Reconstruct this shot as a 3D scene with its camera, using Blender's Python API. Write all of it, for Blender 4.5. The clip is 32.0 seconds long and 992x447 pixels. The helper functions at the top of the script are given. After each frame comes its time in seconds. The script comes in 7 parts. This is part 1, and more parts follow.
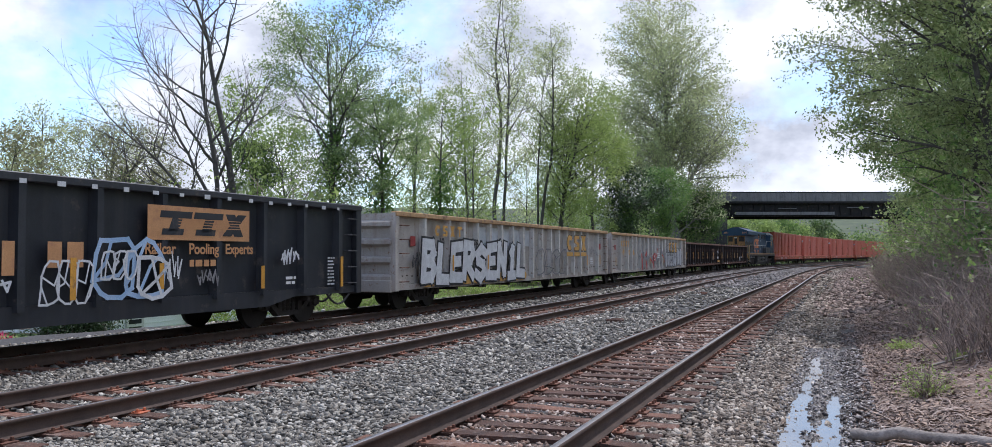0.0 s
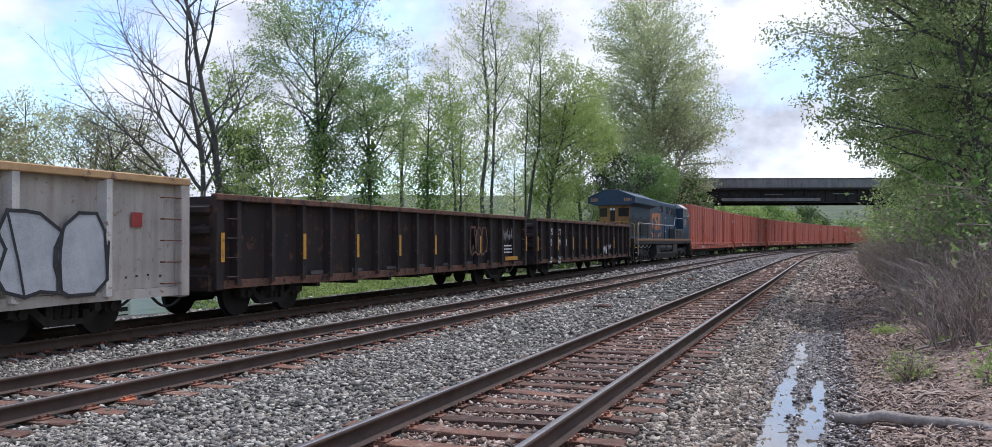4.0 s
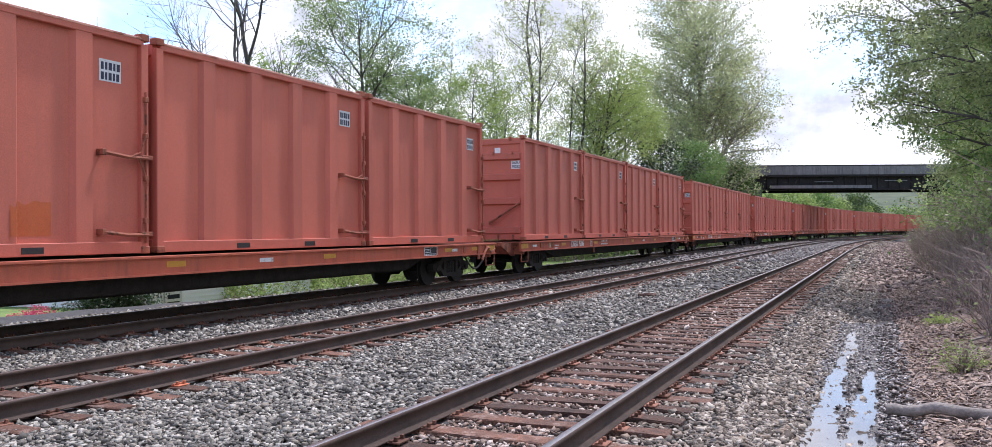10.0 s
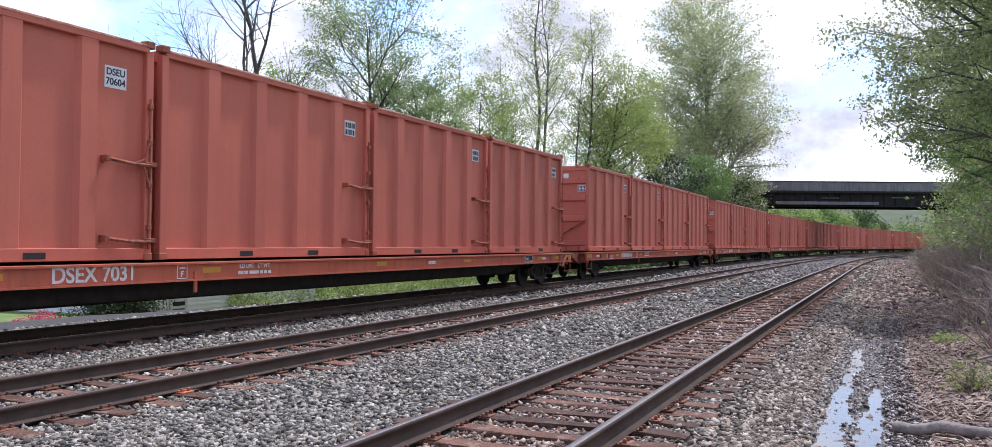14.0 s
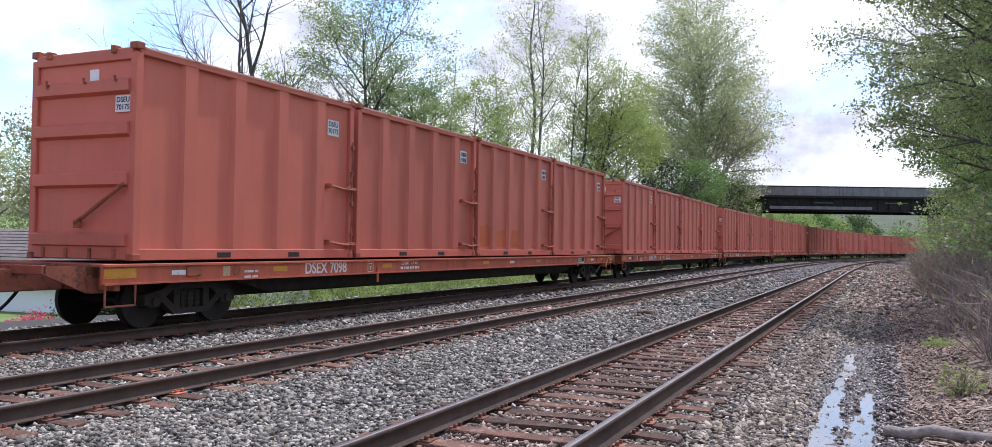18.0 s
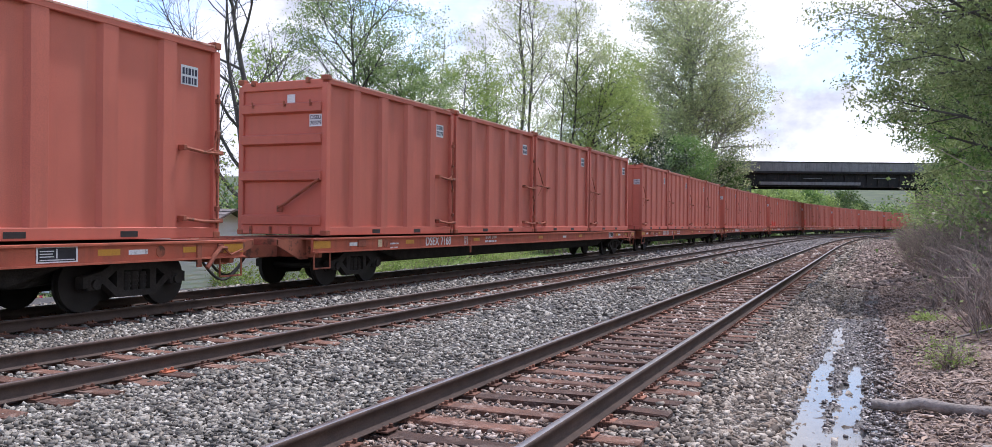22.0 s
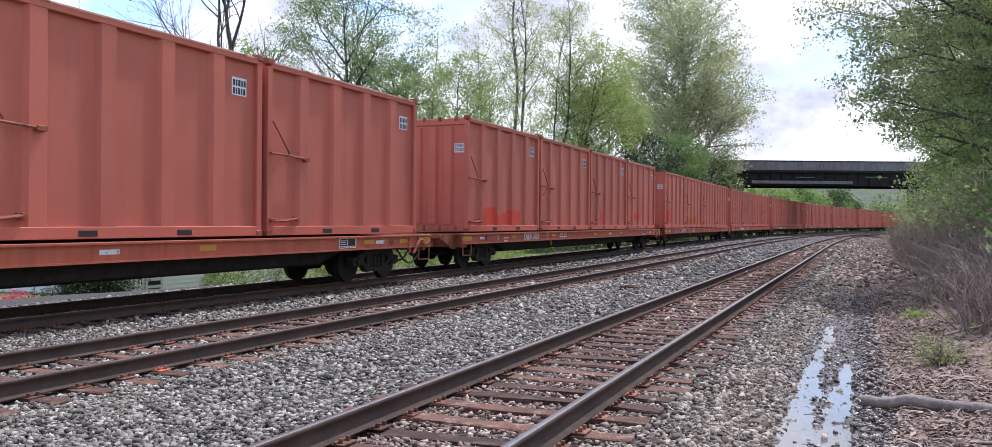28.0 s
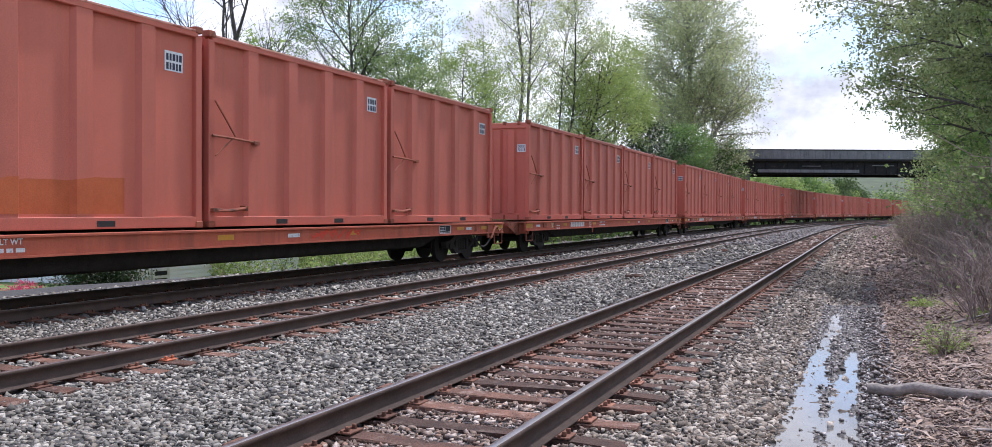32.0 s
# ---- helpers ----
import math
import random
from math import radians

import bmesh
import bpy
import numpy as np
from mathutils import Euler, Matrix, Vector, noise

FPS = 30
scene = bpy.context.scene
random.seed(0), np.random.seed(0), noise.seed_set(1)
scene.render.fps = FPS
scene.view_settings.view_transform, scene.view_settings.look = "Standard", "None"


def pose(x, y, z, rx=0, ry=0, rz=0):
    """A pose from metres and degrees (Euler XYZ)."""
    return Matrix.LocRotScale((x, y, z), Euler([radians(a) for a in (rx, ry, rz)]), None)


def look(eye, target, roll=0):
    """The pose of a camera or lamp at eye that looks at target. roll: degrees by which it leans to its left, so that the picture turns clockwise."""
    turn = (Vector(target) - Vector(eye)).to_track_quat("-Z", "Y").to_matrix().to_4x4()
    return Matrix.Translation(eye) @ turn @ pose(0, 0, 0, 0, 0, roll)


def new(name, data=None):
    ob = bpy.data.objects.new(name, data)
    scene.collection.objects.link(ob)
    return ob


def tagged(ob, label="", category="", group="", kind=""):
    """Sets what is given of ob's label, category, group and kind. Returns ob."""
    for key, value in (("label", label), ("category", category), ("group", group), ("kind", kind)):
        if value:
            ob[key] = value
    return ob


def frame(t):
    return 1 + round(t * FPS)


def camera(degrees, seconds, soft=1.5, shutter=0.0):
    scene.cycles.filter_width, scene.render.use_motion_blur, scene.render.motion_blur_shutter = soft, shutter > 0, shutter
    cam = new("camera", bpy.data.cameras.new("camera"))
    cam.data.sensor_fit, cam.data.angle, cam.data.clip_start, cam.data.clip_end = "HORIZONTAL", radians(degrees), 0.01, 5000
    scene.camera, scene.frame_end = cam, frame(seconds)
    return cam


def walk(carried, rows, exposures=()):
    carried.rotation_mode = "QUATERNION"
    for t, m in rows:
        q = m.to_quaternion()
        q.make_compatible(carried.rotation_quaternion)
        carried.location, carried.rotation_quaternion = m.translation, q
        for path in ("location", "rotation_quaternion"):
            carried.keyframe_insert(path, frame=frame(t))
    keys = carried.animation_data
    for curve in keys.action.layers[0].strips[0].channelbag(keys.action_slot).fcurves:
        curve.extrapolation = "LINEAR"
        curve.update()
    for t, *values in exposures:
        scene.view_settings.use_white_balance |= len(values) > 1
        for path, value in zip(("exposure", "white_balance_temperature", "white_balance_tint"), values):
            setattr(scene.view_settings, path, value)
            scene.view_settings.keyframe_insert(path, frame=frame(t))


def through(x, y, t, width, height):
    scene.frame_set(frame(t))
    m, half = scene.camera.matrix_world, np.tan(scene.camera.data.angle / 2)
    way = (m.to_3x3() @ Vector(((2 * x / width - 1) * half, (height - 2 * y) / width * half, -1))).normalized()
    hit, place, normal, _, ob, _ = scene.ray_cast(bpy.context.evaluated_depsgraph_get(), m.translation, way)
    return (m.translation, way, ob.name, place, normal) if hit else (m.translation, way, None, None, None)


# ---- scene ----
from math import atan2, cos, pi, sin, tan, degrees, hypot

cam = camera(59.62, 32.0, soft=0.7)
PATH = [
    (0, pose(-0.001, 0.018, 1.491, 92.087, 0.124, 21.245)),
    (0.5, pose(0.000, 0.006, 1.493, 91.950, -0.200, 20.991)),
    (1, pose(0.016, -0.014, 1.491, 92.403, -0.086, 20.854)),
    (1.5, pose(0.013, -0.039, 1.499, 92.612, 0.107, 20.788)),
    (2, pose(0.012, -0.048, 1.493, 92.826, -0.325, 20.527)),
    (2.5, pose(0.011, -0.032, 1.487, 92.097, -0.318, 20.331)),
    (3, pose(0.014, -0.018, 1.491, 91.601, 0.080, 20.315)),
    (3.5, pose(0.009, -0.004, 1.487, 91.408, 0.335, 20.321)),
    (5.5, pose(-0.001, 0.028, 1.487, 89.956, -0.552, 21.437)),
    (6, pose(-0.004, 0.017, 1.480, 89.490, -0.584, 22.057)),
    (6.5, pose(-0.007, 0.008, 1.485, 89.533, -0.780, 22.484)),
    (7, pose(-0.003, -0.002, 1.486, 89.941, -0.553, 22.589)),
    (7.5, pose(-0.006, -0.009, 1.490, 90.284, -0.378, 23.061)),
    (8, pose(0.002, -0.011, 1.488, 90.510, -0.287, 23.433)),
    (8.5, pose(0.004, -0.001, 1.484, 90.591, -0.234, 22.965)),
    (9, pose(0.000, 0.000, 1.490, 90.572, 0.015, 22.678)),
    (9.5, pose(-0.001, -0.005, 1.493, 90.783, 0.304, 23.200)),
    (10, pose(0.003, 0.005, 1.491, 90.441, 0.312, 23.356)),
    (10.5, pose(-0.005, 0.014, 1.488, 90.291, 0.209, 23.394)),
    (11, pose(-0.005, 0.027, 1.484, 89.854, 0.309, 23.336)),
    (11.5, pose(-0.005, 0.033, 1.480, 89.880, 0.163, 23.027)),
    (12, pose(-0.011, 0.032, 1.486, 89.669, -0.082, 23.179)),
    (12.5, pose(-0.009, 0.013, 1.487, 90.307, -0.203, 23.261)),
    (13, pose(-0.013, 0.002, 1.487, 90.582, -0.271, 23.186)),
    (13.5, pose(-0.007, 0.003, 1.486, 90.958, -0.361, 23.487)),
    (14, pose(-0.009, -0.007, 1.488, 91.223, -0.496, 23.696)),
    (14.5, pose(-0.015, 0.003, 1.488, 91.000, -0.537, 23.661)),
    (16.5, pose(-0.006, 0.018, 1.484, 90.769, -0.355, 23.424)),
    (17, pose(-0.013, 0.004, 1.484, 90.958, -0.236, 23.461)),
    (17.5, pose(-0.008, -0.013, 1.487, 91.054, -0.681, 23.744)),
    (18, pose(0.004, -0.033, 1.487, 91.419, -0.818, 23.330)),
    (18.5, pose(-0.016, -0.061, 1.488, 92.743, -0.667, 23.242)),
    (19, pose(-0.013, -0.054, 1.484, 92.216, -1.117, 22.793)),
    (19.5, pose(-0.020, -0.050, 1.487, 92.228, -0.586, 22.650)),
    (20, pose(-0.009, -0.046, 1.484, 91.775, -0.681, 21.853)),
    (20.5, pose(-0.014, -0.034, 1.485, 91.407, -0.442, 21.788)),
    (21, pose(-0.008, -0.027, 1.477, 90.808, -0.252, 21.634)),
    (21.5, pose(-0.016, -0.021, 1.483, 90.385, -0.178, 22.101)),
    (22, pose(-0.008, -0.008, 1.482, 89.906, -0.542, 22.669)),
    (22.5, pose(-0.000, -0.010, 1.476, 88.271, -0.372, 21.787)),
    (23, pose(0.003, -0.020, 1.475, 90.130, -0.770, 22.090)),
    (23.5, pose(0.009, -0.024, 1.472, 89.564, -0.607, 21.810)),
    (24, pose(0.010, -0.029, 1.469, 89.869, -1.041, 22.365)),
    (24.5, pose(0.018, -0.025, 1.467, 90.302, -0.840, 22.543)),
    (25, pose(0.012, -0.024, 1.471, 90.196, -0.681, 22.801)),
    (25.5, pose(-0.000, -0.017, 1.473, 90.249, -0.758, 22.659)),
    (27.5, pose(0.007, -0.030, 1.462, 90.128, -0.499, 22.712)),
    (28, pose(0.015, -0.040, 1.474, 89.854, -0.464, 22.230)),
    (28.5, pose(0.017, -0.044, 1.466, 89.411, 0.078, 22.236)),
    (29, pose(0.010, -0.020, 1.468, 89.433, -0.515, 22.095)),
    (29.5, pose(0.008, -0.009, 1.470, 89.105, -0.348, 22.267)),
    (30, pose(0.011, -0.020, 1.475, 88.980, -0.545, 22.311)),
    (30.5, pose(0.005, -0.034, 1.476, 89.075, -0.443, 22.430)),
    (31, pose(0.008, -0.031, 1.474, 89.060, -0.560, 22.263)),
    (31.5, pose(0.003, -0.031, 1.463, 89.405, -0.280, 22.280)),
    (32, pose(0.016, -0.035, 1.464, 89.181, -0.298, 22.599)),
]
EXPOSURES = [(0, -0.16, 5790, 15), (3.5, -0.13, 5790, 15), (6, -0.03, 5830, 18), (9, 0.26, 5850, 19), (11, 0.2, 5850, 19), (18, 0.1, 5840, 19), (23, 0.15, 5840, 19), (32, 0.12, 5840, 18)]
walk(cam, PATH, EXPOSURES)

# ---- daylight: bright broken cloud, a hazy sun high up ----
SUN_ELEVATION, SUN_AZIMUTH = radians(64), radians(13)


def make_world():
    w = bpy.data.worlds.new("sky")
    scene.world = w
    w.use_nodes = True
    nt = w.node_tree
    nt.nodes.clear()
    N, L = nt.nodes.new, nt.links.new
    out, bg = N("ShaderNodeOutputWorld"), N("ShaderNodeBackground")
    sky = N("ShaderNodeTexSky")
    sky.sky_type, sky.sun_disc = "NISHITA", False
    sky.sun_elevation, sky.sun_rotation = SUN_ELEVATION, SUN_AZIMUTH
    sky.air_density, sky.dust_density = 1.0, 0.6
    tc, mp = N("ShaderNodeTexCoord"), N("ShaderNodeMapping")
    mp.inputs["Scale"].default_value = (1.0, 1.0, 1.45)
    mp.inputs["Location"].default_value = (0.35, 0.1, 0.2)
    L(tc.outputs["Generated"], mp.inputs["Vector"])
    n1, n2 = N("ShaderNodeTexNoise"), N("ShaderNodeTexNoise")
    for n, sc, de, ro in ((n1, 3.1, 9, 0.56), (n2, 5.5, 6, 0.6)):
        n.inputs["Scale"].default_value, n.inputs["Detail"].default_value, n.inputs["Roughness"].default_value = sc, de, ro
        L(mp.outputs["Vector"], n.inputs["Vector"])
    cover = N("ShaderNodeValToRGB")
    cover.color_ramp.elements[0].position, cover.color_ramp.elements[1].position = 0.38, 0.50
    density = n1.outputs["Fac"]
    # wide gaps of blue between the clouds
    for way, width, depth in (((-.45, .855, .262), .011, .14), ((-.66, .70, .27), .006, .08), ((-.7, -.4, .6), .2, .2), ((.5, -.5, .7), .15, .2)):
        dot = N("ShaderNodeVectorMath")
        dot.operation = "DOT_PRODUCT"
        dot.inputs[1].default_value = Vector(way).normalized()
        L(tc.outputs["Generated"], dot.inputs[0])
        gap = N("ShaderNodeMapRange")
        gap.interpolation_type = "SMOOTHSTEP"
        gap.inputs["From Min"].default_value, gap.inputs["From Max"].default_value = 1 - width, 1.0
        gap.inputs["To Min"].default_value, gap.inputs["To Max"].default_value = 0.0, depth
        L(dot.outputs["Value"], gap.inputs["Value"])
        less = N("ShaderNodeMath")
        less.operation = "SUBTRACT"
        L(density, less.inputs[0])
        L(gap.outputs["Result"], less.inputs[1])
        density = less.outputs["Value"]
    L(density, cover.inputs["Fac"])
    shade = N("ShaderNodeValToRGB")
    e = shade.color_ramp.elements
    e[0].position, e[0].color = 0.36, (7.2, 7.4, 7.8, 1)
    e[1].position, e[1].color = 0.56, (13.4, 13.4, 13.3, 1)
    L(n2.outputs["Fac"], shade.inputs["Fac"])
    blue = N("ShaderNodeMix")
    blue.data_type = "RGBA"
    blue.blend_type = "MULTIPLY"
    blue.inputs["Factor"].default_value = 1.0
    L(sky.outputs["Color"], blue.inputs["A"])
    blue.inputs["B"].default_value = (2.45, 2.55, 2.6, 1)
    mix = N("ShaderNodeMix")
    mix.data_type = "RGBA"
    L(cover.outputs["Color"], mix.inputs["Factor"])
    L(blue.outputs["Result"], mix.inputs["A"])
    L(shade.outputs["Color"], mix.inputs["B"])
    L(mix.outputs["Result"], bg.inputs["Color"])
    bg.inputs["Strength"].default_value = 0.095
    L(bg.outputs["Background"], out.inputs["Surface"])


make_world()
sun = new("sun", bpy.data.lights.new("sun", "SUN"))
sun.data.energy, sun.data.angle, sun.data.color = 3.8, radians(2), (1.0, 0.94, 0.86)
sun.matrix_world = look((0, 0, 60), (-sin(SUN_AZIMUTH) * cos(SUN_ELEVATION) * 9, -cos(SUN_AZIMUTH) * cos(SUN_ELEVATION) * 9, 60 - sin(SUN_ELEVATION) * 9))

# ---- the tracks' line: a gentle right-hand bend, stations along the nearest track ----
GAUGE, STEP = 1.505, 0.5
STATIONS = np.arange(-520, 720, STEP)
BEND = np.interp(STATIONS, (-60, -6, 15, 40, 70, 100, 130, 160, 200, 260), (0, .00221, .00019, -.00025, .00083, .00128, .00133, .0013, .00126, .00123))
HEAD = np.cumsum(BEND) * STEP
HEAD -= np.interp(0, STATIONS, HEAD)
LINE_X, LINE_Y = np.cumsum(np.sin(HEAD)) * STEP, np.cumsum(np.cos(HEAD)) * STEP
LINE_X -= np.interp(0, STATIONS, LINE_X) + 2.835
LINE_Y -= np.interp(0, STATIONS, LINE_Y)
MID, FAR = 5.128, 9.459          # how far the other two tracks lie to the left
RAIL_Z = (0.0, -0.034, -0.034)


def far_off(s):
    return FAR + 0.515 * np.clip(s, 0, None) / 100


def line_at(s, off):
    """The place and the heading of the point off metres to the left of the nearest track's middle, at station s."""
    h = np.interp(s, STATIONS, HEAD)
    return np.interp(s, STATIONS, LINE_X) - np.cos(h) * off, np.interp(s, STATIONS, LINE_Y) + np.sin(h) * off, h


TRAIN_X, TRAIN_Y, _ = line_at(STATIONS, far_off(STATIONS))
TRAIN_S = np.concatenate([[0], np.cumsum(np.hypot(np.diff(TRAIN_X), np.diff(TRAIN_Y)))])
TRAIN_S -= np.interp(0, STATIONS, TRAIN_S)


def train_at(s):
    """x, y, heading on the third track at s metres of its own length."""
    s = s + np.interp(s, (6, 12, 18, 27, 36, 46, 60, 80, 110, 140), (-.2, -.25, -.06, 0, -.08, .05, .34, .39, .17, 0))
    return np.interp(s, TRAIN_S, TRAIN_X), np.interp(s, TRAIN_S, TRAIN_Y), np.interp(s, TRAIN_S, HEAD)


def near_off(x, y):
    """How far a place lies to the left of the nearest track's middle, and its station (good near the line)."""
    s = np.interp(y, LINE_Y, STATIONS)
    for _ in range(2):
        cx_, cy_, h = line_at(s, 0)
        s = s + (x - cx_) * np.sin(h) + (y - cy_) * np.cos(h)
    cx_, cy_, h = line_at(s, 0)
    return -((x - cx_) * np.cos(h) - (y - cy_) * np.sin(h)), s


# ---- materials ----
def material(name, dark, light, scale=3.0, rough=0.8, metal=0.0, bump=0.15, grain=40.0, fleck=None, vary=0.0, island=0.0, streak=None, detail=6):
    """A surface of two colours mixed by coarse and fine noise, with fine relief. fleck: (colour, coverage, scale) of stains or rust;
    vary, island: how far brightness differs from object to object, or from piece to piece; streak: (colour, strength) of upright runs."""
    m = bpy.data.materials.new(name)
    m.use_nodes = True
    nt = m.node_tree
    N, L = nt.nodes.new, nt.links.new
    b = nt.nodes["Principled BSDF"]
    tc = N("ShaderNodeTexCoord")

    def noise_of(sc, de=detail, ro=0.6, stretch=None):
        n = N("ShaderNodeTexNoise")
        n.inputs["Scale"].default_value, n.inputs["Detail"].default_value, n.inputs["Roughness"].default_value = sc, de, ro
        v = tc.outputs["Object"]
        if vary or stretch:
            mp = N("ShaderNodeMapping")
            if stretch:
                mp.inputs["Scale"].default_value = stretch
            L(v, mp.inputs["Vector"])
            if vary:
                oi = N("ShaderNodeObjectInfo")
                sc_ = N("ShaderNodeMath")
                sc_.operation = "MULTIPLY"
                sc_.inputs[1].default_value = 37.0
                L(oi.outputs["Random"], sc_.inputs[0])
                L(sc_.outputs["Value"], mp.inputs["Location"])
            v = mp.outputs["Vector"]
        L(v, n.inputs["Vector"])
        return n.outputs["Fac"]

    def mixed(fac, a, c, kind="MIX"):
        x = N("ShaderNodeMix")
        x.data_type, x.blend_type = "RGBA", kind
        for s, v in (("Factor", fac), ("A", a), ("B", c)):
            if isinstance(v, (tuple, float, int)):
                x.inputs[s].default_value = (*v, 1) if isinstance(v, tuple) else v
            else:
                L(v, x.inputs[s])
        return x.outputs["Result"]

    def ramp(fac, lo, hi):
        r = N("ShaderNodeMapRange")
        r.inputs["From Min"].default_value, r.inputs["From Max"].default_value = lo, hi
        L(fac, r.inputs["Value"])
        return r.outputs["Result"]

    col = mixed(ramp(noise_of(scale), 0.34, 0.66), dark, light)
    fine = noise_of(grain, 3)
    col = mixed(0.35, col, mixed(ramp(fine, 0.3, 0.7), tuple(0.6 * v for v in dark), tuple(min(1, 1.25 * v) for v in light)))
    if streak:
        col = mixed(mathed(N, L, ramp(noise_of(1.0, 5, 0.6, (5.0, 5.0, 0.35)), 0.48, 0.75), streak[1]), col, streak[0])
    if fleck:
        c, cover, sc = fleck
        col = mixed(ramp(noise_of(sc, 8, 0.68), 0.62 - 0.4 * cover, 0.70 - 0.4 * cover), col, c)
    for amount, node, socket in ((vary, "ShaderNodeObjectInfo", "Random"), (island, "ShaderNodeNewGeometry", "Random Per Island")):
        if amount:
            o = N(node)
            r = N("ShaderNodeMapRange")
            r.inputs["To Min"].default_value, r.inputs["To Max"].default_value = 1 - amount, 1 + amount
            L(o.outputs[socket], r.inputs["Value"])
            hsv = N("ShaderNodeHueSaturation")
            L(r.outputs["Result"], hsv.inputs["Value"])
            L(col, hsv.inputs["Color"])
            col = hsv.outputs["Color"]
    L(col, b.inputs["Base Color"])
    rr = N("ShaderNodeMapRange")
    rr.inputs["To Min"].default_value, rr.inputs["To Max"].default_value = max(0.02, rough - 0.12), min(1, rough + 0.12)
    L(fine, rr.inputs["Value"])
    L(rr.outputs["Result"], b.inputs["Roughness"])
    b.inputs["Metallic"].default_value = metal
    if bump:
        bp = N("ShaderNodeBump")
        bp.inputs["Strength"].default_value, bp.inputs["Distance"].default_value = bump, 0.02
        L(fine, bp.inputs["Height"])
        L(bp.outputs["Normal"], b.inputs["Normal"])
    return m


def mathed(N, L, value, factor):
    x = N("ShaderNodeMath")
    x.operation = "MULTIPLY"
    x.inputs[1].default_value = factor
    L(value, x.inputs[0])
    return x.outputs["Value"]


def leaf_material(name, dark, light, through=0.35):
    m = bpy.data.materials.new(name)
    m.use_nodes = True
    nt = m.node_tree
    N, L = nt.nodes.new, nt.links.new
    b, out = nt.nodes["Principled BSDF"], nt.nodes["Material Output"]
    g = N("ShaderNodeNewGeometry")
    r = N("ShaderNodeValToRGB")
    r.color_ramp.elements[0].color, r.color_ramp.elements[1].color = (*dark, 1), (*light, 1)
    L(g.outputs["Random Per Island"], r.inputs["Fac"])
    L(r.outputs["Color"], b.inputs["Base Color"])
    b.inputs["Roughness"].default_value = 0.55
    t = N("ShaderNodeBsdfTranslucent")
    L(r.outputs["Color"], t.inputs["Color"])
    mx = N("ShaderNodeMixShader")
    mx.inputs["Fac"].default_value = through
    L(b.outputs["BSDF"], mx.inputs[1])
    L(t.outputs["BSDF"], mx.inputs[2])
    L(mx.outputs["Shader"], out.inputs["Surface"])
    return m


def stone_material(name, tones, rough=.85):
    """Crushed stone: every piece takes one of the tones, with a mottled face."""
    m = material(name, (.2, .2, .2), (.3, .3, .3), 14, rough, bump=.35, grain=70)
    nt = m.node_tree
    N, L = nt.nodes.new, nt.links.new
    b = nt.nodes["Principled BSDF"]
    mottle = b.inputs["Base Color"].links[0].from_socket
    g, r, x = N("ShaderNodeNewGeometry"), N("ShaderNodeValToRGB"), N("ShaderNodeMix")
    r.color_ramp.interpolation = "CONSTANT"
    e = r.color_ramp.elements
    while len(e) < len(tones):
        e.new(.5)
    for k, c in enumerate(tones):
        e[k].position, e[k].color = k / len(tones), (*[4 * v for v in c], 1)
    L(g.outputs["Random Per Island"], r.inputs["Fac"])
    x.data_type, x.blend_type = "RGBA", "MULTIPLY"
    x.inputs["Factor"].default_value = 1.0
    L(mottle, x.inputs["A"])
    L(r.outputs["Color"], x.inputs["B"])
    L(x.outputs["Result"], b.inputs["Base Color"])
    return m


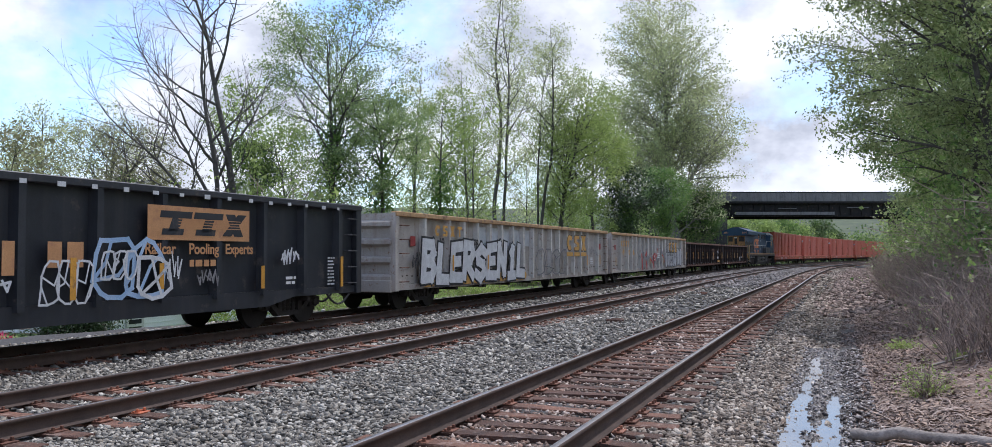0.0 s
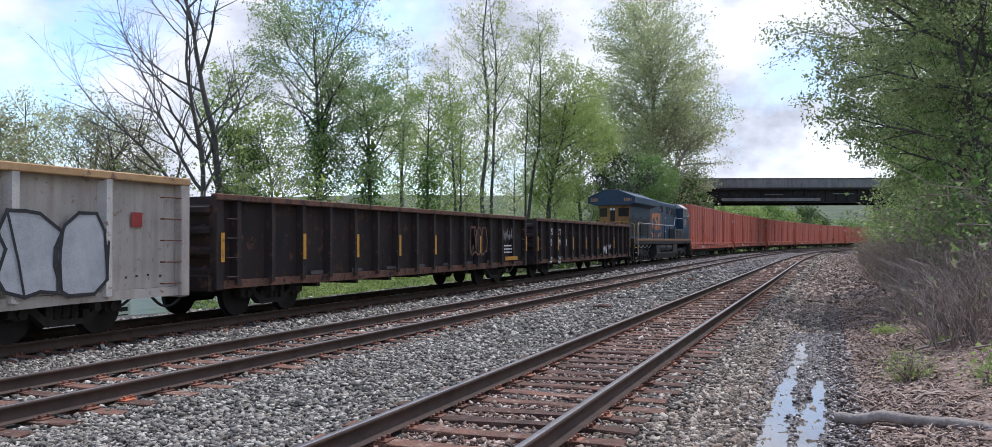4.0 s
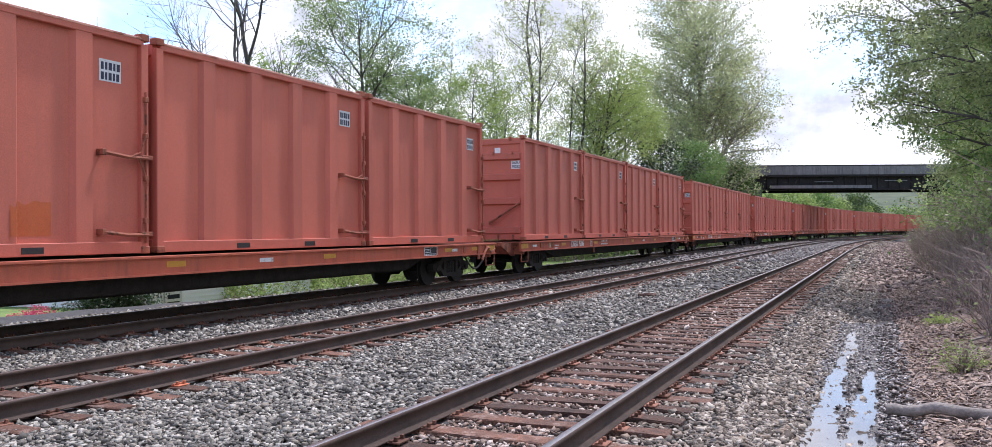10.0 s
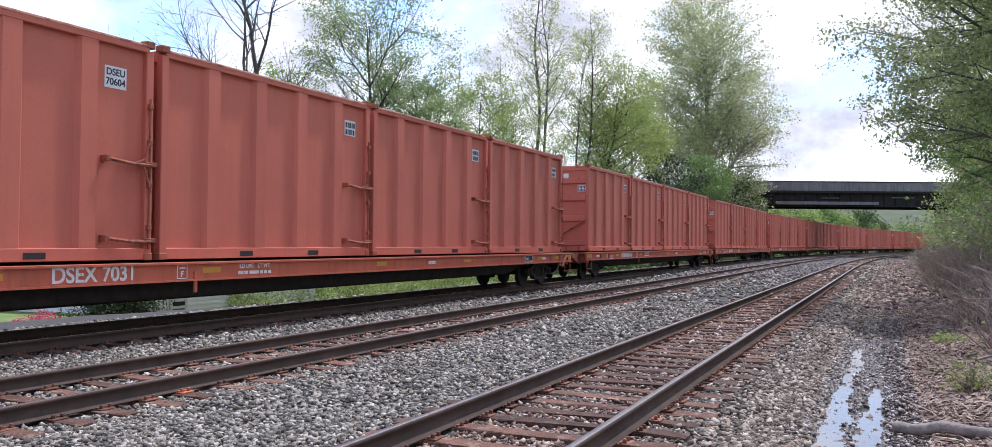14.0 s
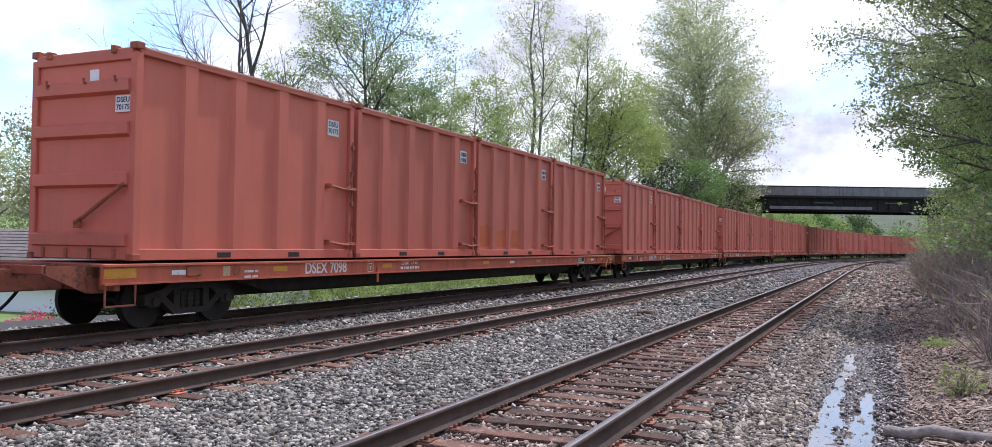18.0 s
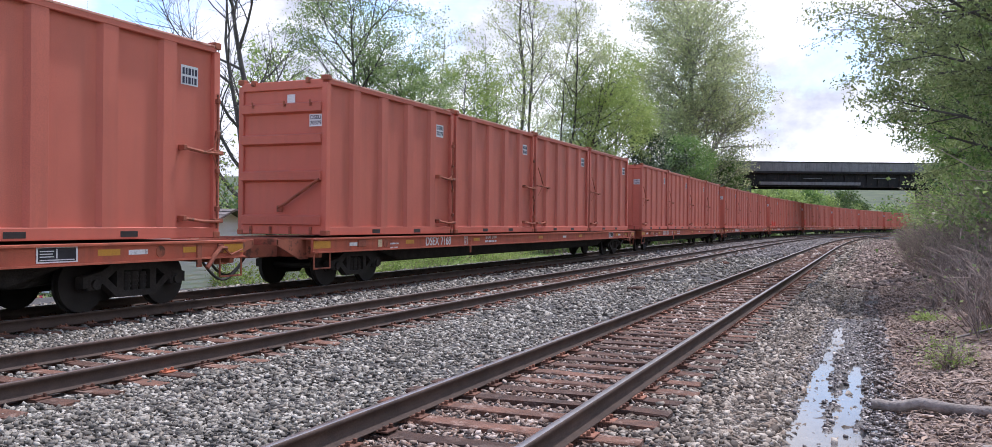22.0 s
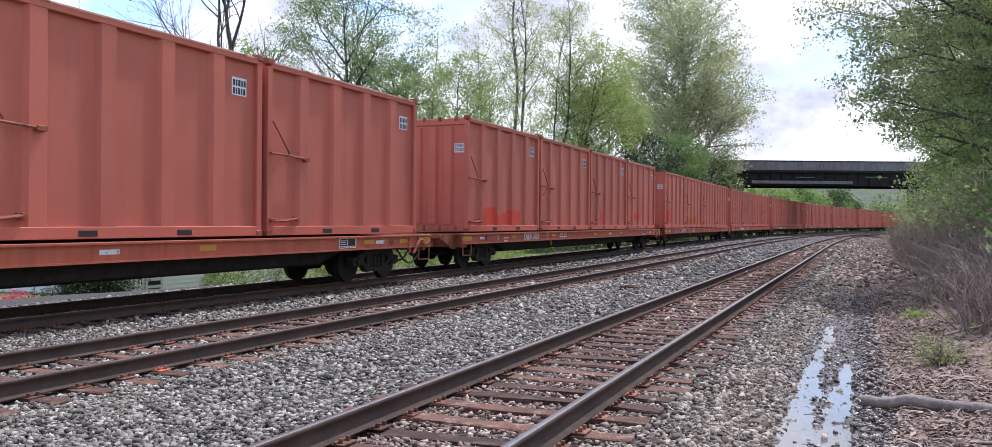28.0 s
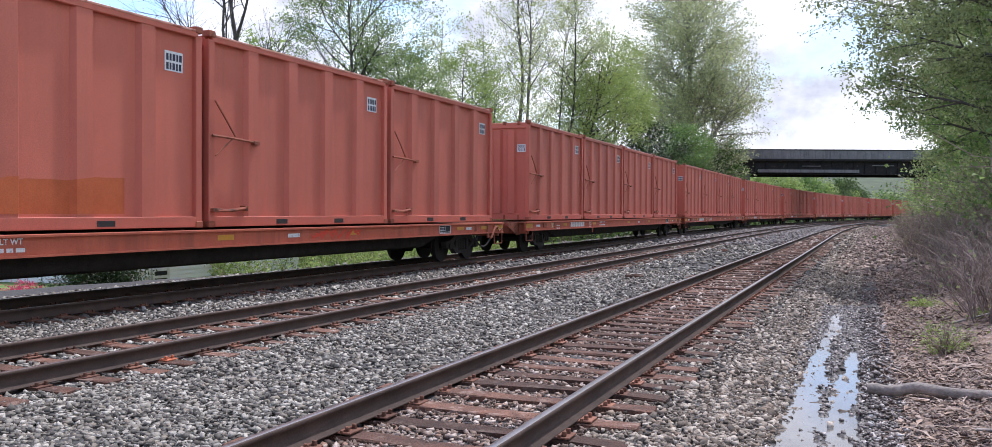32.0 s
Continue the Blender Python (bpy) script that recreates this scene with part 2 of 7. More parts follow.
M = dict(
    # near-black, so the bed paints the shade in gaps between loose stones
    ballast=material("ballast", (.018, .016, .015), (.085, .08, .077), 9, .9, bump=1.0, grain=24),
    stone=stone_material("stone", [(.085, .077, .065), (.19, .174, .147), (.33, .307, .262), (.125, .114, .096), (.235, .203, .162), (.45, .42, .363), (.155, .142, .121), (.28, .257, .218)]),
    stone_brown=stone_material("stone_brown", [(.08, .063, .049), (.19, .156, .123), (.34, .289, .232), (.115, .089, .068), (.24, .182, .135), (.45, .39, .32), (.15, .124, .10), (.27, .224, .18)]),
    stone_rust=stone_material("stone_rust", [(.06, .038, .028), (.22, .155, .12), (.38, .30, .25), (.12, .074, .052), (.28, .17, .12), (.50, .41, .35), (.15, .105, .08), (.26, .19, .15)]),
    stone_dirty=stone_material("stone_dirty", [(0.0809, 0.0594, 0.049), (0.192, 0.139, 0.116), (0.304, 0.231, 0.19), (0.122, 0.0827, 0.0665), (0.385, 0.293, 0.245)]),
    stone_far=stone_material("stone_far", [(0.135, 0.123, 0.117), (0.198, 0.18, 0.171), (0.27, 0.248, 0.234), (0.162, 0.144, 0.135), (0.234, 0.203, 0.18)]),
    stone_wet=stone_material("stone_wet", [(0.091, 0.0754, 0.0676), (0.169, 0.143, 0.13), (0.332, 0.287, 0.265), (0.155, 0.128, 0.111), (0.442, 0.398, 0.365)], .5),
    mud=material("mud", (0.026, 0.0221, 0.0208), (0.078, 0.065, 0.0585), 6, .45, bump=.5, grain=40),
    soil=material("soil", (0.0672, 0.0453, 0.0359), (0.207, 0.141, 0.109), 1.6, .95, bump=1.0, grain=22, fleck=((0.289, 0.208, 0.161), .32, 9)),
    meadow=material("meadow", (.07, .13, .025), (.19, .27, .06), .7, .95, bump=1.0, grain=14),
    rail=material("rail", (.040, .026, .020), (.098, .063, .047), 3, .8, .12, bump=.15, grain=60),
    rail_head=material("rail_head", (.20, .18, .17), (.34, .31, .30), 4, .35, .8, bump=.02, grain=80),
    tie=material("tie", (0.052, 0.027, 0.0185), (0.185, 0.088, 0.056), 2.5, .9, bump=.9, grain=45, vary=.5, fleck=((0.2, 0.131, 0.101), .2, 6), streak=((0.0263, 0.018, 0.0151), .6)),
    plate=material("plate", (.10, .048, .033), (.27, .12, .075), 8, .8, .3, bump=.2, grain=60, vary=.45),
    red_plate=material("red_plate", (.35, .10, .05), (.55, .17, .08), 8, .8, .1, bump=.2, grain=60),
    water=material("water", (.11, .105, .098), (.16, .152, .142), 3, .02, bump=.0, grain=9),
    black_paint=material("black_paint", (0.011, 0.013, 0.018), (0.027, 0.03, 0.038), 1.5, .5, bump=.05, grain=50, fleck=((.07, .06, .055), .08, 2), streak=((.05, .045, .045), .5)),
    rib_white=material("rib_white", (.47, .443, .407), (.66, .632, .583), 2.2, .75, bump=.08, grain=50, fleck=((.26, .17, .13), .10, 7), streak=((.34, .26, .21), .5), vary=.08),
    white_paint=material("white_paint", (0.345, 0.312, 0.277), (0.50, 0.455, 0.405), 1.3, .75, bump=.08, grain=50, fleck=((.24, .15, .10), .07, 8), streak=((.24, .17, .13), .65), vary=.08),
    yellow_cap=material("yellow_cap", (.36, .21, .09), (.50, .32, .16), 3, .8, bump=.1, grain=50, fleck=((.20, .12, .08), .22, 4)),
    rust_paint=material("rust_paint", (.010, .008, .008), (.034, .021, .017), 1.4, .85, bump=.25, grain=35, fleck=((.10, .042, .025), .13, 3), streak=((.06, .032, .024), .5)),
    rust_edge=material("rust_edge", (.08, .04, .027), (.19, .085, .05), 3, .9, bump=.3, grain=40, fleck=((.03, .02, .018), .25, 5)),
    orange=material("orange", (0.50, 0.130, 0.085), (0.58, 0.158, 0.103), .9, .62, bump=.05, grain=60, vary=.09, streak=((0.40, 0.125, 0.083), .5)),
    orange_deep=material("orange_deep", (0.42, 0.098, 0.052), (0.52, 0.135, 0.07), 2, .72, bump=.08, grain=60, vary=.08, streak=((0.18, 0.066, 0.042), .6)),
    orange_rust=material("orange_rust", (.24, .065, .038), (.36, .115, .06), 2.5, .8, bump=.15, grain=50, fleck=((.11, .045, .025), .22, 4), vary=.1),
    # pale colour that paints the sky's highlight on the containers' top edges
    orange_pale=material("orange_pale", (.55, .25, .18), (.66, .34, .26), 4, .6, bump=.05, grain=60, fleck=((.30, .10, .06), .2, 5)),
    fresh_red=material("fresh_red", (0.62, 0.055, 0.026), (0.70, 0.075, 0.034), 3, .6, bump=.04, grain=60),
    fresh_orange=material("fresh_orange", (.44, .095, .026), (.54, .13, .04), 3, .6, bump=.04, grain=60),
    truck=material("truck", (0.014, 0.012, 0.011), (0.046, 0.038, 0.033), 5, .85, .2, bump=.3, grain=40),
    wheel=material("wheel", (.012, .010, .0095), (.032, .026, .023), 4, .7, .3, bump=.15, grain=60),
    hose=material("hose", (.012, .012, .012), (.03, .03, .03), 8, .6, bump=.1, grain=80),
    reflector=material("reflector", (.52, .25, .03), (.64, .32, .04), 5, .5, bump=.03, grain=50, fleck=((.30, .16, .05), .12, 6)),
    lettering=material("lettering", (.62, .62, .61), (.80, .80, .79), 6, .7, bump=.03, grain=60, fleck=((.35, .32, .30), .12, 9)),
    tack_board=material("tack_board", (.40, .30, .17), (.62, .50, .33), 9, .8, bump=.1, grain=40, vary=.3),
    plate_white=material("plate_white", (.62, .64, .66), (.78, .80, .82), 9, .6, bump=.03, grain=60, vary=.1),
    ink=material("ink", (.02, .025, .05), (.05, .055, .09), 9, .7, bump=.02, grain=60),
    spray_white=material("spray_white", (.46, .47, .48), (.66, .67, .68), 4, .7, bump=.02, grain=60),
    spray_silver=material("spray_silver", (.30, .31, .33), (.48, .49, .51), 3, .6, bump=.02, grain=60),
    spray_black=material("spray_black", (.012, .012, .014), (.035, .035, .04), 4, .7, bump=.02, grain=60),
    spray_blue=material("spray_blue", (.20, .36, .58), (.42, .52, .66), 2, .7, bump=.02, grain=60),
    spray_grey=material("spray_grey", (.15, .145, .15), (.23, .22, .225), 3, .7, bump=.02, grain=60),
    spray_red=material("spray_red", (.30, .04, .035), (.42, .06, .05), 3, .7, bump=.02, grain=60),
    mark_orange=material("mark_orange", (0.42, 0.205, 0.085), (0.54, 0.285, 0.125), 3, .6, bump=.03, grain=60, fleck=((.40, .20, .10), .15, 5)),
    mark_yellow=material("mark_yellow", (.48, .25, .05), (.60, .34, .07), 3, .6, bump=.03, grain=60),
    engine_blue=material("engine_blue", (0.0042, 0.030, 0.066), (0.0072, 0.045, 0.093), 1.2, .55, bump=.03, grain=60, streak=((.022, .045, .07), .4)),
    engine_grey=material("engine_grey", (0.042, 0.043, 0.044), (0.085, 0.086, 0.086), 2, .65, bump=.05, grain=60),
    engine_mark=material("engine_mark", (.44, .14, .035), (.54, .19, .05), 3, .6, bump=.03, grain=60, fleck=((.30, .12, .05), .12, 5)),
    engine_truck=material("engine_truck", (.026, .021, .018), (.058, .047, .040), 3, .8, .1, bump=.2, grain=50),
    engine_yellow=material("engine_yellow", (0.26, 0.13, 0.035), (0.36, 0.19, 0.055), 2, .6, bump=.05, grain=60, fleck=((.12, .07, .04), .22, 4), streak=((.10, .06, .035), .7)),
    engine_dark=material("engine_dark", (0.007, 0.0075, 0.0085), (0.02, 0.02, 0.021), 3, .6, .2, bump=.15, grain=50),
    tank=material("tank", (.028, .028, .029), (.066, .065, .064), 3, .55, .2, bump=.08, grain=50),
    handrail=material("handrail", (0.36, 0.36, 0.35), (0.5, 0.5, 0.48), 6, .6, bump=.05, grain=60),
    chevron=material("chevron", (0.28, 0.17, 0.03), (0.4, 0.25, 0.05), 6, .6, bump=.05, grain=60),
    lens=material("lens", (.65, .65, .62), (.85, .85, .82), 9, .15, bump=.0, grain=60),
    girder=material("girder", (.010, .011, .013), (.028, .029, .032), 1.2, .85, .2, bump=.2, grain=20, fleck=((.08, .055, .045), .12, 2)),
    parapet=material("parapet", (.13, .134, .145), (.22, .227, .24), 1.0, .9, bump=.2, grain=12, streak=((.05, .05, .05), .7)),
    abutment=material("abutment", (.06, .058, .055), (.15, .145, .14), .6, .95, bump=.4, grain=10, streak=((.03, .03, .03), .8)),
    siding=material("siding", (0.78, 0.84, 0.88), (0.84, 0.88, 0.92), 1.5, .6, bump=.03, grain=40),
    shingle=material("shingle", (0.085, 0.072, 0.068), (0.2, 0.17, 0.155), 4, .95, bump=.5, grain=26, vary=.15),
    frame=material("frame", (.55, .56, .57), (.72, .73, .74), 5, .5, bump=.03, grain=50),
    bark=material("bark", (.045, .042, .040), (.13, .12, .112), 5, .95, bump=.8, grain=24),
    bark_pale=material("bark_pale", (.13, .12, .10), (.36, .34, .29), 3, .9, bump=.5, grain=18),
    twig=material("twig", (0.17, 0.127, 0.105), (0.42, 0.33, 0.275), 3, .95, bump=.3, grain=40, island=.4),
    dead_leaf=material("dead_leaf", (0.15, 0.099, 0.072), (0.37, 0.268, 0.20), 9, .9, bump=.2, grain=60, island=.5),
    driftwood=material("driftwood", (.11, .092, .08), (.36, .315, .275), 4, .9, bump=.6, grain=30, streak=((.10, .08, .07), .5)),
    leaf_fresh=leaf_material("leaf_fresh", (0.166, 0.243, 0.064), (0.384, 0.486, 0.166), .58),
    leaf_oak=leaf_material("leaf_oak", (.15, .23, .085), (.40, .50, .22), .5),
    leaf_lime=leaf_material("leaf_lime", (0.21, 0.29, 0.07), (0.43, 0.52, 0.18), .5),
    leaf_grey=leaf_material("leaf_grey", (0.297, 0.338, 0.162), (0.62, 0.66, 0.38), .6),
    leaf_deep=leaf_material("leaf_deep", (.05, .10, .03), (.14, .21, .06)),
    leaf_olive=leaf_material("leaf_olive", (0.175, 0.22, 0.09), (0.43, 0.50, 0.23), .52),
    leaf_dark=leaf_material("leaf_dark", (.018, .04, .014), (.055, .095, .03), .15),
    leaf_ivy=leaf_material("leaf_ivy", (0.0805, 0.161, 0.0403), (0.218, 0.333, 0.092), .45),
    bud=leaf_material("bud", (.17, .17, .09), (.34, .33, .18)),
    blossom=leaf_material("blossom", (.50, .05, .12), (.75, .14, .25)),
    hill=material("hill", (.02, .036, .016), (.085, .11, .045), .12, .95, bump=.0, grain=.45),
)
glass = bpy.data.materials.new("glass")
glass.use_nodes = True
glass.node_tree.nodes["Principled BSDF"].inputs["Base Color"].default_value = (.02, .025, .03, 1)
glass.node_tree.nodes["Principled BSDF"].inputs["Roughness"].default_value = .06
M["glass"] = glass


# ---- mesh helpers ----
def box(bm, x0, x1, y0, y1, z0, z1, bevel=0.0, turn=None):
    """A box between those limits, with its edges taken off; turn: a matrix put on it."""
    r = bmesh.ops.create_cube(bm, size=1.0, matrix=Matrix.LocRotScale(((x0 + x1) / 2, (y0 + y1) / 2, (z0 + z1) / 2), None, (abs(x1 - x0), abs(y1 - y0), abs(z1 - z0))))
    vs = r["verts"]
    if bevel:
        es = list({e for v in vs for e in v.link_edges})
        g = bmesh.ops.bevel(bm, geom=es, offset=bevel, segments=1, affect="EDGES", profile=0.5)
        vs = list({v for f in g["faces"] for v in f.verts} | {v for v in vs if v.is_valid})
    if turn is not None:
        bmesh.ops.transform(bm, matrix=turn, verts=vs)
    return vs


def rod(bm, a, b, r, r2=None, sides=8):
    """A round bar from a to b."""
    a, b = Vector(a), Vector(b)
    d = b - a
    m = Matrix.Translation((a + b) / 2) @ d.to_track_quat("Z", "Y").to_matrix().to_4x4()
    return bmesh.ops.create_cone(bm, cap_ends=True, segments=sides, radius1=r, radius2=r if r2 is None else r2, depth=d.length, matrix=m)["verts"]


def pipe(bm, pts, r, sides=6):
    """One round bar bent through all the points."""
    pts = [Vector(p) for p in pts]
    rings = []
    for k, p in enumerate(pts):
        d = (pts[min(k + 1, len(pts) - 1)] - pts[max(k - 1, 0)]).normalized()
        q = d.to_track_quat("Z", "Y")
        rings.append([bm.verts.new(p + q @ Vector((cos(2 * pi * j / sides) * r, sin(2 * pi * j / sides) * r, 0))) for j in range(sides)])
    fs = [bm.faces.new(rings[0][::-1]), bm.faces.new(rings[-1])]
    for a, b in zip(rings, rings[1:]):
        fs += [bm.faces.new((a[j], a[(j + 1) % sides], b[(j + 1) % sides], b[j])) for j in range(sides)]
    bmesh.ops.recalc_face_normals(bm, faces=fs)


def prism(bm, outline, x0, x1, axis="x"):
    """A flat outline of (u, v) drawn out from x0 to x1. axis x: u, v are y, z; y: x, z; z: x, y."""
    def at(u, v, w):
        return {"x": (w, u, v), "y": (u, w, v), "z": (u, v, w)}[axis]
    lo = [bm.verts.new(at(u, v, x0)) for u, v in outline]
    hi = [bm.verts.new(at(u, v, x1)) for u, v in outline]
    n = len(outline)
    fs = [bm.faces.new(lo[::-1]), bm.faces.new(hi)]
    fs += [bm.faces.new((lo[i], lo[(i + 1) % n], hi[(i + 1) % n], hi[i])) for i in range(n)]
    bmesh.ops.recalc_face_normals(bm, faces=fs)
    return lo + hi


def mesh_of(name, bm, mat):
    me = bpy.data.meshes.new(name)
    bm.to_mesh(me)
    bm.free()
    for m in mat if isinstance(mat, (list, tuple)) else (mat,):
        me.materials.append(M[m])
    return me


def part(name, bm, mat, parent, label="", at=None):
    """Links a bmesh (or a mesh that is shared) as one part under its thing."""
    ob = new(name, bm if isinstance(bm, bpy.types.Mesh) else mesh_of(name, bm, mat))
    ob.parent = parent
    if at is not None:
        ob.matrix_basis = at
    if label:
        ob["label"] = label
    return ob


def arrays(name, verts, faces, mat, smooth=False):
    """A mesh from arrays of corners and of faces that all have the same number of corners."""
    verts, faces = np.asarray(verts, np.float32), np.asarray(faces, np.int32)
    me = bpy.data.meshes.new(name)
    me.vertices.add(len(verts))
    me.vertices.foreach_set("co", verts.ravel())
    k = faces.shape[1]
    me.loops.add(faces.size)
    me.loops.foreach_set("vertex_index", faces.ravel())
    me.polygons.add(len(faces))
    me.polygons.foreach_set("loop_start", np.arange(0, faces.size, k, dtype=np.int32))
    if smooth:
        me.polygons.foreach_set("use_smooth", np.ones(len(faces), bool))
    me.update(calc_edges=True)
    for m in mat if isinstance(mat, (list, tuple)) else (mat,):
        me.materials.append(M[m])
    return me


def stuffed(ob):
    """Marks print too small to pick apart."""
    ob["kind"] = "stuff"
    return ob


def word(name, text, size, mat, parent, at, label=""):
    """Lettering in the built-in font, as a thin mesh; it reads along local x, with y up."""
    cu = bpy.data.curves.new(name, "FONT")
    cu.body, cu.size, cu.extrude, cu.align_x, cu.align_y = text, size, 0.002, "CENTER", "CENTER"
    cu.offset = size * .022
    tmp = bpy.data.objects.new(name, cu)
    me = bpy.data.meshes.new_from_object(tmp)
    bpy.data.objects.remove(tmp)
    bpy.data.curves.remove(cu)
    me.name = name
    me.materials.clear()
    me.materials.append(M[mat])
    return part(name, me, mat, parent, label, at)


def side_at(y, z, x):
    """The pose of lettering on the side of a car that faces the tracks' near side: it reads along +y."""
    return Matrix.Translation((x, y, z)) @ Matrix(((0, 0, 1, 0), (1, 0, 0, 0), (0, 1, 0, 0), (0, 0, 0, 1)))


def end_at(x, z, y):
    """The pose of lettering on the end of a car that faces -y."""
    return Matrix.Translation((x, y, z)) @ Matrix(((1, 0, 0, 0), (0, 0, -1, 0), (0, 1, 0, 0), (0, 0, 0, 1)))


def stroke(bm, pts, width, x):
    """A painted line with round joints on the side of a car: pts of (y, z), a hair proud of x."""
    for k, ((y0, z0), (y1, z1)) in enumerate(zip(pts, pts[1:])):
        l = hypot(y1 - y0, z1 - z0) or 1e-6
        e, n = ((y1 - y0) / l * width * .45, (z1 - z0) / l * width * .45), (-(z1 - z0) / l * width / 2, (y1 - y0) / l * width / 2)
        q = [(y0 - e[0] + n[0], z0 - e[1] + n[1]), (y0 - e[0] - n[0], z0 - e[1] - n[1]), (y1 + e[0] - n[0], z1 + e[1] - n[1]), (y1 + e[0] + n[0], z1 + e[1] + n[1])]
        bm.faces.new([bm.verts.new((x + .0004 * k, *p)) for p in q])


def thing(name, label, category, at=None, group="", kind=""):
    ob = new(name)
    if at is not None:
        ob.matrix_basis = at
    return tagged(ob, label, category, group, kind)


# ---- ground, ballast, water ----
def bed_height(off):
    """The ballast's crown across the three tracks, by the distance to the left of the nearest track's middle."""
    return np.interp(off, (-3.5, -3.1, -2.9, -2.3, -2.1, -1.9, -1.4, -1.2, 0, 1.2, 1.5, 2.3, 3.6, 3.9, MID, 6.3, 6.6, 7.3, 8.0, 8.3, FAR, 10.7, 11.2, 12.6, 13.2, 13.6),
                     (-.50, -.39, -.42, -.42, -.35, -.29, -.225, -.225, -.225, -.225, -.23, -.225, -.235, -.258, -.262, -.258, -.25, -.25, -.25, -.258, -.262, -.258, -.25, -.30, -.38, -.85))


def land_height(x, y):
    off, s = near_off(x, y)
    z = np.interp(off, (-400, -120, -30, -9, -5.5, -4.4, -3.6, -3.2, -3.0, -2.0, 12, 13.2, 15, 20, 40, 90, 400), (30, 16, 3.2, .9, .2, -.12, -.27, -.35, -.47, -.6, -.55, -.68, -.68, -.75, -1.0, -.6, 14))
    return z + np.clip(np.asarray(y) - 300, 0, 500) * .085 + .04 * np.sin(x * 1.7 + .6 * y) * np.cos(y * 1.3) * (np.abs(off + 9) < 5.5)


def make_ground():
    def axis(lo, hi, fine_lo, fine_hi, step):
        a = list(np.arange(fine_lo, fine_hi + 1e-6, step))
        d = step
        while a[-1] < hi:
            d *= 1.25
            a.append(a[-1] + d)
        d = step
        while a[0] > lo:
            d *= 1.25
            a.insert(0, a[0] - d)
        return np.array(a)
    xs, ys = axis(-2500, 2500, -26, 9, .5), axis(-600, 3000, -6, 60, .75)
    X, Y = np.meshgrid(xs, ys)
    Z = land_height(X, np.clip(Y, -18, 620))
    n, m = len(ys), len(xs)
    v = np.stack([X, Y, Z], -1).reshape(-1, 3)
    i = np.arange(n * m).reshape(n, m)
    f = np.stack([i[:-1, :-1], i[:-1, 1:], i[1:, 1:], i[1:, :-1]], -1).reshape(-1, 4)
    me = arrays("ground", v, f, ("soil", "meadow", "hill"), True)
    c = v[f].mean(1)
    off, _ = near_off(c[:, 0], np.clip(c[:, 1], -18, 620))
    me.polygons.foreach_set("material_index", np.where(c[:, 1] > 230, 2, (off > 12.6) | (off < -14)).astype(np.int32))
    tagged(new("ground", me), "bare brown earth with leaf litter, grass beyond the tracks", "ground", kind="structure")


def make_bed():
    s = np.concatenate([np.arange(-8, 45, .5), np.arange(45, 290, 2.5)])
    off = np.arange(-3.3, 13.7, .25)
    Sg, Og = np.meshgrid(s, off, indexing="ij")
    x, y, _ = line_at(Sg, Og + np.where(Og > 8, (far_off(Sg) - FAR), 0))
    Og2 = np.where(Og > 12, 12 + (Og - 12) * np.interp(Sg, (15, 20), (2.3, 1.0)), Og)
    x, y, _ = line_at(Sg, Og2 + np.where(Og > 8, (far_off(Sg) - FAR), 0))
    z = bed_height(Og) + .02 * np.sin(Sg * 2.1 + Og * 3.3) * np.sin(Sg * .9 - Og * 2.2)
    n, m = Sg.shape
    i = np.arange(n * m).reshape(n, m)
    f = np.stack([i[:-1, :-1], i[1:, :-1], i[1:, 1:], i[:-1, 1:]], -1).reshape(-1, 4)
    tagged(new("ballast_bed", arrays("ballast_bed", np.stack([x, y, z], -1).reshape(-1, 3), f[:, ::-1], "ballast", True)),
           "crushed-stone ballast under three railway tracks, coloured near-black as shade between the stones", "ballast", kind="structure")


TIE_STEP = 0.54
TIES = [-5.8 + k * .13 + np.cumsum(np.random.default_rng(40 + k).uniform(TIE_STEP - .04, TIE_STEP + .04, 382)) for k in range(3)]


def tie_gap(k, s):
    """How far station s lies from the middle of the nearest tie of track k."""
    i = np.clip(np.searchsorted(TIES[k], s), 1, len(TIES[k]) - 1)
    return np.minimum(np.abs(s - TIES[k][i - 1]), np.abs(s - TIES[k][i]))


WATER_Z = -.374
POOLS = (((17.4, 16.9, 15.4, 14.0, 13.2, 12.0, 10.6, 9.1, 7.5, 5.5, 4.2), (-.32, -.31, -.30, -.30, -.37, -.39, -.41, -.44, -.47, -.45, -.40), (.02, .07, .11, .12, .07, .12, .15, .19, .22, .30, .30)),
         ((12.6, 11.9, 10.8, 10.0, 8.7, 7.9, 6.5, 5.2), (-.02, -.01, -.02, -.05, -.09, -.10, -.08, -.05), (.02, .08, .10, .13, .15, .15, .17, .15)))


def mud_height(x, y):
    """The puddles' bed: two shallow runs with crumbly edges and islands of silt."""
    z = np.full(np.shape(x), .022)
    for ys, cs, ws in POOLS:
        c, w = (np.interp(y, ys[::-1], v[::-1]) for v in (cs, ws))
        inside = (y < ys[0]) & (y > ys[-1] - .3)
        z = np.minimum(z, .030 - .060 * np.clip(1.5 - np.abs(x - c) / w, 0, 1) * inside)
    k = np.random.default_rng(8)
    for size, h in ((.5, .010), (.22, .012), (.11, .010), (.055, .008)):
        for _ in range(4):
            a, p = k.uniform(0, pi), k.uniform(0, 2 * pi)
            z = z + h * .62 * np.sin((x * cos(a) + y * sin(a) * .6) * 2 * pi / size + p + 1.5 * np.sin(y * 3.1 + x * 7 + p))
    return WATER_Z + z


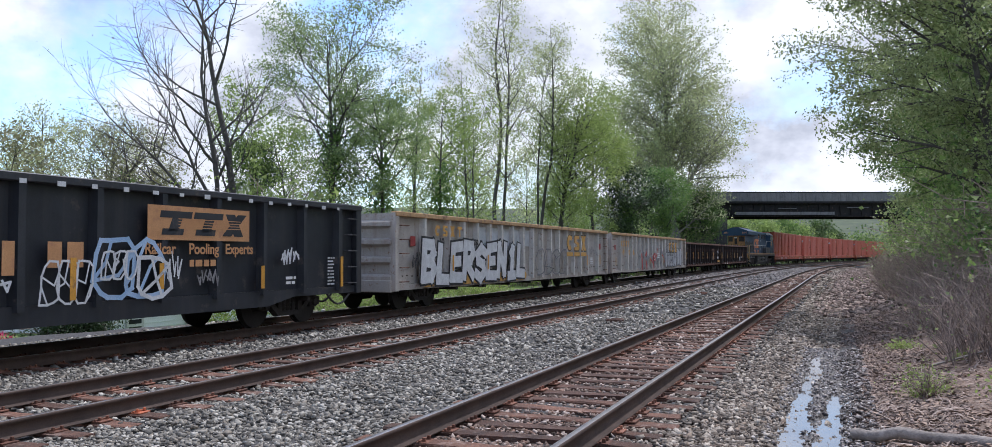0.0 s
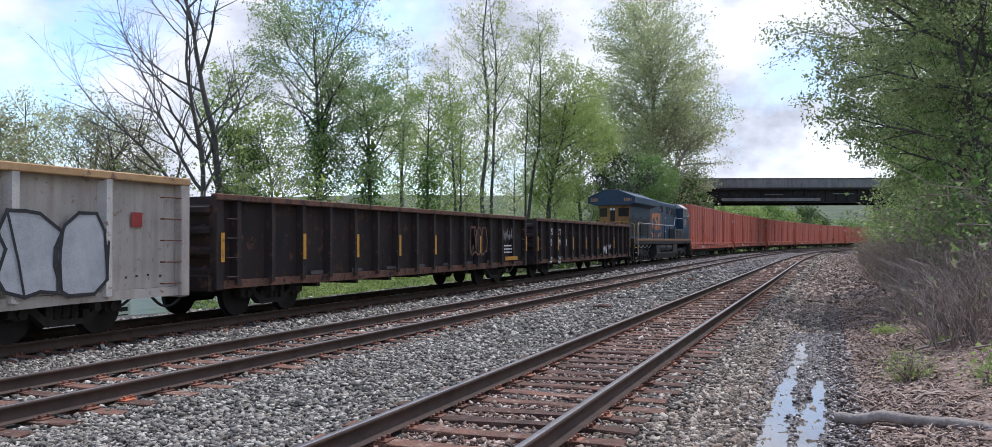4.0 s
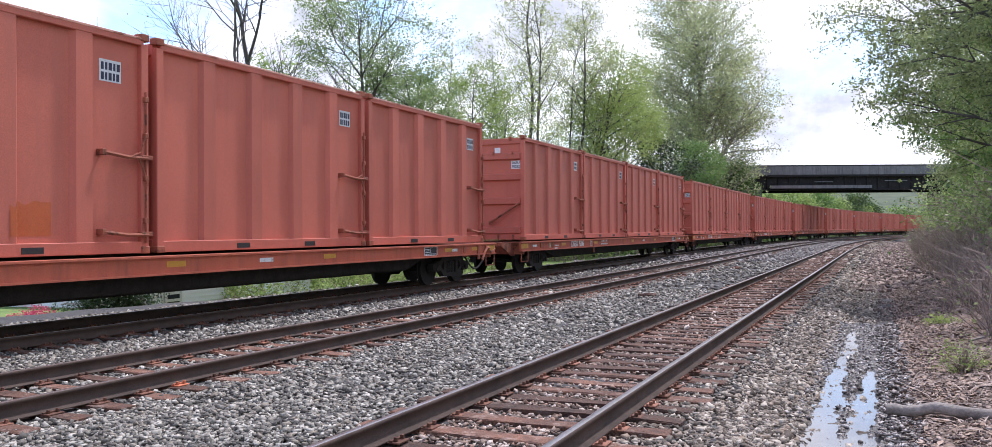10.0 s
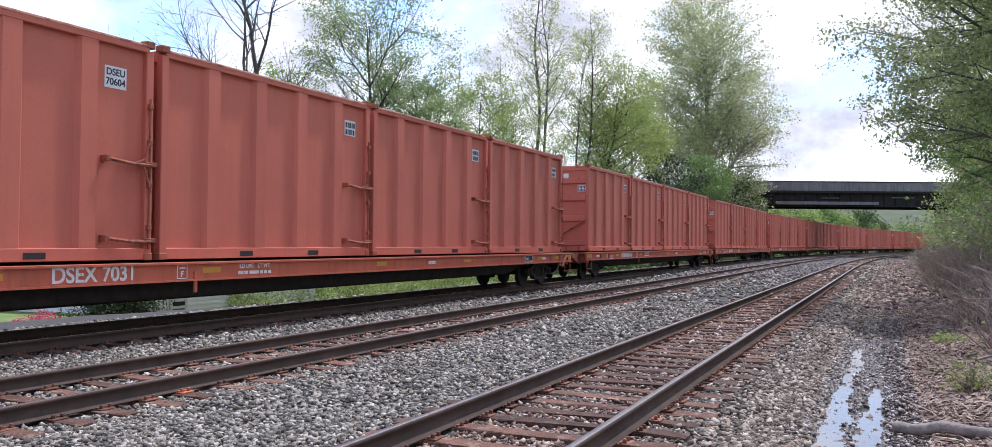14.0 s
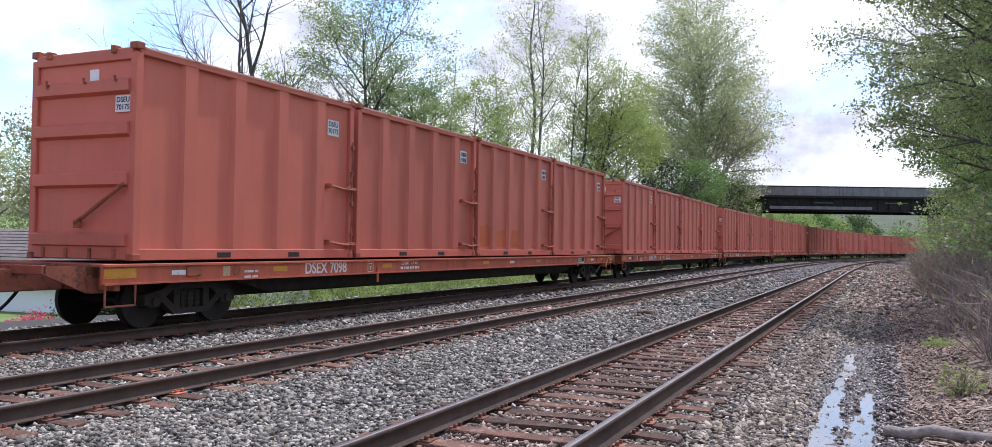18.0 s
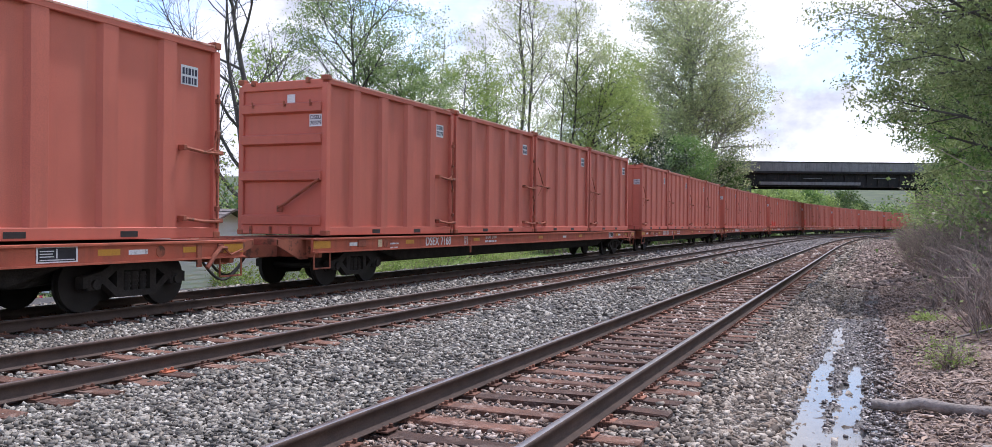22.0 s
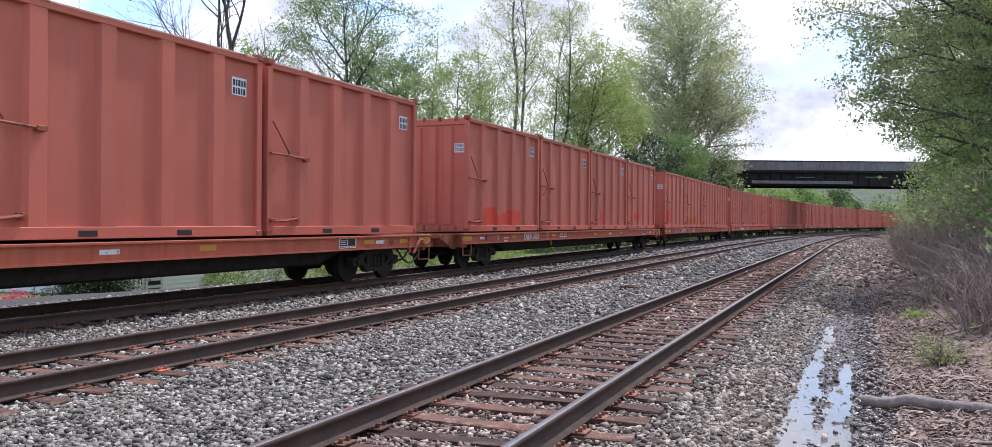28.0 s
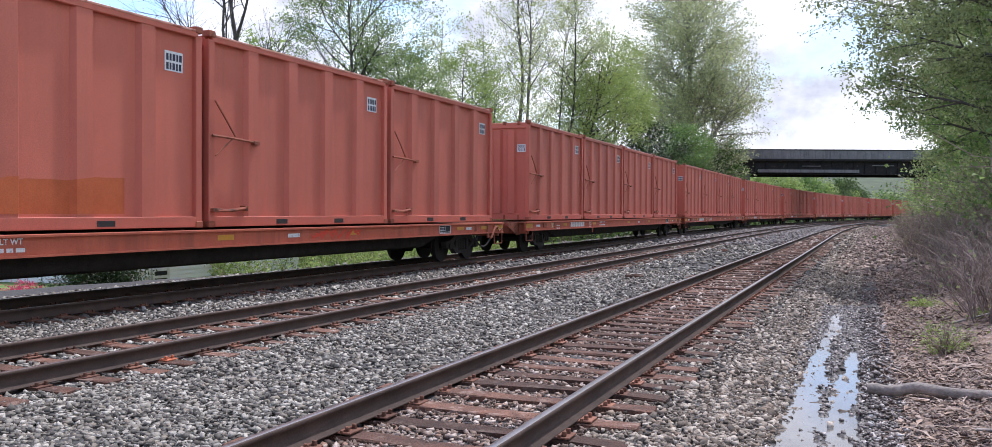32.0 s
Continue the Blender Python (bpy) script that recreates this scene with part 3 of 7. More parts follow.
def make_puddles():
    xs, ys = np.arange(-.86, .20, .018), np.arange(4.2, 18.2, .032)
    X, Y = np.meshgrid(xs, ys)
    Z = np.clip(mud_height(X, Y), -.415, None)
    edge = np.clip(np.minimum(X - xs[0], xs[-1] - X) / .12, 0, 1)
    Z = Z * edge + np.minimum(Z, -.41) * (1 - edge)
    n, m = X.shape
    i = np.arange(n * m).reshape(n, m)
    f = np.stack([i[:-1, :-1], i[:-1, 1:], i[1:, 1:], i[1:, :-1]], -1).reshape(-1, 4)
    tagged(new("mud", arrays("mud", np.stack([X, Y, Z], -1).reshape(-1, 3), f, "mud", True)), "dark wet silt between the ballast and the bank", "mud", kind="structure")
    v = [(-.84, 4.2, WATER_Z), (.18, 4.2, WATER_Z), (.18, 18, WATER_Z), (-.84, 18, WATER_Z)]
    tagged(new("puddle", arrays("puddle", v, [(0, 1, 2, 3)], "water")), "shallow rain puddle with crumbly muddy edges", "puddle")


# ---- the tracks ----
def rail_mesh(name, offs, z0, s0=-14, s1=285):
    """A flat-bottomed rail with head, web and foot, bent to the line."""
    prof = [(-.075, -.172), (.075, -.172), (.075, -.160), (.012, -.142), (.010, -.045), (.036, -.034), (.036, -.006), (.028, 0), (-.028, 0), (-.036, -.006), (-.036, -.034), (-.010, -.045), (-.012, -.142), (-.075, -.160)]
    s = np.concatenate([np.arange(s0, 60, 1.0), np.arange(60, s1, 3.0)])
    n, k = len(s), len(prof)
    V = []
    for u, w in prof:
        x, y, _ = line_at(s, offs(s) + u)
        V.append(np.stack([x, y, np.full_like(x, z0 + w)], 1))
    V = np.stack(V, 1).reshape(-1, 3)
    i = np.arange(n * k).reshape(n, k)
    j = np.roll(i, -1, 1)
    f = np.stack([i[:-1], j[:-1], j[1:], i[1:]], -1).reshape(-1, 4)
    me = arrays(name, V, f, ("rail", "rail_head"))
    top = np.tile(np.array([c == 7 for c in range(k)]), n - 1)
    me.polygons.foreach_set("material_index", top.astype(np.int32))
    return me


def tie_mesh(rnd, length=2.6):
    bm = bmesh.new()
    box(bm, -length / 2, length / 2, -.105, .105, -.18, 0, .012)
    bmesh.ops.subdivide_edges(bm, edges=[e for e in bm.edges if e.calc_length() > 1.5], cuts=5)
    for v in bm.verts:
        v.co += Vector((rnd.uniform(-.012, .012), rnd.uniform(-.010, .010), rnd.uniform(-.008, .008)))
    return mesh_of("tie", bm, "tie")


def plate_mesh():
    bm = bmesh.new()
    box(bm, -.18, .18, -.09, .09, 0, .016, .004)
    for x in (-.105, .105):
        box(bm, x - .012, x + .012, -.09, .09, .016, .030)
        for y in (-.05, .05):
            box(bm, x * 1.25 - .016, x * 1.25 + .016, y - .012, y + .012, .014, .052, .004)
    return mesh_of("tie_plate", bm, "plate")


def make_tracks():
    rnd = random.Random(3)
    ties, plate = [tie_mesh(rnd) for _ in range(6)], plate_mesh()
    red = plate.copy()
    red.materials.clear()
    red.materials.append(M["red_plate"])
    labels = ("rusty railway track with worn wooden ties set in grey ballast", "rusty middle railway track on wooden ties", "railway track under the passing train")
    for k, (o, z0) in enumerate(zip((lambda s: 0 * s, lambda s: MID + 0 * s, far_off), RAIL_Z)):
        t = thing("railway_track", labels[k], "railway track", group="parallel tracks", kind="structure")
        for side in (-1, 1):
            part("rail", rail_mesh("rail", lambda s, o=o, side=side: o(s) + side * GAUGE / 2, z0), None, t)
        last = (75, 70, 45)[k]
        rest = bmesh.new()
        for s in TIES[k]:
            x, y, h = line_at(s, o(np.array(s)) + rnd.uniform(-.06, .06))
            m = pose(float(x), float(y), z0 - .185 + rnd.uniform(-.012, .012), 0, 0, -degrees(h) + rnd.uniform(-1.2, 1.2))
            if s < last:
                part("tie", rnd.choice(ties), None, t, at=m)
                if s < 34:
                    for side in (-1, 1):
                        px, py, _ = line_at(s, o(np.array(s)) + side * GAUGE / 2)
                        odd = k == 1 and side == -1 and 7.2 < s < 7.75
                        part("tie_plate", red if odd else plate, None, t, at=pose(float(px), float(py), z0 - .183, 0, 0, -degrees(h)))
            else:
                box(rest, -1.3, 1.3, -.115, .115, -.1, 0, turn=m)
        tagged(part("distant_ties", rest, "tie", t), kind="stuff")


def rocks(count, place, size, seed, name, mat, label):
    """One object of many small angular stones. place(n) gives x, y and the height on which they lie."""
    rnd = np.random.default_rng(seed)
    base = np.array([(x, y, z) for x in (-1, 1) for y in (-1, 1) for z in (-1, 1)]) * .62
    tri = np.array([(0, 1, 3), (0, 3, 2), (4, 6, 7), (4, 7, 5), (0, 4, 5), (0, 5, 1), (2, 3, 7), (2, 7, 6), (0, 2, 6), (0, 6, 4), (1, 5, 7), (1, 7, 3)])
    kinds = []
    for _ in range(14):
        n = rnd.normal(size=(7, 3))
        n /= np.linalg.norm(n, axis=1)[:, None]
        r = np.clip((.62 + .25 * rnd.random(7))[None] / np.maximum(base @ n.T, .01), 0, 1).min(1)
        kinds.append((base * np.clip(r, .55, 1)[:, None] + rnd.normal(0, .17, base.shape)) * rnd.uniform(.75, 1.25, 3) * (1.35, .95, .62))
    kinds = np.array(kinds)
    x, y, z = place(count, rnd)
    count = len(x)
    yaw, lean, way = rnd.uniform(0, 2 * pi, count), rnd.normal(0, .55, count), rnd.uniform(0, 2 * pi, count)
    q = np.stack([np.cos(yaw / 2) * np.cos(lean / 2), np.sin(lean / 2) * np.cos(way), np.sin(lean / 2) * np.sin(way), np.sin(yaw / 2) * np.cos(lean / 2)], 1)
    q /= np.linalg.norm(q, axis=1)[:, None]
    w, a, b, c = q.T
    R = np.stack([1 - 2 * (b * b + c * c), 2 * (a * b - c * w), 2 * (a * c + b * w), 2 * (a * b + c * w), 1 - 2 * (a * a + c * c), 2 * (b * c - a * w),
                  2 * (a * c - b * w), 2 * (b * c + a * w), 1 - 2 * (a * a + b * b)], -1).reshape(-1, 3, 3)
    sz = size * np.exp(np.clip(rnd.normal(0, .32, count), -.7, .5))
    V = np.einsum("nij,nkj->nki", R, kinds[rnd.integers(0, len(kinds), count)]) * sz[:, None, None]
    V += np.stack([x, y, z + sz * .35], -1)[:, None]
    F = tri[None] + (np.arange(count) * len(base))[:, None, None]
    return tagged(new(name, arrays(name, V.reshape(-1, 3), F.reshape(-1, 3), mat)), label, "gravel", kind="stuff")


def bed_places(r0, r1, lo=-3.2, hi=12.6):
    def place(n, rnd):
        r, a = np.sqrt(rnd.uniform(r0 * r0, r1 * r1, n)), np.radians(rnd.uniform(-12, 60, n))
        x, y = -r * np.sin(a), r * np.cos(a)
        off, s = near_off(x, y)
        ok = (off > lo) & (off < hi)
        for k, c in enumerate((0, MID, FAR)):
            between = np.abs(off - c) < 1.32
            ok &= ~(np.abs(np.abs(off - c) - GAUGE / 2) < .085)
            ok &= ~(between & (tie_gap(k, s) < .12) & (rnd.random(n) < np.where(np.abs(off - c) < 1.1, (.93, .8, .8)[k], (.85, .45, .45)[k])))
        ok &= ~(off < -2.2)
        return x[ok], y[ok], bed_height(off[ok]) + rnd.uniform(-.012, .012, ok.sum())
    return place


make_ground()
make_bed()
make_puddles()
make_tracks()
for r0_, r1_, n_, size_ in ((3.2, 9, 42000, .025), (9, 15, 42000, .027), (15, 25, 36000, .036), (25, 46, 22000, .052), (46, 120, 90000, .085)):
    rocks(n_, bed_places(r0_, r1_, 1.1), size_, 11 + n_, "ballast_stones", "stone" if r0_ < 40 else "stone_far", "loose grey crushed stones heaped between the tracks")
    rocks(n_, bed_places(r0_, r1_, -.95, 1.1), size_ * .9, 12 + n_, "ballast_stones", "stone_rust", "loose rust-stained stones round the nearest track")
    rocks(n_, bed_places(r0_, r1_, hi=-.95), size_ * .9, 13 + n_, "ballast_stones", "stone_brown", "loose brown-grey stones on the nearest track's shoulder")


def verge_places(n, rnd):
    y = 4 + 38 * rnd.random(n) ** 1.25
    off = rnd.uniform(-2.75, -1.5, n)
    x, y2, _ = line_at(y, off)
    return x, y2, bed_height(off) + rnd.uniform(-.02, .004, n)


def silt_places(n, rnd):
    x, y = rnd.uniform(-.8, .48, n), 4.2 + 26 * rnd.random(n) ** 1.5
    z = np.where(y < 18, mud_height(x, np.minimum(y, 18)), bed_height(near_off(x, y)[0]))
    ok = (z > WATER_Z + .003) | (rnd.random(n) < .06)
    return x[ok], y[ok], np.maximum(z, WATER_Z - .02)[ok] - .008


rocks(18000, verge_places, .032, 14, "verge_stones", "stone_brown", "small brown muddy stones on the track's shoulder")
def foot_places(n, rnd):
    y = 4 + 44 * rnd.random(n) ** 1.6
    off = rnd.uniform(-4.1, -2.75, n)
    x, y2, _ = line_at(y, off)
    return x, y2, np.maximum(np.where(off > -3.3, bed_height(off), -9), land_height(x, y2)) + rnd.uniform(-.015, .003, n)


def far_foot_places(n, rnd):
    y, off = 28 + 97 * rnd.random(n) ** 1.4, rnd.uniform(-4.4, -1.9, n)
    x, y2, _ = line_at(y, off)
    return x, y2, np.maximum(np.where(off > -3.3, bed_height(off), -9), land_height(x, y2)) - .01


rocks(6500, far_foot_places, .07, 17, "foot_stones", "stone_dirty", "small dirty brown stones at the foot of the bank")
rocks(21000, foot_places, .021, 16, "foot_stones", "stone_dirty", "small dirty brown stones at the foot of the bank")
rocks(17000, silt_places, .019, 15, "silt_stones", "stone_wet", "small dark wet stones in the silt")
# scraps of old ties between the tracks
for k_, (x_, y_, r_) in enumerate(((-5.18, 21.63, 20), (-5.27, 37.97, -30))):
    bm_ = bmesh.new()
    box(bm_, -.22, .22, -.06, .05, 0, .09, .02)
    box(bm_, -.05, .26, -.03, .07, .02, .12, .02)
    for v_ in bm_.verts:
        v_.co += Vector((.03 * sin(v_.co.y * 90 + k_), .02 * sin(v_.co.x * 31), .015 * sin(v_.co.x * 17 + k_)))
    ob_ = tagged(new("wood_scrap", mesh_of("wood_scrap", bm_, "tie")), "splintered dark scrap of an old tie on the ballast", "wood scrap", "scraps between the tracks")
    ob_.matrix_basis = pose(x_, y_, -.225, 0, 0, r_)


def log_mesh(pts, r):
    segs = [(np.array(a), np.array(b), r * (1 - .05 * k), r * (1 - .05 * (k + 1)), 0) for k, (a, b) in enumerate(zip(pts, pts[1:]))]
    return segs


def scatter(name, label, count, size, mat, seed, area, category, thin=.34, rise=.02):
    """Dead leaves or straws lying about on the soil: x from the bank's foot, y along the line."""
    rnd = np.random.default_rng(seed)
    x0, x1, y0, y1 = area
    y = y0 + (y1 - y0) * rnd.random(count) ** 1.5
    x = x0 + (x1 - x0) * rnd.random(count) + np.interp(y, LINE_Y, LINE_X) + 2.8
    z = land_height(x, y) + rise * rnd.random(count) + .008
    a = rnd.uniform(0, 2 * pi, count)
    s = size * np.exp(rnd.normal(0, .4, count))
    u = np.stack([np.cos(a), np.sin(a), rnd.normal(0, .25, count)], 1) * s[:, None]
    w = np.stack([-np.sin(a), np.cos(a), rnd.normal(0, .3, count)], 1) * s[:, None] * thin
    c = np.stack([x, y, z], 1)
    up = np.array([0, 0, 1.]) * (s * .15)[:, None]
    V = np.stack([c - u, c + w + up, c + u, c - w + up], 1).reshape(-1, 3)
    tagged(new(name, arrays(name, V, np.arange(count * 4).reshape(-1, 4), mat)), label, category, kind="stuff")


scatter("leaf_litter", "brown dead leaves strewn over the bank", 42000, .034, "dead_leaf", 31, (.05, 4.5, 4.5, 60), "leaf litter")
scatter("straw_litter", "pale dry straws and small twigs on the bank", 14000, .085, "twig", 32, (-.1, 4.0, 4.5, 34), "leaf litter", .045)


# ---- bridge, house ----
def make_bridge():
    t = thing("road_bridge", "dark steel plate-girder road bridge on a concrete abutment", "bridge", pose(-3.75, 126.3, 0, 0, 0, 22.7))
    for y, nm in ((0, "girder"), (9.0, "girder")):
        bm = bmesh.new()
        box(bm, -16, 24, y - .03, y + .03, 6.72, 8.45)
        box(bm, -16, 24, y - .28, y + .28, 6.68, 6.76)
        box(bm, -16, 24, y - .28, y + .28, 8.40, 8.48)
        for k in range(27):
            x = -15.8 + k * 1.5
            box(bm, x - .06, x + .06, y - .22, y + .22, 6.76, 8.40)
        part(nm, bm, "girder", t)
    bm = bmesh.new()
    box(bm, -22, 30, -.75, 9.75, 8.48, 8.75, .03)
    for k in range(5):
        box(bm, -16, 24, 1.5 + k * 1.5 - .15, 1.5 + k * 1.5 + .15, 7.4, 8.48)
    part("deck", bm, "girder", t)
    for y in (-.70, 9.4):
        bm = bmesh.new()
        box(bm, -22, 30, y, y + .28, 8.75, 9.92, .03)
        for k in range(34):
            x = -21.5 + k * 1.5
            box(bm, x - .02, x + .02, y - .02, y + .30, 8.8, 9.85)
        part("parapet", bm, "parapet", t, "grey concrete parapet")
        bm = bmesh.new()
        box(bm, -22, 30, y - .06, y + .34, 9.92, 10.06, .02)
        part("coping", bm, "girder", t)
    bm = bmesh.new()
    box(bm, -9.6, 4, -1.0, -.72, 6.9, 7.3)
    pipe(bm, [(-3.5, -.35, 7.8), (-1, -.35, 7.8)], .06)
    pipe(bm, [(6, -.35, 7.9), (9, -.35, 7.9)], .06)
    part("cable_duct", bm, "parapet", t)
    for x0, x1 in ((-19.5, -10.6), (16.5, 26)):
        bm = bmesh.new()
        box(bm, x0, x1, -.4, 9.6, -2, 6.66, .05)
        for k in range(5):
            box(bm, x0 - .03, x1 + .03, -.43, 9.63, .4 + k * 1.3, .46 + k * 1.3)
        a = part("abutment", bm, "abutment", t, "stained concrete abutment")
        bm = bmesh.new()
        s = -1 if x0 < 0 else 1
        prism(bm, [(-8.5, -2), (-.4, -2), (-.4, 8.6), (-1.5, 8.2), (-8.5, 2.5)], x0 + .2 if s < 0 else x1 - .9, x0 + .9 if s < 0 else x1 - .2)
        part("wing_wall", bm, "abutment", a)


def make_house(x, y, rz, w, d, eave, ridge, base, wall, label, windows=(), chimney=None):
    t = thing("house", label, "house", pose(x, y, base, 0, 0, rz))
    bm = bmesh.new()
    box(bm, -w / 2, w / 2, -d / 2, d / 2, -.6, eave)
    prism(bm, [(-d / 2, eave), (d / 2, eave), (0, ridge - .12)], -w / 2, w / 2)
    part("wall", bm, wall, t)
    n = int((eave) / .13)
    lap = bmesh.new()
    prism(lap, [(-d / 2 - .022, 0), (-d / 2 - .004, .125), (-d / 2 + .01, .125), (-d / 2 + .01, 0)], -w / 2, w / 2)
    lm = mesh_of("siding_board", lap, wall)
    lap = bmesh.new()
    prism(lap, [(w / 2 + .022, 0), (w / 2 + .004, .125), (w / 2 - .01, .125), (w / 2 - .01, 0)], -d / 2, d / 2, "y")
    lm2 = mesh_of("siding_board", lap, wall)
    for k in range(n):
        part("siding_board", lm, None, t, at=pose(0, 0, k * .13))
        part("siding_board", lm2, None, t, at=pose(0, 0, k * .13))
    for s in (-1, 1):
        o = d / 2 + .35
        ze = eave - .35 * (ridge - eave) / (d / 2)
        rows = 16
        for k in range(rows):
            u0, u1 = k / rows, (k + 1.15) / rows
            bm = bmesh.new()
            prism(bm, [(s * o * (1 - u0), ze + (ridge - ze) * u0 + .03), (s * o * (1 - u0), ze + (ridge - ze) * u0 - .05), (s * o * max(0, 1 - u1), ze + (ridge - ze) * min(1, u1) - .05), (s * o * max(0, 1 - u1), ze + (ridge - ze) * min(1, u1))], -w / 2 - .3, w / 2 + .3)
            part("shingle_course", bm, "shingle", t)
    for side, a, z0, ww, hh in windows:
        bm = bmesh.new()
        if side == "s":
            box(bm, a, a + ww, -d / 2 - .05, -d / 2 - .02, z0, z0 + hh)
        else:
            box(bm, w / 2 + .02, w / 2 + .05, a, a + ww, z0, z0 + hh)
        p = part("window", bm, "glass", t)
        bm = bmesh.new()
        for u in (-.08, ww):
            if side == "s":
                box(bm, a + u, a + u + .08, -d / 2 - .07, -d / 2 - .01, z0 - .08, z0 + hh + .08)
            else:
                box(bm, w / 2 + .01, w / 2 + .07, a + u, a + u + .08, z0 - .08, z0 + hh + .08)
        for v in (-.08, hh / 2 - .03, hh):
            if side == "s":
                box(bm, a, a + ww, -d / 2 - .068, -d / 2 - .01, z0 + v, z0 + v + .08)
            else:
                box(bm, w / 2 + .01, w / 2 + .068, a, a + ww, z0 + v, z0 + v + .08)
        part("window_frame", bm, "frame", p)
    if chimney:
        bm = bmesh.new()
        box(bm, chimney - .35, chimney + .35, -.3, .3, ridge - .6, ridge + .7, .03)
        part("chimney", bm, "abutment", t)


# ---- trees ----
def grow(rnd, height, trunk_r, first=.3, spread=.3, limbs=20, droop=0.0, up=.5, depth=3, wander=.10, stems=1, lean=(0, 0), extra=(), shape=.5, fork=0.0):
    """The limbs of a tree: a list of (from, to, radius, radius, order) and the places of its twigs. shape: how high the crown is widest."""
    segs, tips = [], []

    def env(u):
        v = max(0.0, (u - first) / (1 - first))
        return .25 + .75 * (1 - abs(v - shape) / max(shape, 1 - shape)) ** .7 if v < 1 else .2

    def branch(p, d, length, r, order):
        n = max(3, int(length / (1.0 if order == 0 else .7 if order == 1 else .45)))
        if order == 0:
            n = max(8, n)
        step = length / n
        aim = np.array([lean[0], lean[1], 1.0])
        side0 = rnd.uniform(0, 2 * pi)
        for k in range(n):
            u = (k + 1) / n
            if order == 0:
                d = d * .85 + aim * .15 + np.array([rnd.gauss(0, wander * .6), rnd.gauss(0, wander * .6), 0])
            else:
                d = d + np.array([rnd.gauss(0, wander), rnd.gauss(0, wander), rnd.gauss(0, wander * .7) + up * (.10 if order == 1 else .04) - droop * .07 * order])
            d = d / np.linalg.norm(d)
            q = p + d * step
            taper = 1 - .9 * u
            r0, r1 = max(.006, r * (1 - .9 * k / n)), max(.005, r * taper)
            segs.append((p, q, r0, r1, order))
            if order >= depth or (order == depth - 1 and u > .4):
                tips.append((q, d))
            if order < depth and u > (first if order == 0 else .22) and u < .99:
                count = limbs / n / (1 - first) if order == 0 else (1.5 if order == 1 else 1.2)
                for _ in range(int(count) + (rnd.random() < count % 1)):
                    side0 += 2.4 + rnd.uniform(-.5, .5)
                    ref = np.array([cos(side0), sin(side0), .0])
                    sd = ref - d * np.dot(ref, d)
                    sd /= np.linalg.norm(sd) + 1e-9
                    tilt = rnd.uniform(.65, 1.05) if order == 0 else rnd.uniform(.5, .95)
                    nd = d * cos(tilt) + sd * sin(tilt)
                    ln = height * spread * env(u) * rnd.uniform(.75, 1.15) * 1.25 if order == 0 else length * rnd.uniform(.35, .6) * (1.15 - .6 * u)
                    if ln > .3:
                        branch(q, nd, ln, max(.008, min(r1 * .75, .013 * ln + .006)), order + 1)
            p = q
    for s in range(stems):
        a = rnd.uniform(0, 2 * pi)
        f = (.10 + fork) * (stems > 1)
        d = np.array([lean[0] + f * cos(a), lean[1] + f * sin(a), 1.0])
        branch(np.array([.3 * f * cos(a), .3 * f * sin(a), -.4]), d / np.linalg.norm(d), height * (1 if s == 0 else rnd.uniform(.75, .97)), trunk_r * (1 if s == 0 else rnd.uniform(.6, .9)), 0)
    for p, d, ln, r in extra:
        branch(np.array(p, float), np.array(d, float) / np.linalg.norm(d), ln, r, 1)
    return segs, tips


def limb_mesh(name, segs, mat):
    V, F = [], []
    for thick, sides in ((True, 7), (False, 3)):
        g = [s for s in segs if (s[2] > .05) == thick]
        if not g:
            continue
        a, b = np.array([s[0] for s in g]), np.array([s[1] for s in g])
        r0, r1 = np.array([s[2] for s in g]), np.array([s[3] for s in g])
        d = b - a
        d /= np.linalg.norm(d, axis=1)[:, None]
        ref = np.where(np.abs(d[:, 2:]) > .9, [[1., 0, 0]], [[0, 0, 1.]])
        u = np.cross(d, ref)
        u /= np.linalg.norm(u, axis=1)[:, None]
        w = np.cross(d, u)
        an = np.arange(sides) / sides * 2 * pi
        ring = u[:, None] * np.cos(an)[None, :, None] + w[:, None] * np.sin(an)[None, :, None]
        lo, hi = a[:, None] + ring * r0[:, None, None], b[:, None] + ring * r1[:, None, None]
        base = sum(len(v) for v in V)
        V.append(np.concatenate([lo, hi], 1).reshape(-1, 3))
        i = base + np.arange(len(g))[:, None] * 2 * sides + np.arange(sides)[None]
        j = base + np.arange(len(g))[:, None] * 2 * sides + (np.arange(sides)[None] + 1) % sides
        F.append(np.stack([i, j, j + sides, i + sides], -1).reshape(-1, 4))
    return arrays(name, np.concatenate(V), np.concatenate(F), mat, True)


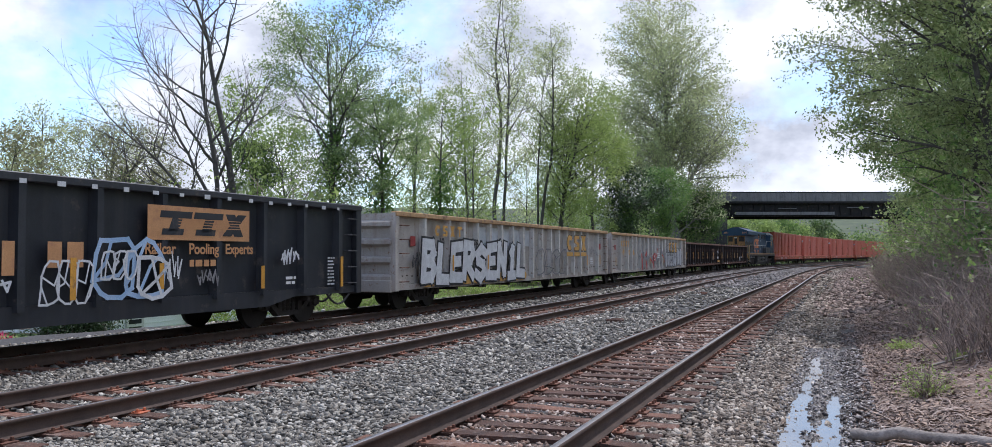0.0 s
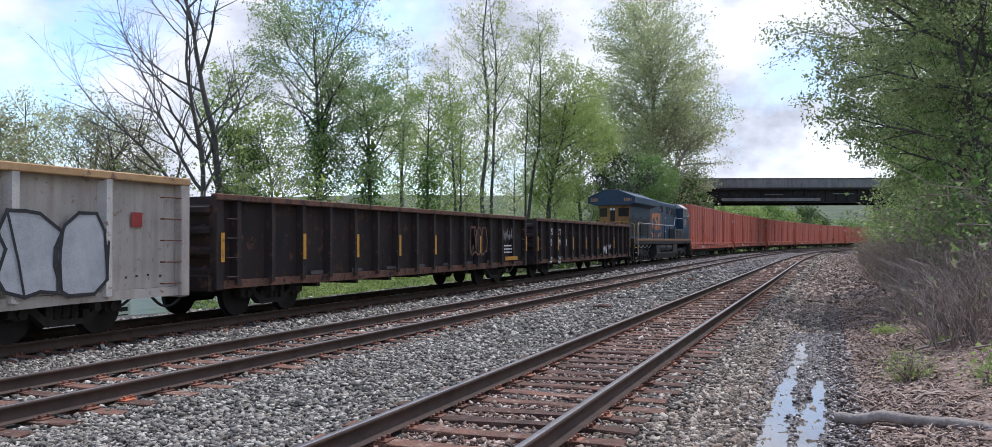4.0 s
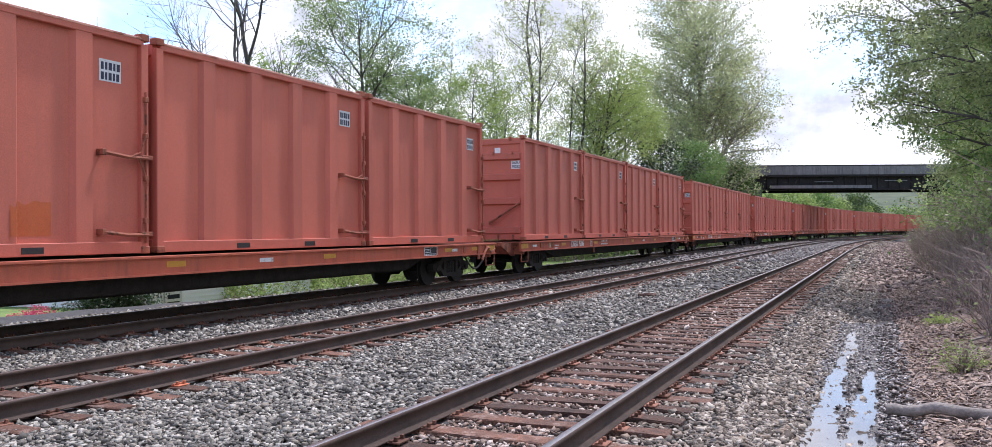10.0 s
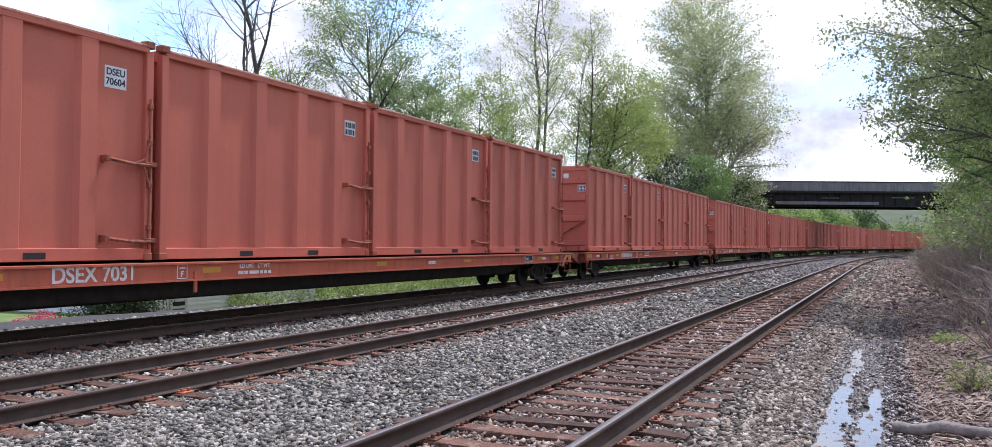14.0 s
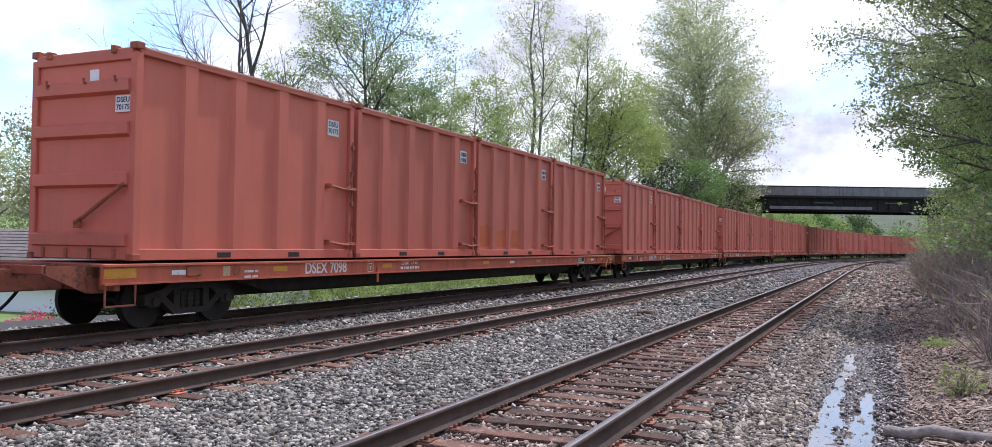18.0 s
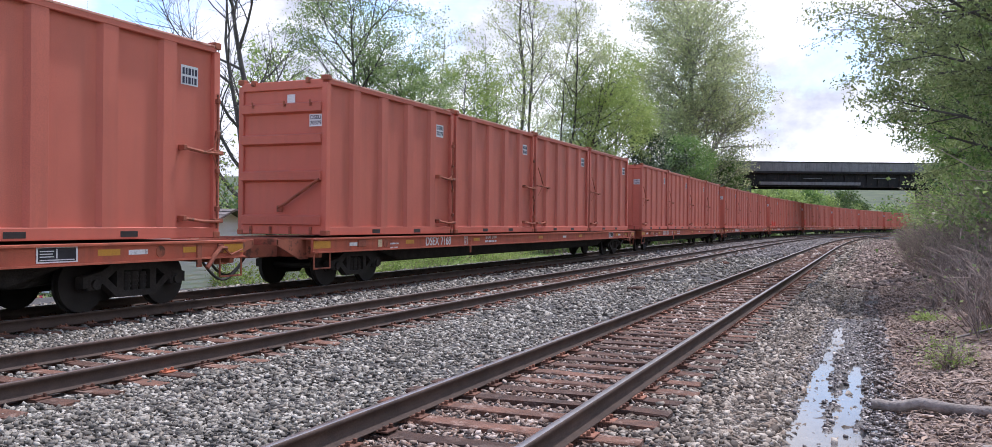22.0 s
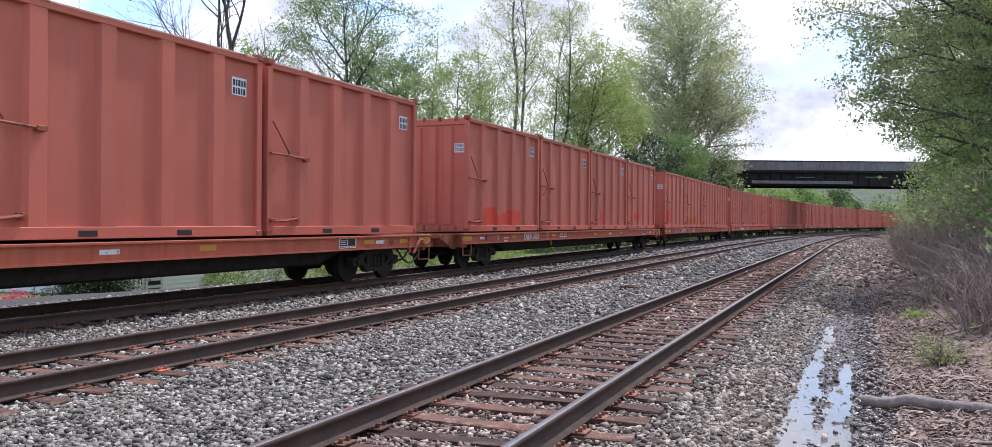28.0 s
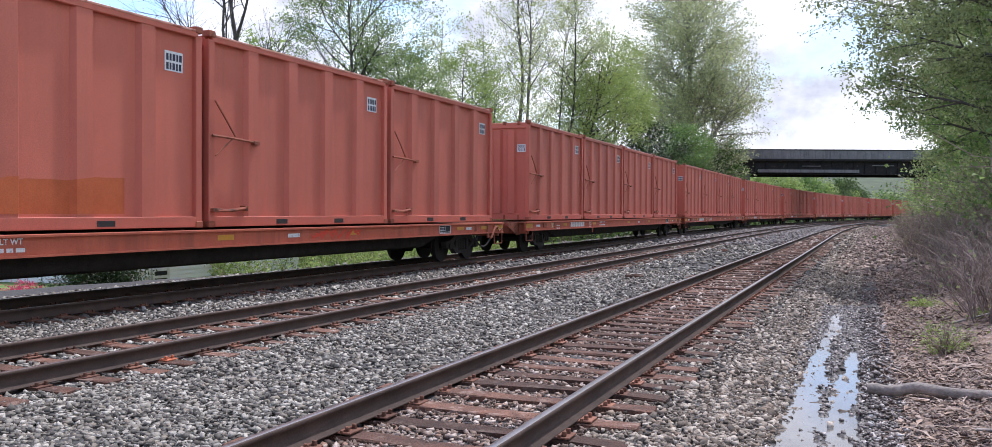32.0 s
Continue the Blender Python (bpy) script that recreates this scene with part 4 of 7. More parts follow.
def leaf_mesh(name, places, count, size, reach, mat, seed, flat=.5):
    """Small pointed leaves, each folded along its middle, scattered round the twigs."""
    rnd = np.random.default_rng(seed)
    P = np.asarray(places)
    c = P[rnd.integers(0, len(P), count)] + rnd.normal(0, reach, (count, 3)) * (1, 1, .8)
    a = rnd.normal(size=(count, 3))
    a[:, 2] -= .3
    a /= np.linalg.norm(a, axis=1)[:, None]
    n = rnd.normal(size=(count, 3)) + (0, 0, flat * 2)
    b = np.cross(n, a)
    b /= np.linalg.norm(b, axis=1)[:, None] + 1e-9
    s = (size * np.exp(rnd.normal(0, .3, count)))[:, None]
    fold = np.cross(a, b) * s * .12
    if size > .09:
        V = np.stack([c - a * s * .6, c + b * s * .42 + a * s * .3, c - b * s * .42 + a * s * .3], 1).reshape(-1, 3)
        return arrays(name, V, np.arange(count * 3).reshape(-1, 3), mat)
    V = np.stack([c - a * s * .55, c + b * s * .34 + fold, c + a * s * .6, c - b * s * .34 + fold], 1).reshape(-1, 3)
    return arrays(name, V, np.arange(count * 4).reshape(-1, 4), mat)


def tree(x, y, label, seed, height, trunk_r, leaves, size, mat, bark="bark", reach=.35, ivy=0, base=None, crown_mat2=None, group="trees beside the railway", name="tree", **kw):
    rnd = random.Random(seed)
    z = float(land_height(np.array(float(x)), np.array(float(min(y, 300))))) if base is None else base
    t = thing(name, label, "tree", pose(x, y, z), group)
    segs, tips = grow(rnd, height, trunk_r, **kw)
    part("trunk", limb_mesh("trunk", segs, bark), None, t)
    pts = [p for p, _ in tips]
    if leaves:
        part("crown", leaf_mesh("crown", pts, leaves, size, reach, mat, seed), None, t)
    if crown_mat2:
        part("crown", leaf_mesh("crown", pts, leaves // 3, size * .8, reach * 1.1, crown_mat2, seed + 1), None, t)
    if ivy:
        trunk = [p + (q - p) * u for p, q, r0, r1, o in segs if o <= 1 and r0 > .06 and p[2] < height * .62 for u in (0, .5)]
        part("ivy", leaf_mesh("ivy", trunk, ivy, .16, .38, "leaf_ivy", seed + 2, .2), None, t, "dark green ivy round the trunk")
    return t


def shrub(x, y, w, d, h, leaves, size, mat, seed, label, name="shrub", base=None, twigs=60, group="bushes beside the railway", twig_mat="twig", stem=.012, wild=.22):
    off = float(near_off(np.array(float(x)), np.array(float(y)))[0])
    if y > 100 and -w / 2 - 3.5 < off < 13.5 + w / 2:
        x += 13.5 + w / 2 - off if off < 5 else -(13.5 + w / 2 - off)
        y += 40 if off < 5 else 0
    rnd = random.Random(seed)
    z = float(land_height(np.array(float(x)), np.array(float(min(y, 300))))) if base is None else base
    t = thing(name, label, "bush", pose(x, y, z), group)
    segs, tips = [], []
    for _ in range(twigs):
        p = np.array([rnd.uniform(-w / 2, w / 2) * .7, rnd.uniform(-d / 2, d / 2) * .7, -.1])
        dd = np.array([p[0] / w * 1.1 + rnd.gauss(0, .3), p[1] / d * 1.1 + rnd.gauss(0, .3), 1.0])
        ln = h * rnd.uniform(.6, 1.05) * (1.1 - .9 * (abs(p[0]) / w))
        r = stem * (1 + .5 * h)
        for k in range(5):
            dd = dd + np.array([rnd.gauss(0, wild), rnd.gauss(0, wild), rnd.gauss(0, .1) - .06 * k])
            dd /= np.linalg.norm(dd)
            q = p + dd * ln / 5
            segs.append((p, q, r * (1 - k / 6), r * (1 - (k + 1) / 6), 1))
            if k:
                tips.append(q)
            if rnd.random() < .8:
                e = dd + np.array([rnd.gauss(0, .6), rnd.gauss(0, .6), rnd.gauss(0, .3)])
                e = q + e / np.linalg.norm(e) * ln * rnd.uniform(.12, .3)
                segs.append((q, e, r * .5, r * .2, 2))
                tips.append(e)
            p = q
    stuffed(part("branchwork", limb_mesh("branchwork", segs, twig_mat), None, t))
    if leaves:
        part("foliage", leaf_mesh("foliage", tips, leaves, size, h * .10 + .05, mat, seed), None, t)
    return t


make_bridge()
make_house(-24.3, 22.3, 0, 11.4, 7.6, .95, 2.55, -.72, "siding", "low white-sided house with a brown shingled roof", (("e", -3.2, .05, .5, .35), ("s", 3.5, .1, .8, .6), ("s", -1.5, .1, .8, .6)))
shrub(-18.6, 17.2, .92, .92, 1.15, 24000, .05, "leaf_dark", 61, "dense round dark green garden bush by the house", twigs=110)
shrub(-19.3, 15.3, 1.1, .8, .42, 1300, .05, "blossom", 62, "low garden shrub covered in pink blossom", twigs=20)


def aimed(px, x):
    """The y at which a plant x metres left of the camera shows in that direction at the start."""
    return -x / tan(radians(21.245) - atan2(px - 784, 1368))


# far bank of the line, from the near end to the bridge
def far_tree(px, x, label, seed, height, trunk_r, leaves, size, mat, **kw):
    return tree(x, aimed(px, x), label, seed, height, trunk_r, leaves, size, mat, **kw)


far_tree(345, -27, "tall bare tree with forked grey limbs", 4, 18, .24, 500, .06, "bud", spread=.28, limbs=11, first=.26, wander=.13, up=.9, stems=2, name="bare_tree", fork=.10, shape=.4, extra=[((0, 0, 3.2), (-.75, -.55, .5), 9, .10), ((0, 0, 4.6), (-.7, -.6, .75), 8.5, .09), ((0, 0, 2.6), (-.6, -.7, .3), 7, .07), ((0, 0, 6.0), (.6, .5, .9), 6, .07)])
far_tree(522, -25, "tall tree in fresh leaf with a rounded crown", 7, 15.0, .22, 25000, .095, "leaf_oak", spread=.30, limbs=26, first=.3, up=.9, ivy=3400, stems=2, reach=.22, shape=.6)
far_tree(595, -23, "dark-limbed tree in leaf beside the line", 8, 11.5, .2, 17000, .10, "leaf_oak", spread=.27, limbs=20, first=.3, up=.8, ivy=2400, reach=.26)
far_tree(640, -25, "thin grey tree with sparse top", 9, 14.5, .14, 2600, .10, "leaf_grey", spread=.16, limbs=16, first=.4, up=1.0, reach=.25)
far_tree(705, -22, "thin ivy-clad tree in first leaf", 10, 12.5, .13, 6500, .10, "leaf_fresh", spread=.2, limbs=18, first=.3, up=.8, ivy=2500, reach=.28)
far_tree(790, -23, "tall thin tree with sparse spring leaves", 12, 25, .2, 9000, .12, "leaf_grey", spread=.13, limbs=24, first=.3, up=1.0, stems=2, reach=.3, shape=.35)
far_tree(745, -22, "thin leaning tree in first leaf", 14, 15, .13, 6500, .11, "leaf_lime", spread=.2, limbs=18, first=.3, stems=2, reach=.3)
far_tree(845, -22.5, "tall thin tree with few young leaves", 15, 21, .17, 8000, .12, "leaf_grey", spread=.15, limbs=22, first=.35, up=.9, stems=2, reach=.3)
far_tree(890, -20.5, "lime-green tree in fresh leaf", 17, 17, .22, 28000, .13, "leaf_lime", spread=.25, limbs=26, first=.25, stems=2, reach=.34)
far_tree(945, -20, "lime-green tree with layered boughs", 18, 15.5, .2, 21000, .14, "leaf_lime", spread=.28, limbs=22, first=.22, reach=.34)
far_tree(1062, -19.5, "great tall tree with pale limbs and sparse young leaves", 21, 35, .50, 74000, .21, "leaf_grey", bark="bark_pale", reach=.40, spread=.29, limbs=46, first=.14, up=.12, droop=.0, shape=.25, wander=.07)
far_tree(985, -18.5, "ivy-covered tree with dark foliage", 23, 11, .25, 11000, .16, "leaf_dark", spread=.30, limbs=22, first=.1, ivy=7000, reach=.45)
far_tree(1040, -17.8, "bushy green tree overhanging the line", 24, 11.5, .2, 15000, .16, "leaf_ivy", spread=.34, limbs=22, first=.1, ivy=3000, reach=.4)
far_tree(1095, -17.5, "dark green bushy tree beside the bridge", 26, 11.0, .2, 16000, .17, "leaf_ivy", spread=.36, limbs=24, first=.08, ivy=2000, reach=.45)
far_tree(455, -24, "young tree in fresh leaf", 28, 8.5, .12, 6500, .10, "leaf_fresh", spread=.27, limbs=18, first=.15, reach=.3)
far_tree(150, -37, "spreading tree in bud behind the house", 31, 10, .2, 8000, .10, "leaf_grey", spread=.36, limbs=20, first=.2, stems=2, crown_mat2="bud", reach=.3)
far_tree(20, -40, "spreading tree in bud behind the house", 32, 9, .22, 7000, .11, "leaf_grey", spread=.36, limbs=18, first=.2, stems=2, reach=.3)
far_tree(235, -33, "ivy-clad tree behind the house", 33, 9.0, .2, 6000, .10, "bud", spread=.33, limbs=18, first=.25, stems=2, ivy=3500, reach=.3)
far_tree(90, -46, "ivy-clad dark trunk behind the house", 35, 12, .25, 3500, .12, "leaf_grey", spread=.24, limbs=16, first=.4, ivy=4500, reach=.3)
far_tree(415, -29, "dark evergreen behind the house", 34, 9, .2, 16000, .10, "leaf_deep", spread=.24, limbs=40, first=.05, droop=.5, depth=2, shape=.1, reach=.25)
rnd_ = random.Random(77)
for k_ in range(18):
    x_ = -23 + k_ * .28 + rnd_.uniform(-1.5, 1.0)
    shrub(x_, 28 + k_ * 5, 5, 5, rnd_.uniform(2.4, 6.0), 3800, .16, rnd_.choice(["leaf_fresh", "leaf_deep", "leaf_lime", "leaf_ivy", "leaf_fresh"]), 200 + k_, "tangled green undergrowth at the foot of the trees", twigs=46)
for k_ in range(8):
    shrub(-18.2 - rnd_.uniform(0, 1.5), 22.5 + k_ * 3.3, 2.4, 3.2, rnd_.uniform(.7, 1.2), 2600, .07, rnd_.choice(["leaf_lime", "leaf_fresh"]), 240 + k_, "low bright green hedge beyond the line", twigs=40)
for k_ in range(10):
    y_ = 48 + k_ * 10.5 + rnd_.uniform(-2, 2)
    tree(-29 - rnd_.uniform(0, 9), y_, "thin woodland tree behind the line", 300 + k_, rnd_.uniform(9, 15), .14, 3600, .19, rnd_.choice(["leaf_grey", "leaf_fresh", "leaf_lime"]), spread=.24, limbs=16, first=.2, depth=2, reach=.5)
for k_ in range(7):
    tree(-30 - k_ * 3.2 - rnd_.uniform(0, 4), 34 + rnd_.uniform(-8, 6), "small garden tree in bud behind the house", 330 + k_, rnd_.uniform(6, 8.5), .13, 3600, .13, rnd_.choice(["leaf_grey", "leaf_fresh", "bud"]), spread=.34, limbs=16, first=.15, depth=2, reach=.45)

# near bank, right of the line
def bank(off, s):
    x, y, _ = line_at(np.array(float(s)), -off)
    return float(x), float(y)


def bank_tree(off, s, label, seed, height, *a, **kw):
    x, y = bank(off, s)
    return tree(x, y, label, seed, height, *a, **kw)


bank_tree(8.2, 29, "big spreading tree with boughs over the track", 41, 14, .30, 34000, .078, "leaf_olive", spread=.24, limbs=30, first=.15, droop=.2, up=.3, reach=.15, ivy=1500,
          extra=[((0, 0, 7.0), (-1, -.2, .34), 7.6, .10), ((0, 0, 5.8), (-1, .1, .14), 7.0, .09), ((0, 0, 8.4), (-1, -.4, .40), 6.8, .09), ((0, 0, 4.8), (-1, -.3, .05), 5.8, .07), ((0, 0, 9.3), (-.9, .3, .6), 5.8, .08), ((0, 0, 6.4), (-.9, -.6, .2), 6.5, .08)])
bank_tree(8.2, 19.5, "leafy young tree with thin stems", 43, 12, .16, 26000, .06, "leaf_olive", spread=.22, limbs=26, first=.1, stems=3, reach=.16, droop=.2)
bank_tree(8.4, 39, "green tree on the bank", 45, 13, .2, 20000, .11, "leaf_olive", spread=.23, limbs=24, first=.08, stems=2, reach=.3)
bank_tree(9.2, 54, "green tree on the railway bank", 47, 13, .2, 17000, .14, "leaf_fresh", spread=.25, limbs=24, first=.08, reach=.36)
bank_tree(9.6, 70, "green tree on the railway bank", 48, 12, .2, 14000, .17, "leaf_fresh", spread=.27, limbs=24, first=.05, reach=.42)
bank_tree(10.5, 88, "green tree on the railway bank", 52, 12, .2, 12000, .2, "leaf_olive", spread=.3, limbs=22, first=.05, reach=.5)
bank_tree(12, 106, "green tree beside the bridge", 50, 12, .2, 12000, .22, "leaf_fresh", spread=.32, limbs=22, first=.05, reach=.55)
bank_tree(12.5, 30, "green tree behind the bank", 49, 16, .2, 16000, .12, "leaf_fresh", spread=.26, limbs=24, first=.1, reach=.4)
bank_tree(12, 21, "green tree behind the bank", 51, 14, .2, 15000, .10, "leaf_fresh", spread=.26, limbs=24, first=.1, reach=.4)
for off_, s_, seed_ in ((7.0, 24.5, 81), (7.4, 33, 82), (8.0, 43, 83)):
    bank_tree(off_, s_, "leafy tree leaning out from the bank", seed_, 10.5, .14, 24000, .062 + .0006 * s_, "leaf_olive" if seed_ != 82 else "leaf_ivy", spread=.24, limbs=20, first=.12, stems=2, reach=.17, droop=.2, lean=(-.08, 0),
              extra=[((0, 0, 3.2), (-1, .1, .25), 4.2, .07), ((0, 0, 4.4), (-1, -.3, .3), 4.4, .07), ((0, 0, 5.4), (-1, .3, .4), 4.6, .07), ((0, 0, 6.6), (-1, 0, .5), 4.2, .06)])
for k_ in range(40):
    s_ = 14.5 + (k_ // 2) * 2.6 + max(0, k_ - 20) * .8
    x_, y_ = bank((4.7 if k_ % 2 else 6.0) + .012 * s_ + rnd_.uniform(-.3, .3), s_ + rnd_.uniform(-.5, .5))
    shrub(x_, y_, 1.9, 2.4, rnd_.uniform(1.1, 1.7) + .3 * (k_ % 2 == 0), 160 + 60 * (k_ > 12), .04, "leaf_olive", 400 + k_, "bare brown brambles and brushwood on the bank", name="brushwood", twigs=105 if k_ < 16 else 80, stem=.006 + .0001 * s_, wild=.2)
for k_ in range(22):
    s_ = 17 + k_ * 4.4
    x_, y_ = bank(7.4 + .016 * s_ + rnd_.uniform(-.2, .5), s_)
    shrub(x_, y_, 2.8, 3.8, rnd_.uniform(2.2, 4.2), 3000, .085 + .0008 * s_, rnd_.choice(["leaf_ivy", "leaf_olive", "leaf_fresh"]), 430 + k_, "green bush at the wood's edge", twigs=60)
shrub(1.06, 11.9, .16, .16, .50, 1000, .026, "leaf_lime", 501, "small green weed clump on the leaf litter", name="weed", twigs=40)
shrub(1.2, 17.2, .45, .4, .24, 600, .04, "leaf_lime", 502, "low green weeds on the bank", name="weed", twigs=24)
shrub(1.85, 10.9, .35, .35, .45, 260, .055, "leaf_lime", 503, "young green seedling on the bank", name="weed", twigs=14)
shrub(1.9, 15.0, .5, .5, .15, 300, .04, "leaf_lime", 504, "low green weeds on the bank", name="weed", twigs=14)
LOG = [(.10, 9.35, -.31), (.30, 9.28, -.27), (.55, 9.18, -.22), (.85, 9.0, -.19), (1.2, 8.75, -.18), (1.6, 8.4, -.16), (2.1, 7.9, -.10)]
bough = np.array(LOG)
knots = np.linspace(0, len(LOG) - 1, 25)
bough = np.stack([np.interp(knots, range(len(LOG)), np.convolve(np.pad(bough[:, c], 1, "edge"), (.2, .6, .2), "valid")) for c in range(3)], 1)
bough += np.stack([0 * knots, .012 * np.sin(knots * 4.1), .014 * np.sin(knots * 3.3 + 1)], 1)
bm_ = bmesh.new()
pipe(bm_, [tuple(p) for p in bough], .056, 10)
for f_ in bm_.faces:
    f_.smooth = True
tagged(new("fallen_branch", mesh_of("fallen_branch", bm_, "driftwood")), "weathered grey fallen branch lying on the leaf litter", "branch")
for k_, (a_, b_) in enumerate((((1.3, 14.2, -.15), (3.2, 15.6, .25)), ((.9, 7.6, -.22), (1.7, 6.9, -.12)), ((2.0, 13.5, .0), (3.0, 11.2, .45)), ((2.2, 17.5, .1), (3.9, 14.5, 1.5)))):
    m_ = ((a_[0] + b_[0]) / 2 + .1, (a_[1] + b_[1]) / 2, (a_[2] + b_[2]) / 2 + .06)
    tagged(new("dead_stick", limb_mesh("dead_stick", log_mesh([a_, m_, b_], .02), "driftwood")), "thin dead stick lying on the bank", "branch", "dead sticks on the bank")

# distance beyond the bridge
for k_ in range(16):
    s_ = 150 + k_ * 7
    x_, y_, _ = line_at(np.array(s_ * 1.0), 22 + rnd_.uniform(-1.5, 5))
    tree(float(x_), float(y_), "green tree on the outside of the bend", 720 + k_, rnd_.uniform(7.5, 10.5), .16, 2600, .42, rnd_.choice(["leaf_fresh", "leaf_deep", "leaf_ivy", "leaf_fresh"]), base=-.6, spread=.32, limbs=14, first=.08, depth=2, reach=.7)
for k_ in range(15):
    shrub(-34 + k_ * 4.6 + (9 if k_ > 6 else 0), 158 + .6 * abs(k_ - 7) + rnd_.uniform(-4, 9), 8, 6, rnd_.uniform(3.0, 5.5), 1700, .34, rnd_.choice(["leaf_deep", "leaf_fresh", "leaf_ivy", "leaf_deep"]), 700 + k_, "green scrub at the foot of the hill", twigs=24, base=-.6)
for k_ in range(9):
    shrub(3 + k_ * 3.4 + rnd_.uniform(-1, 1), 205 + 4 * k_ + rnd_.uniform(-4, 4), 7, 6, rnd_.uniform(4.5, 7), 1700, .36, rnd_.choice(["leaf_deep", "leaf_fresh", "leaf_ivy", "leaf_lime"]), 760 + k_, "green scrub below the hill beyond the bridge", twigs=24)
for k_ in range(11):
    shrub(2 + k_ * 3.6 + rnd_.uniform(-1, 1), 282 + rnd_.uniform(-6, 8), 8, 6, rnd_.uniform(7, 10.5), 1500, .48, rnd_.choice(["leaf_deep", "leaf_fresh", "leaf_ivy", "leaf_fresh"]), 780 + k_, "green scrub below the hill beyond the bridge", twigs=22)
make_house(38, 330, -10, 14, 9, 5, 9, 9, "siding", "distant grey house under the wooded hill", (), None)
for k_ in range(44):
    a_ = -44 + (k_ % 15) * 6.2
    r_ = k_ // 15
    tree(a_ * (1 + .35 * r_) + 8 * r_ + rnd_.uniform(-3, 3) + 28 * (a_ > -16), 178 + r_ * 70 + .35 * abs(a_) + rnd_.uniform(-10, 10), "distant woodland tree in leaf", 600 + k_, rnd_.uniform(8, 11) + r_ * 5, .3, 1500, .42 + .16 * r_, rnd_.choice(["leaf_fresh", "leaf_lime", "leaf_grey", "leaf_fresh"]), spread=.42, limbs=14, first=.05, depth=2, reach=1.0 + .3 * r_, group="woods beyond the bridge")


# ---- the train: every car in its own space, x to the near side, y along the train, z up from the rail ----
def wheelset_mesh(r=.46):
    bm = bmesh.new()
    for side in (-1, 1):
        for x, rr, w in ((.752, r, .10), (.695, r + .028, .03)):
            rod(bm, (side * (x - w / 2), 0, 0), (side * (x + w / 2), 0, 0), rr, sides=28)
        rod(bm, (side * .79, 0, 0), (side * .83, 0, 0), .15, sides=12)
        for k in range(3):
            a = k * 2.094
            rod(bm, (side * .80, .11 * cos(a), .11 * sin(a)), (side * .845, .11 * cos(a), .11 * sin(a)), .022, sides=6)
    rod(bm, (-1.0, 0, 0), (1.0, 0, 0), .075, sides=10)
    return mesh_of("wheelset", bm, "wheel")


def side_frame_mesh(base=1.78):
    """A cast truck side: arched top bar, dipped bottom bar, spring window, bearing boxes."""
    h, bm = base / 2, bmesh.new()
    top = [(-h - .22, .40), (-h - .22, .58), (-h + .15, .66), (-.5, .80), (.5, .80), (h - .15, .66), (h + .22, .58), (h + .22, .40), (h - .15, .46), (.45, .66), (-.45, .66), (-h + .15, .46)]
    prism(bm, top, -.09, .09)
    prism(bm, [(-h + .12, .50), (-.42, .22), (.42, .22), (h - .12, .50), (h - .22, .58), (.36, .32), (-.36, .32), (-h + .22, .58)], -.08, .08)
    for y in (-.36, .36):
        box(bm, -.08, .08, y - .07, y + .07, .3, .68)
    for y in (-.17, 0, .17):
        rod(bm, (0, y, .32), (0, y, .62), .07, sides=10)
        for z in (.37, .45, .53):
            rod(bm, (0, y, z), (0, y, z + .035), .085, sides=10)
    for y in (-h, h):
        box(bm, -.1, .1, y - .13, y + .13, .36, .6, .02)
        rod(bm, (.09, y, .46), (.15, y, .46), .085, sides=10)
    return mesh_of("side_frame", bm, "truck")


def bolster_mesh():
    bm = bmesh.new()
    box(bm, -1.0, 1.0, -.2, .2, .42, .66, .03)
    box(bm, -.3, .3, -.5, .5, .5, .74, .02)
    return mesh_of("bolster", bm, "truck")


def coupler_mesh():
    bm = bmesh.new()
    box(bm, -.10, .10, 0, .55, -.11, .11, .03)
    box(bm, -.17, .13, .5, .72, -.15, .15, .04)
    box(bm, .05, .17, .62, .84, -.14, .14, .03)
    return mesh_of("coupler", bm, "rust_edge")


def hose_mesh():
    bm = bmesh.new()
    pts = [(0.3 + .03 * k, .05 + .85 * k / 10, .72 - .42 * sin(pi * k / 10 * .93)) for k in range(11)]
    pipe(bm, pts, .028)
    return mesh_of("brake_hose", bm, "hose")


SHARED = dict(wheels=wheelset_mesh(), side=side_frame_mesh(), bolster=bolster_mesh(), coupler=coupler_mesh(), hose=hose_mesh())
WHEELS, CARS = [], []          # wheelsets with their radius; (thing, offset along the train, pose on it)


def truck(parent, y, base=1.78):
    t = part("truck", SHARED["bolster"], None, parent, at=pose(0, y, 0))
    for sx in (-1, 1):
        part("side_frame", SHARED["side"], None, t, at=pose(sx * .98, 0, 0, 0, 0, 0 if sx > 0 else 180))
    for d in (-base / 2, base / 2):
        w = part("wheelset", SHARED["wheels"], None, t, at=pose(0, d, .46))
        WHEELS.append((w, .46))


def ends(parent, half, z=.86):
    for sy in (-1, 1):
        part("coupler", SHARED["coupler"], None, parent, "rusty cast knuckle coupler", at=pose(0, sy * half, z, 0, 0, 0 if sy > 0 else 180))
        part("brake_hose", SHARED["hose"], None, parent, at=pose(0, sy * half, 0, 0, 0, 0 if sy > 0 else 180))


def rung_mesh(w=.42, mat="rust_edge"):
    bm = bmesh.new()
    pipe(bm, [(0, -w / 2, 0), (.09, -w / 2, 0), (.09, w / 2, 0), (0, w / 2, 0)], .014, 5)
    return mesh_of("rung", bm, mat)


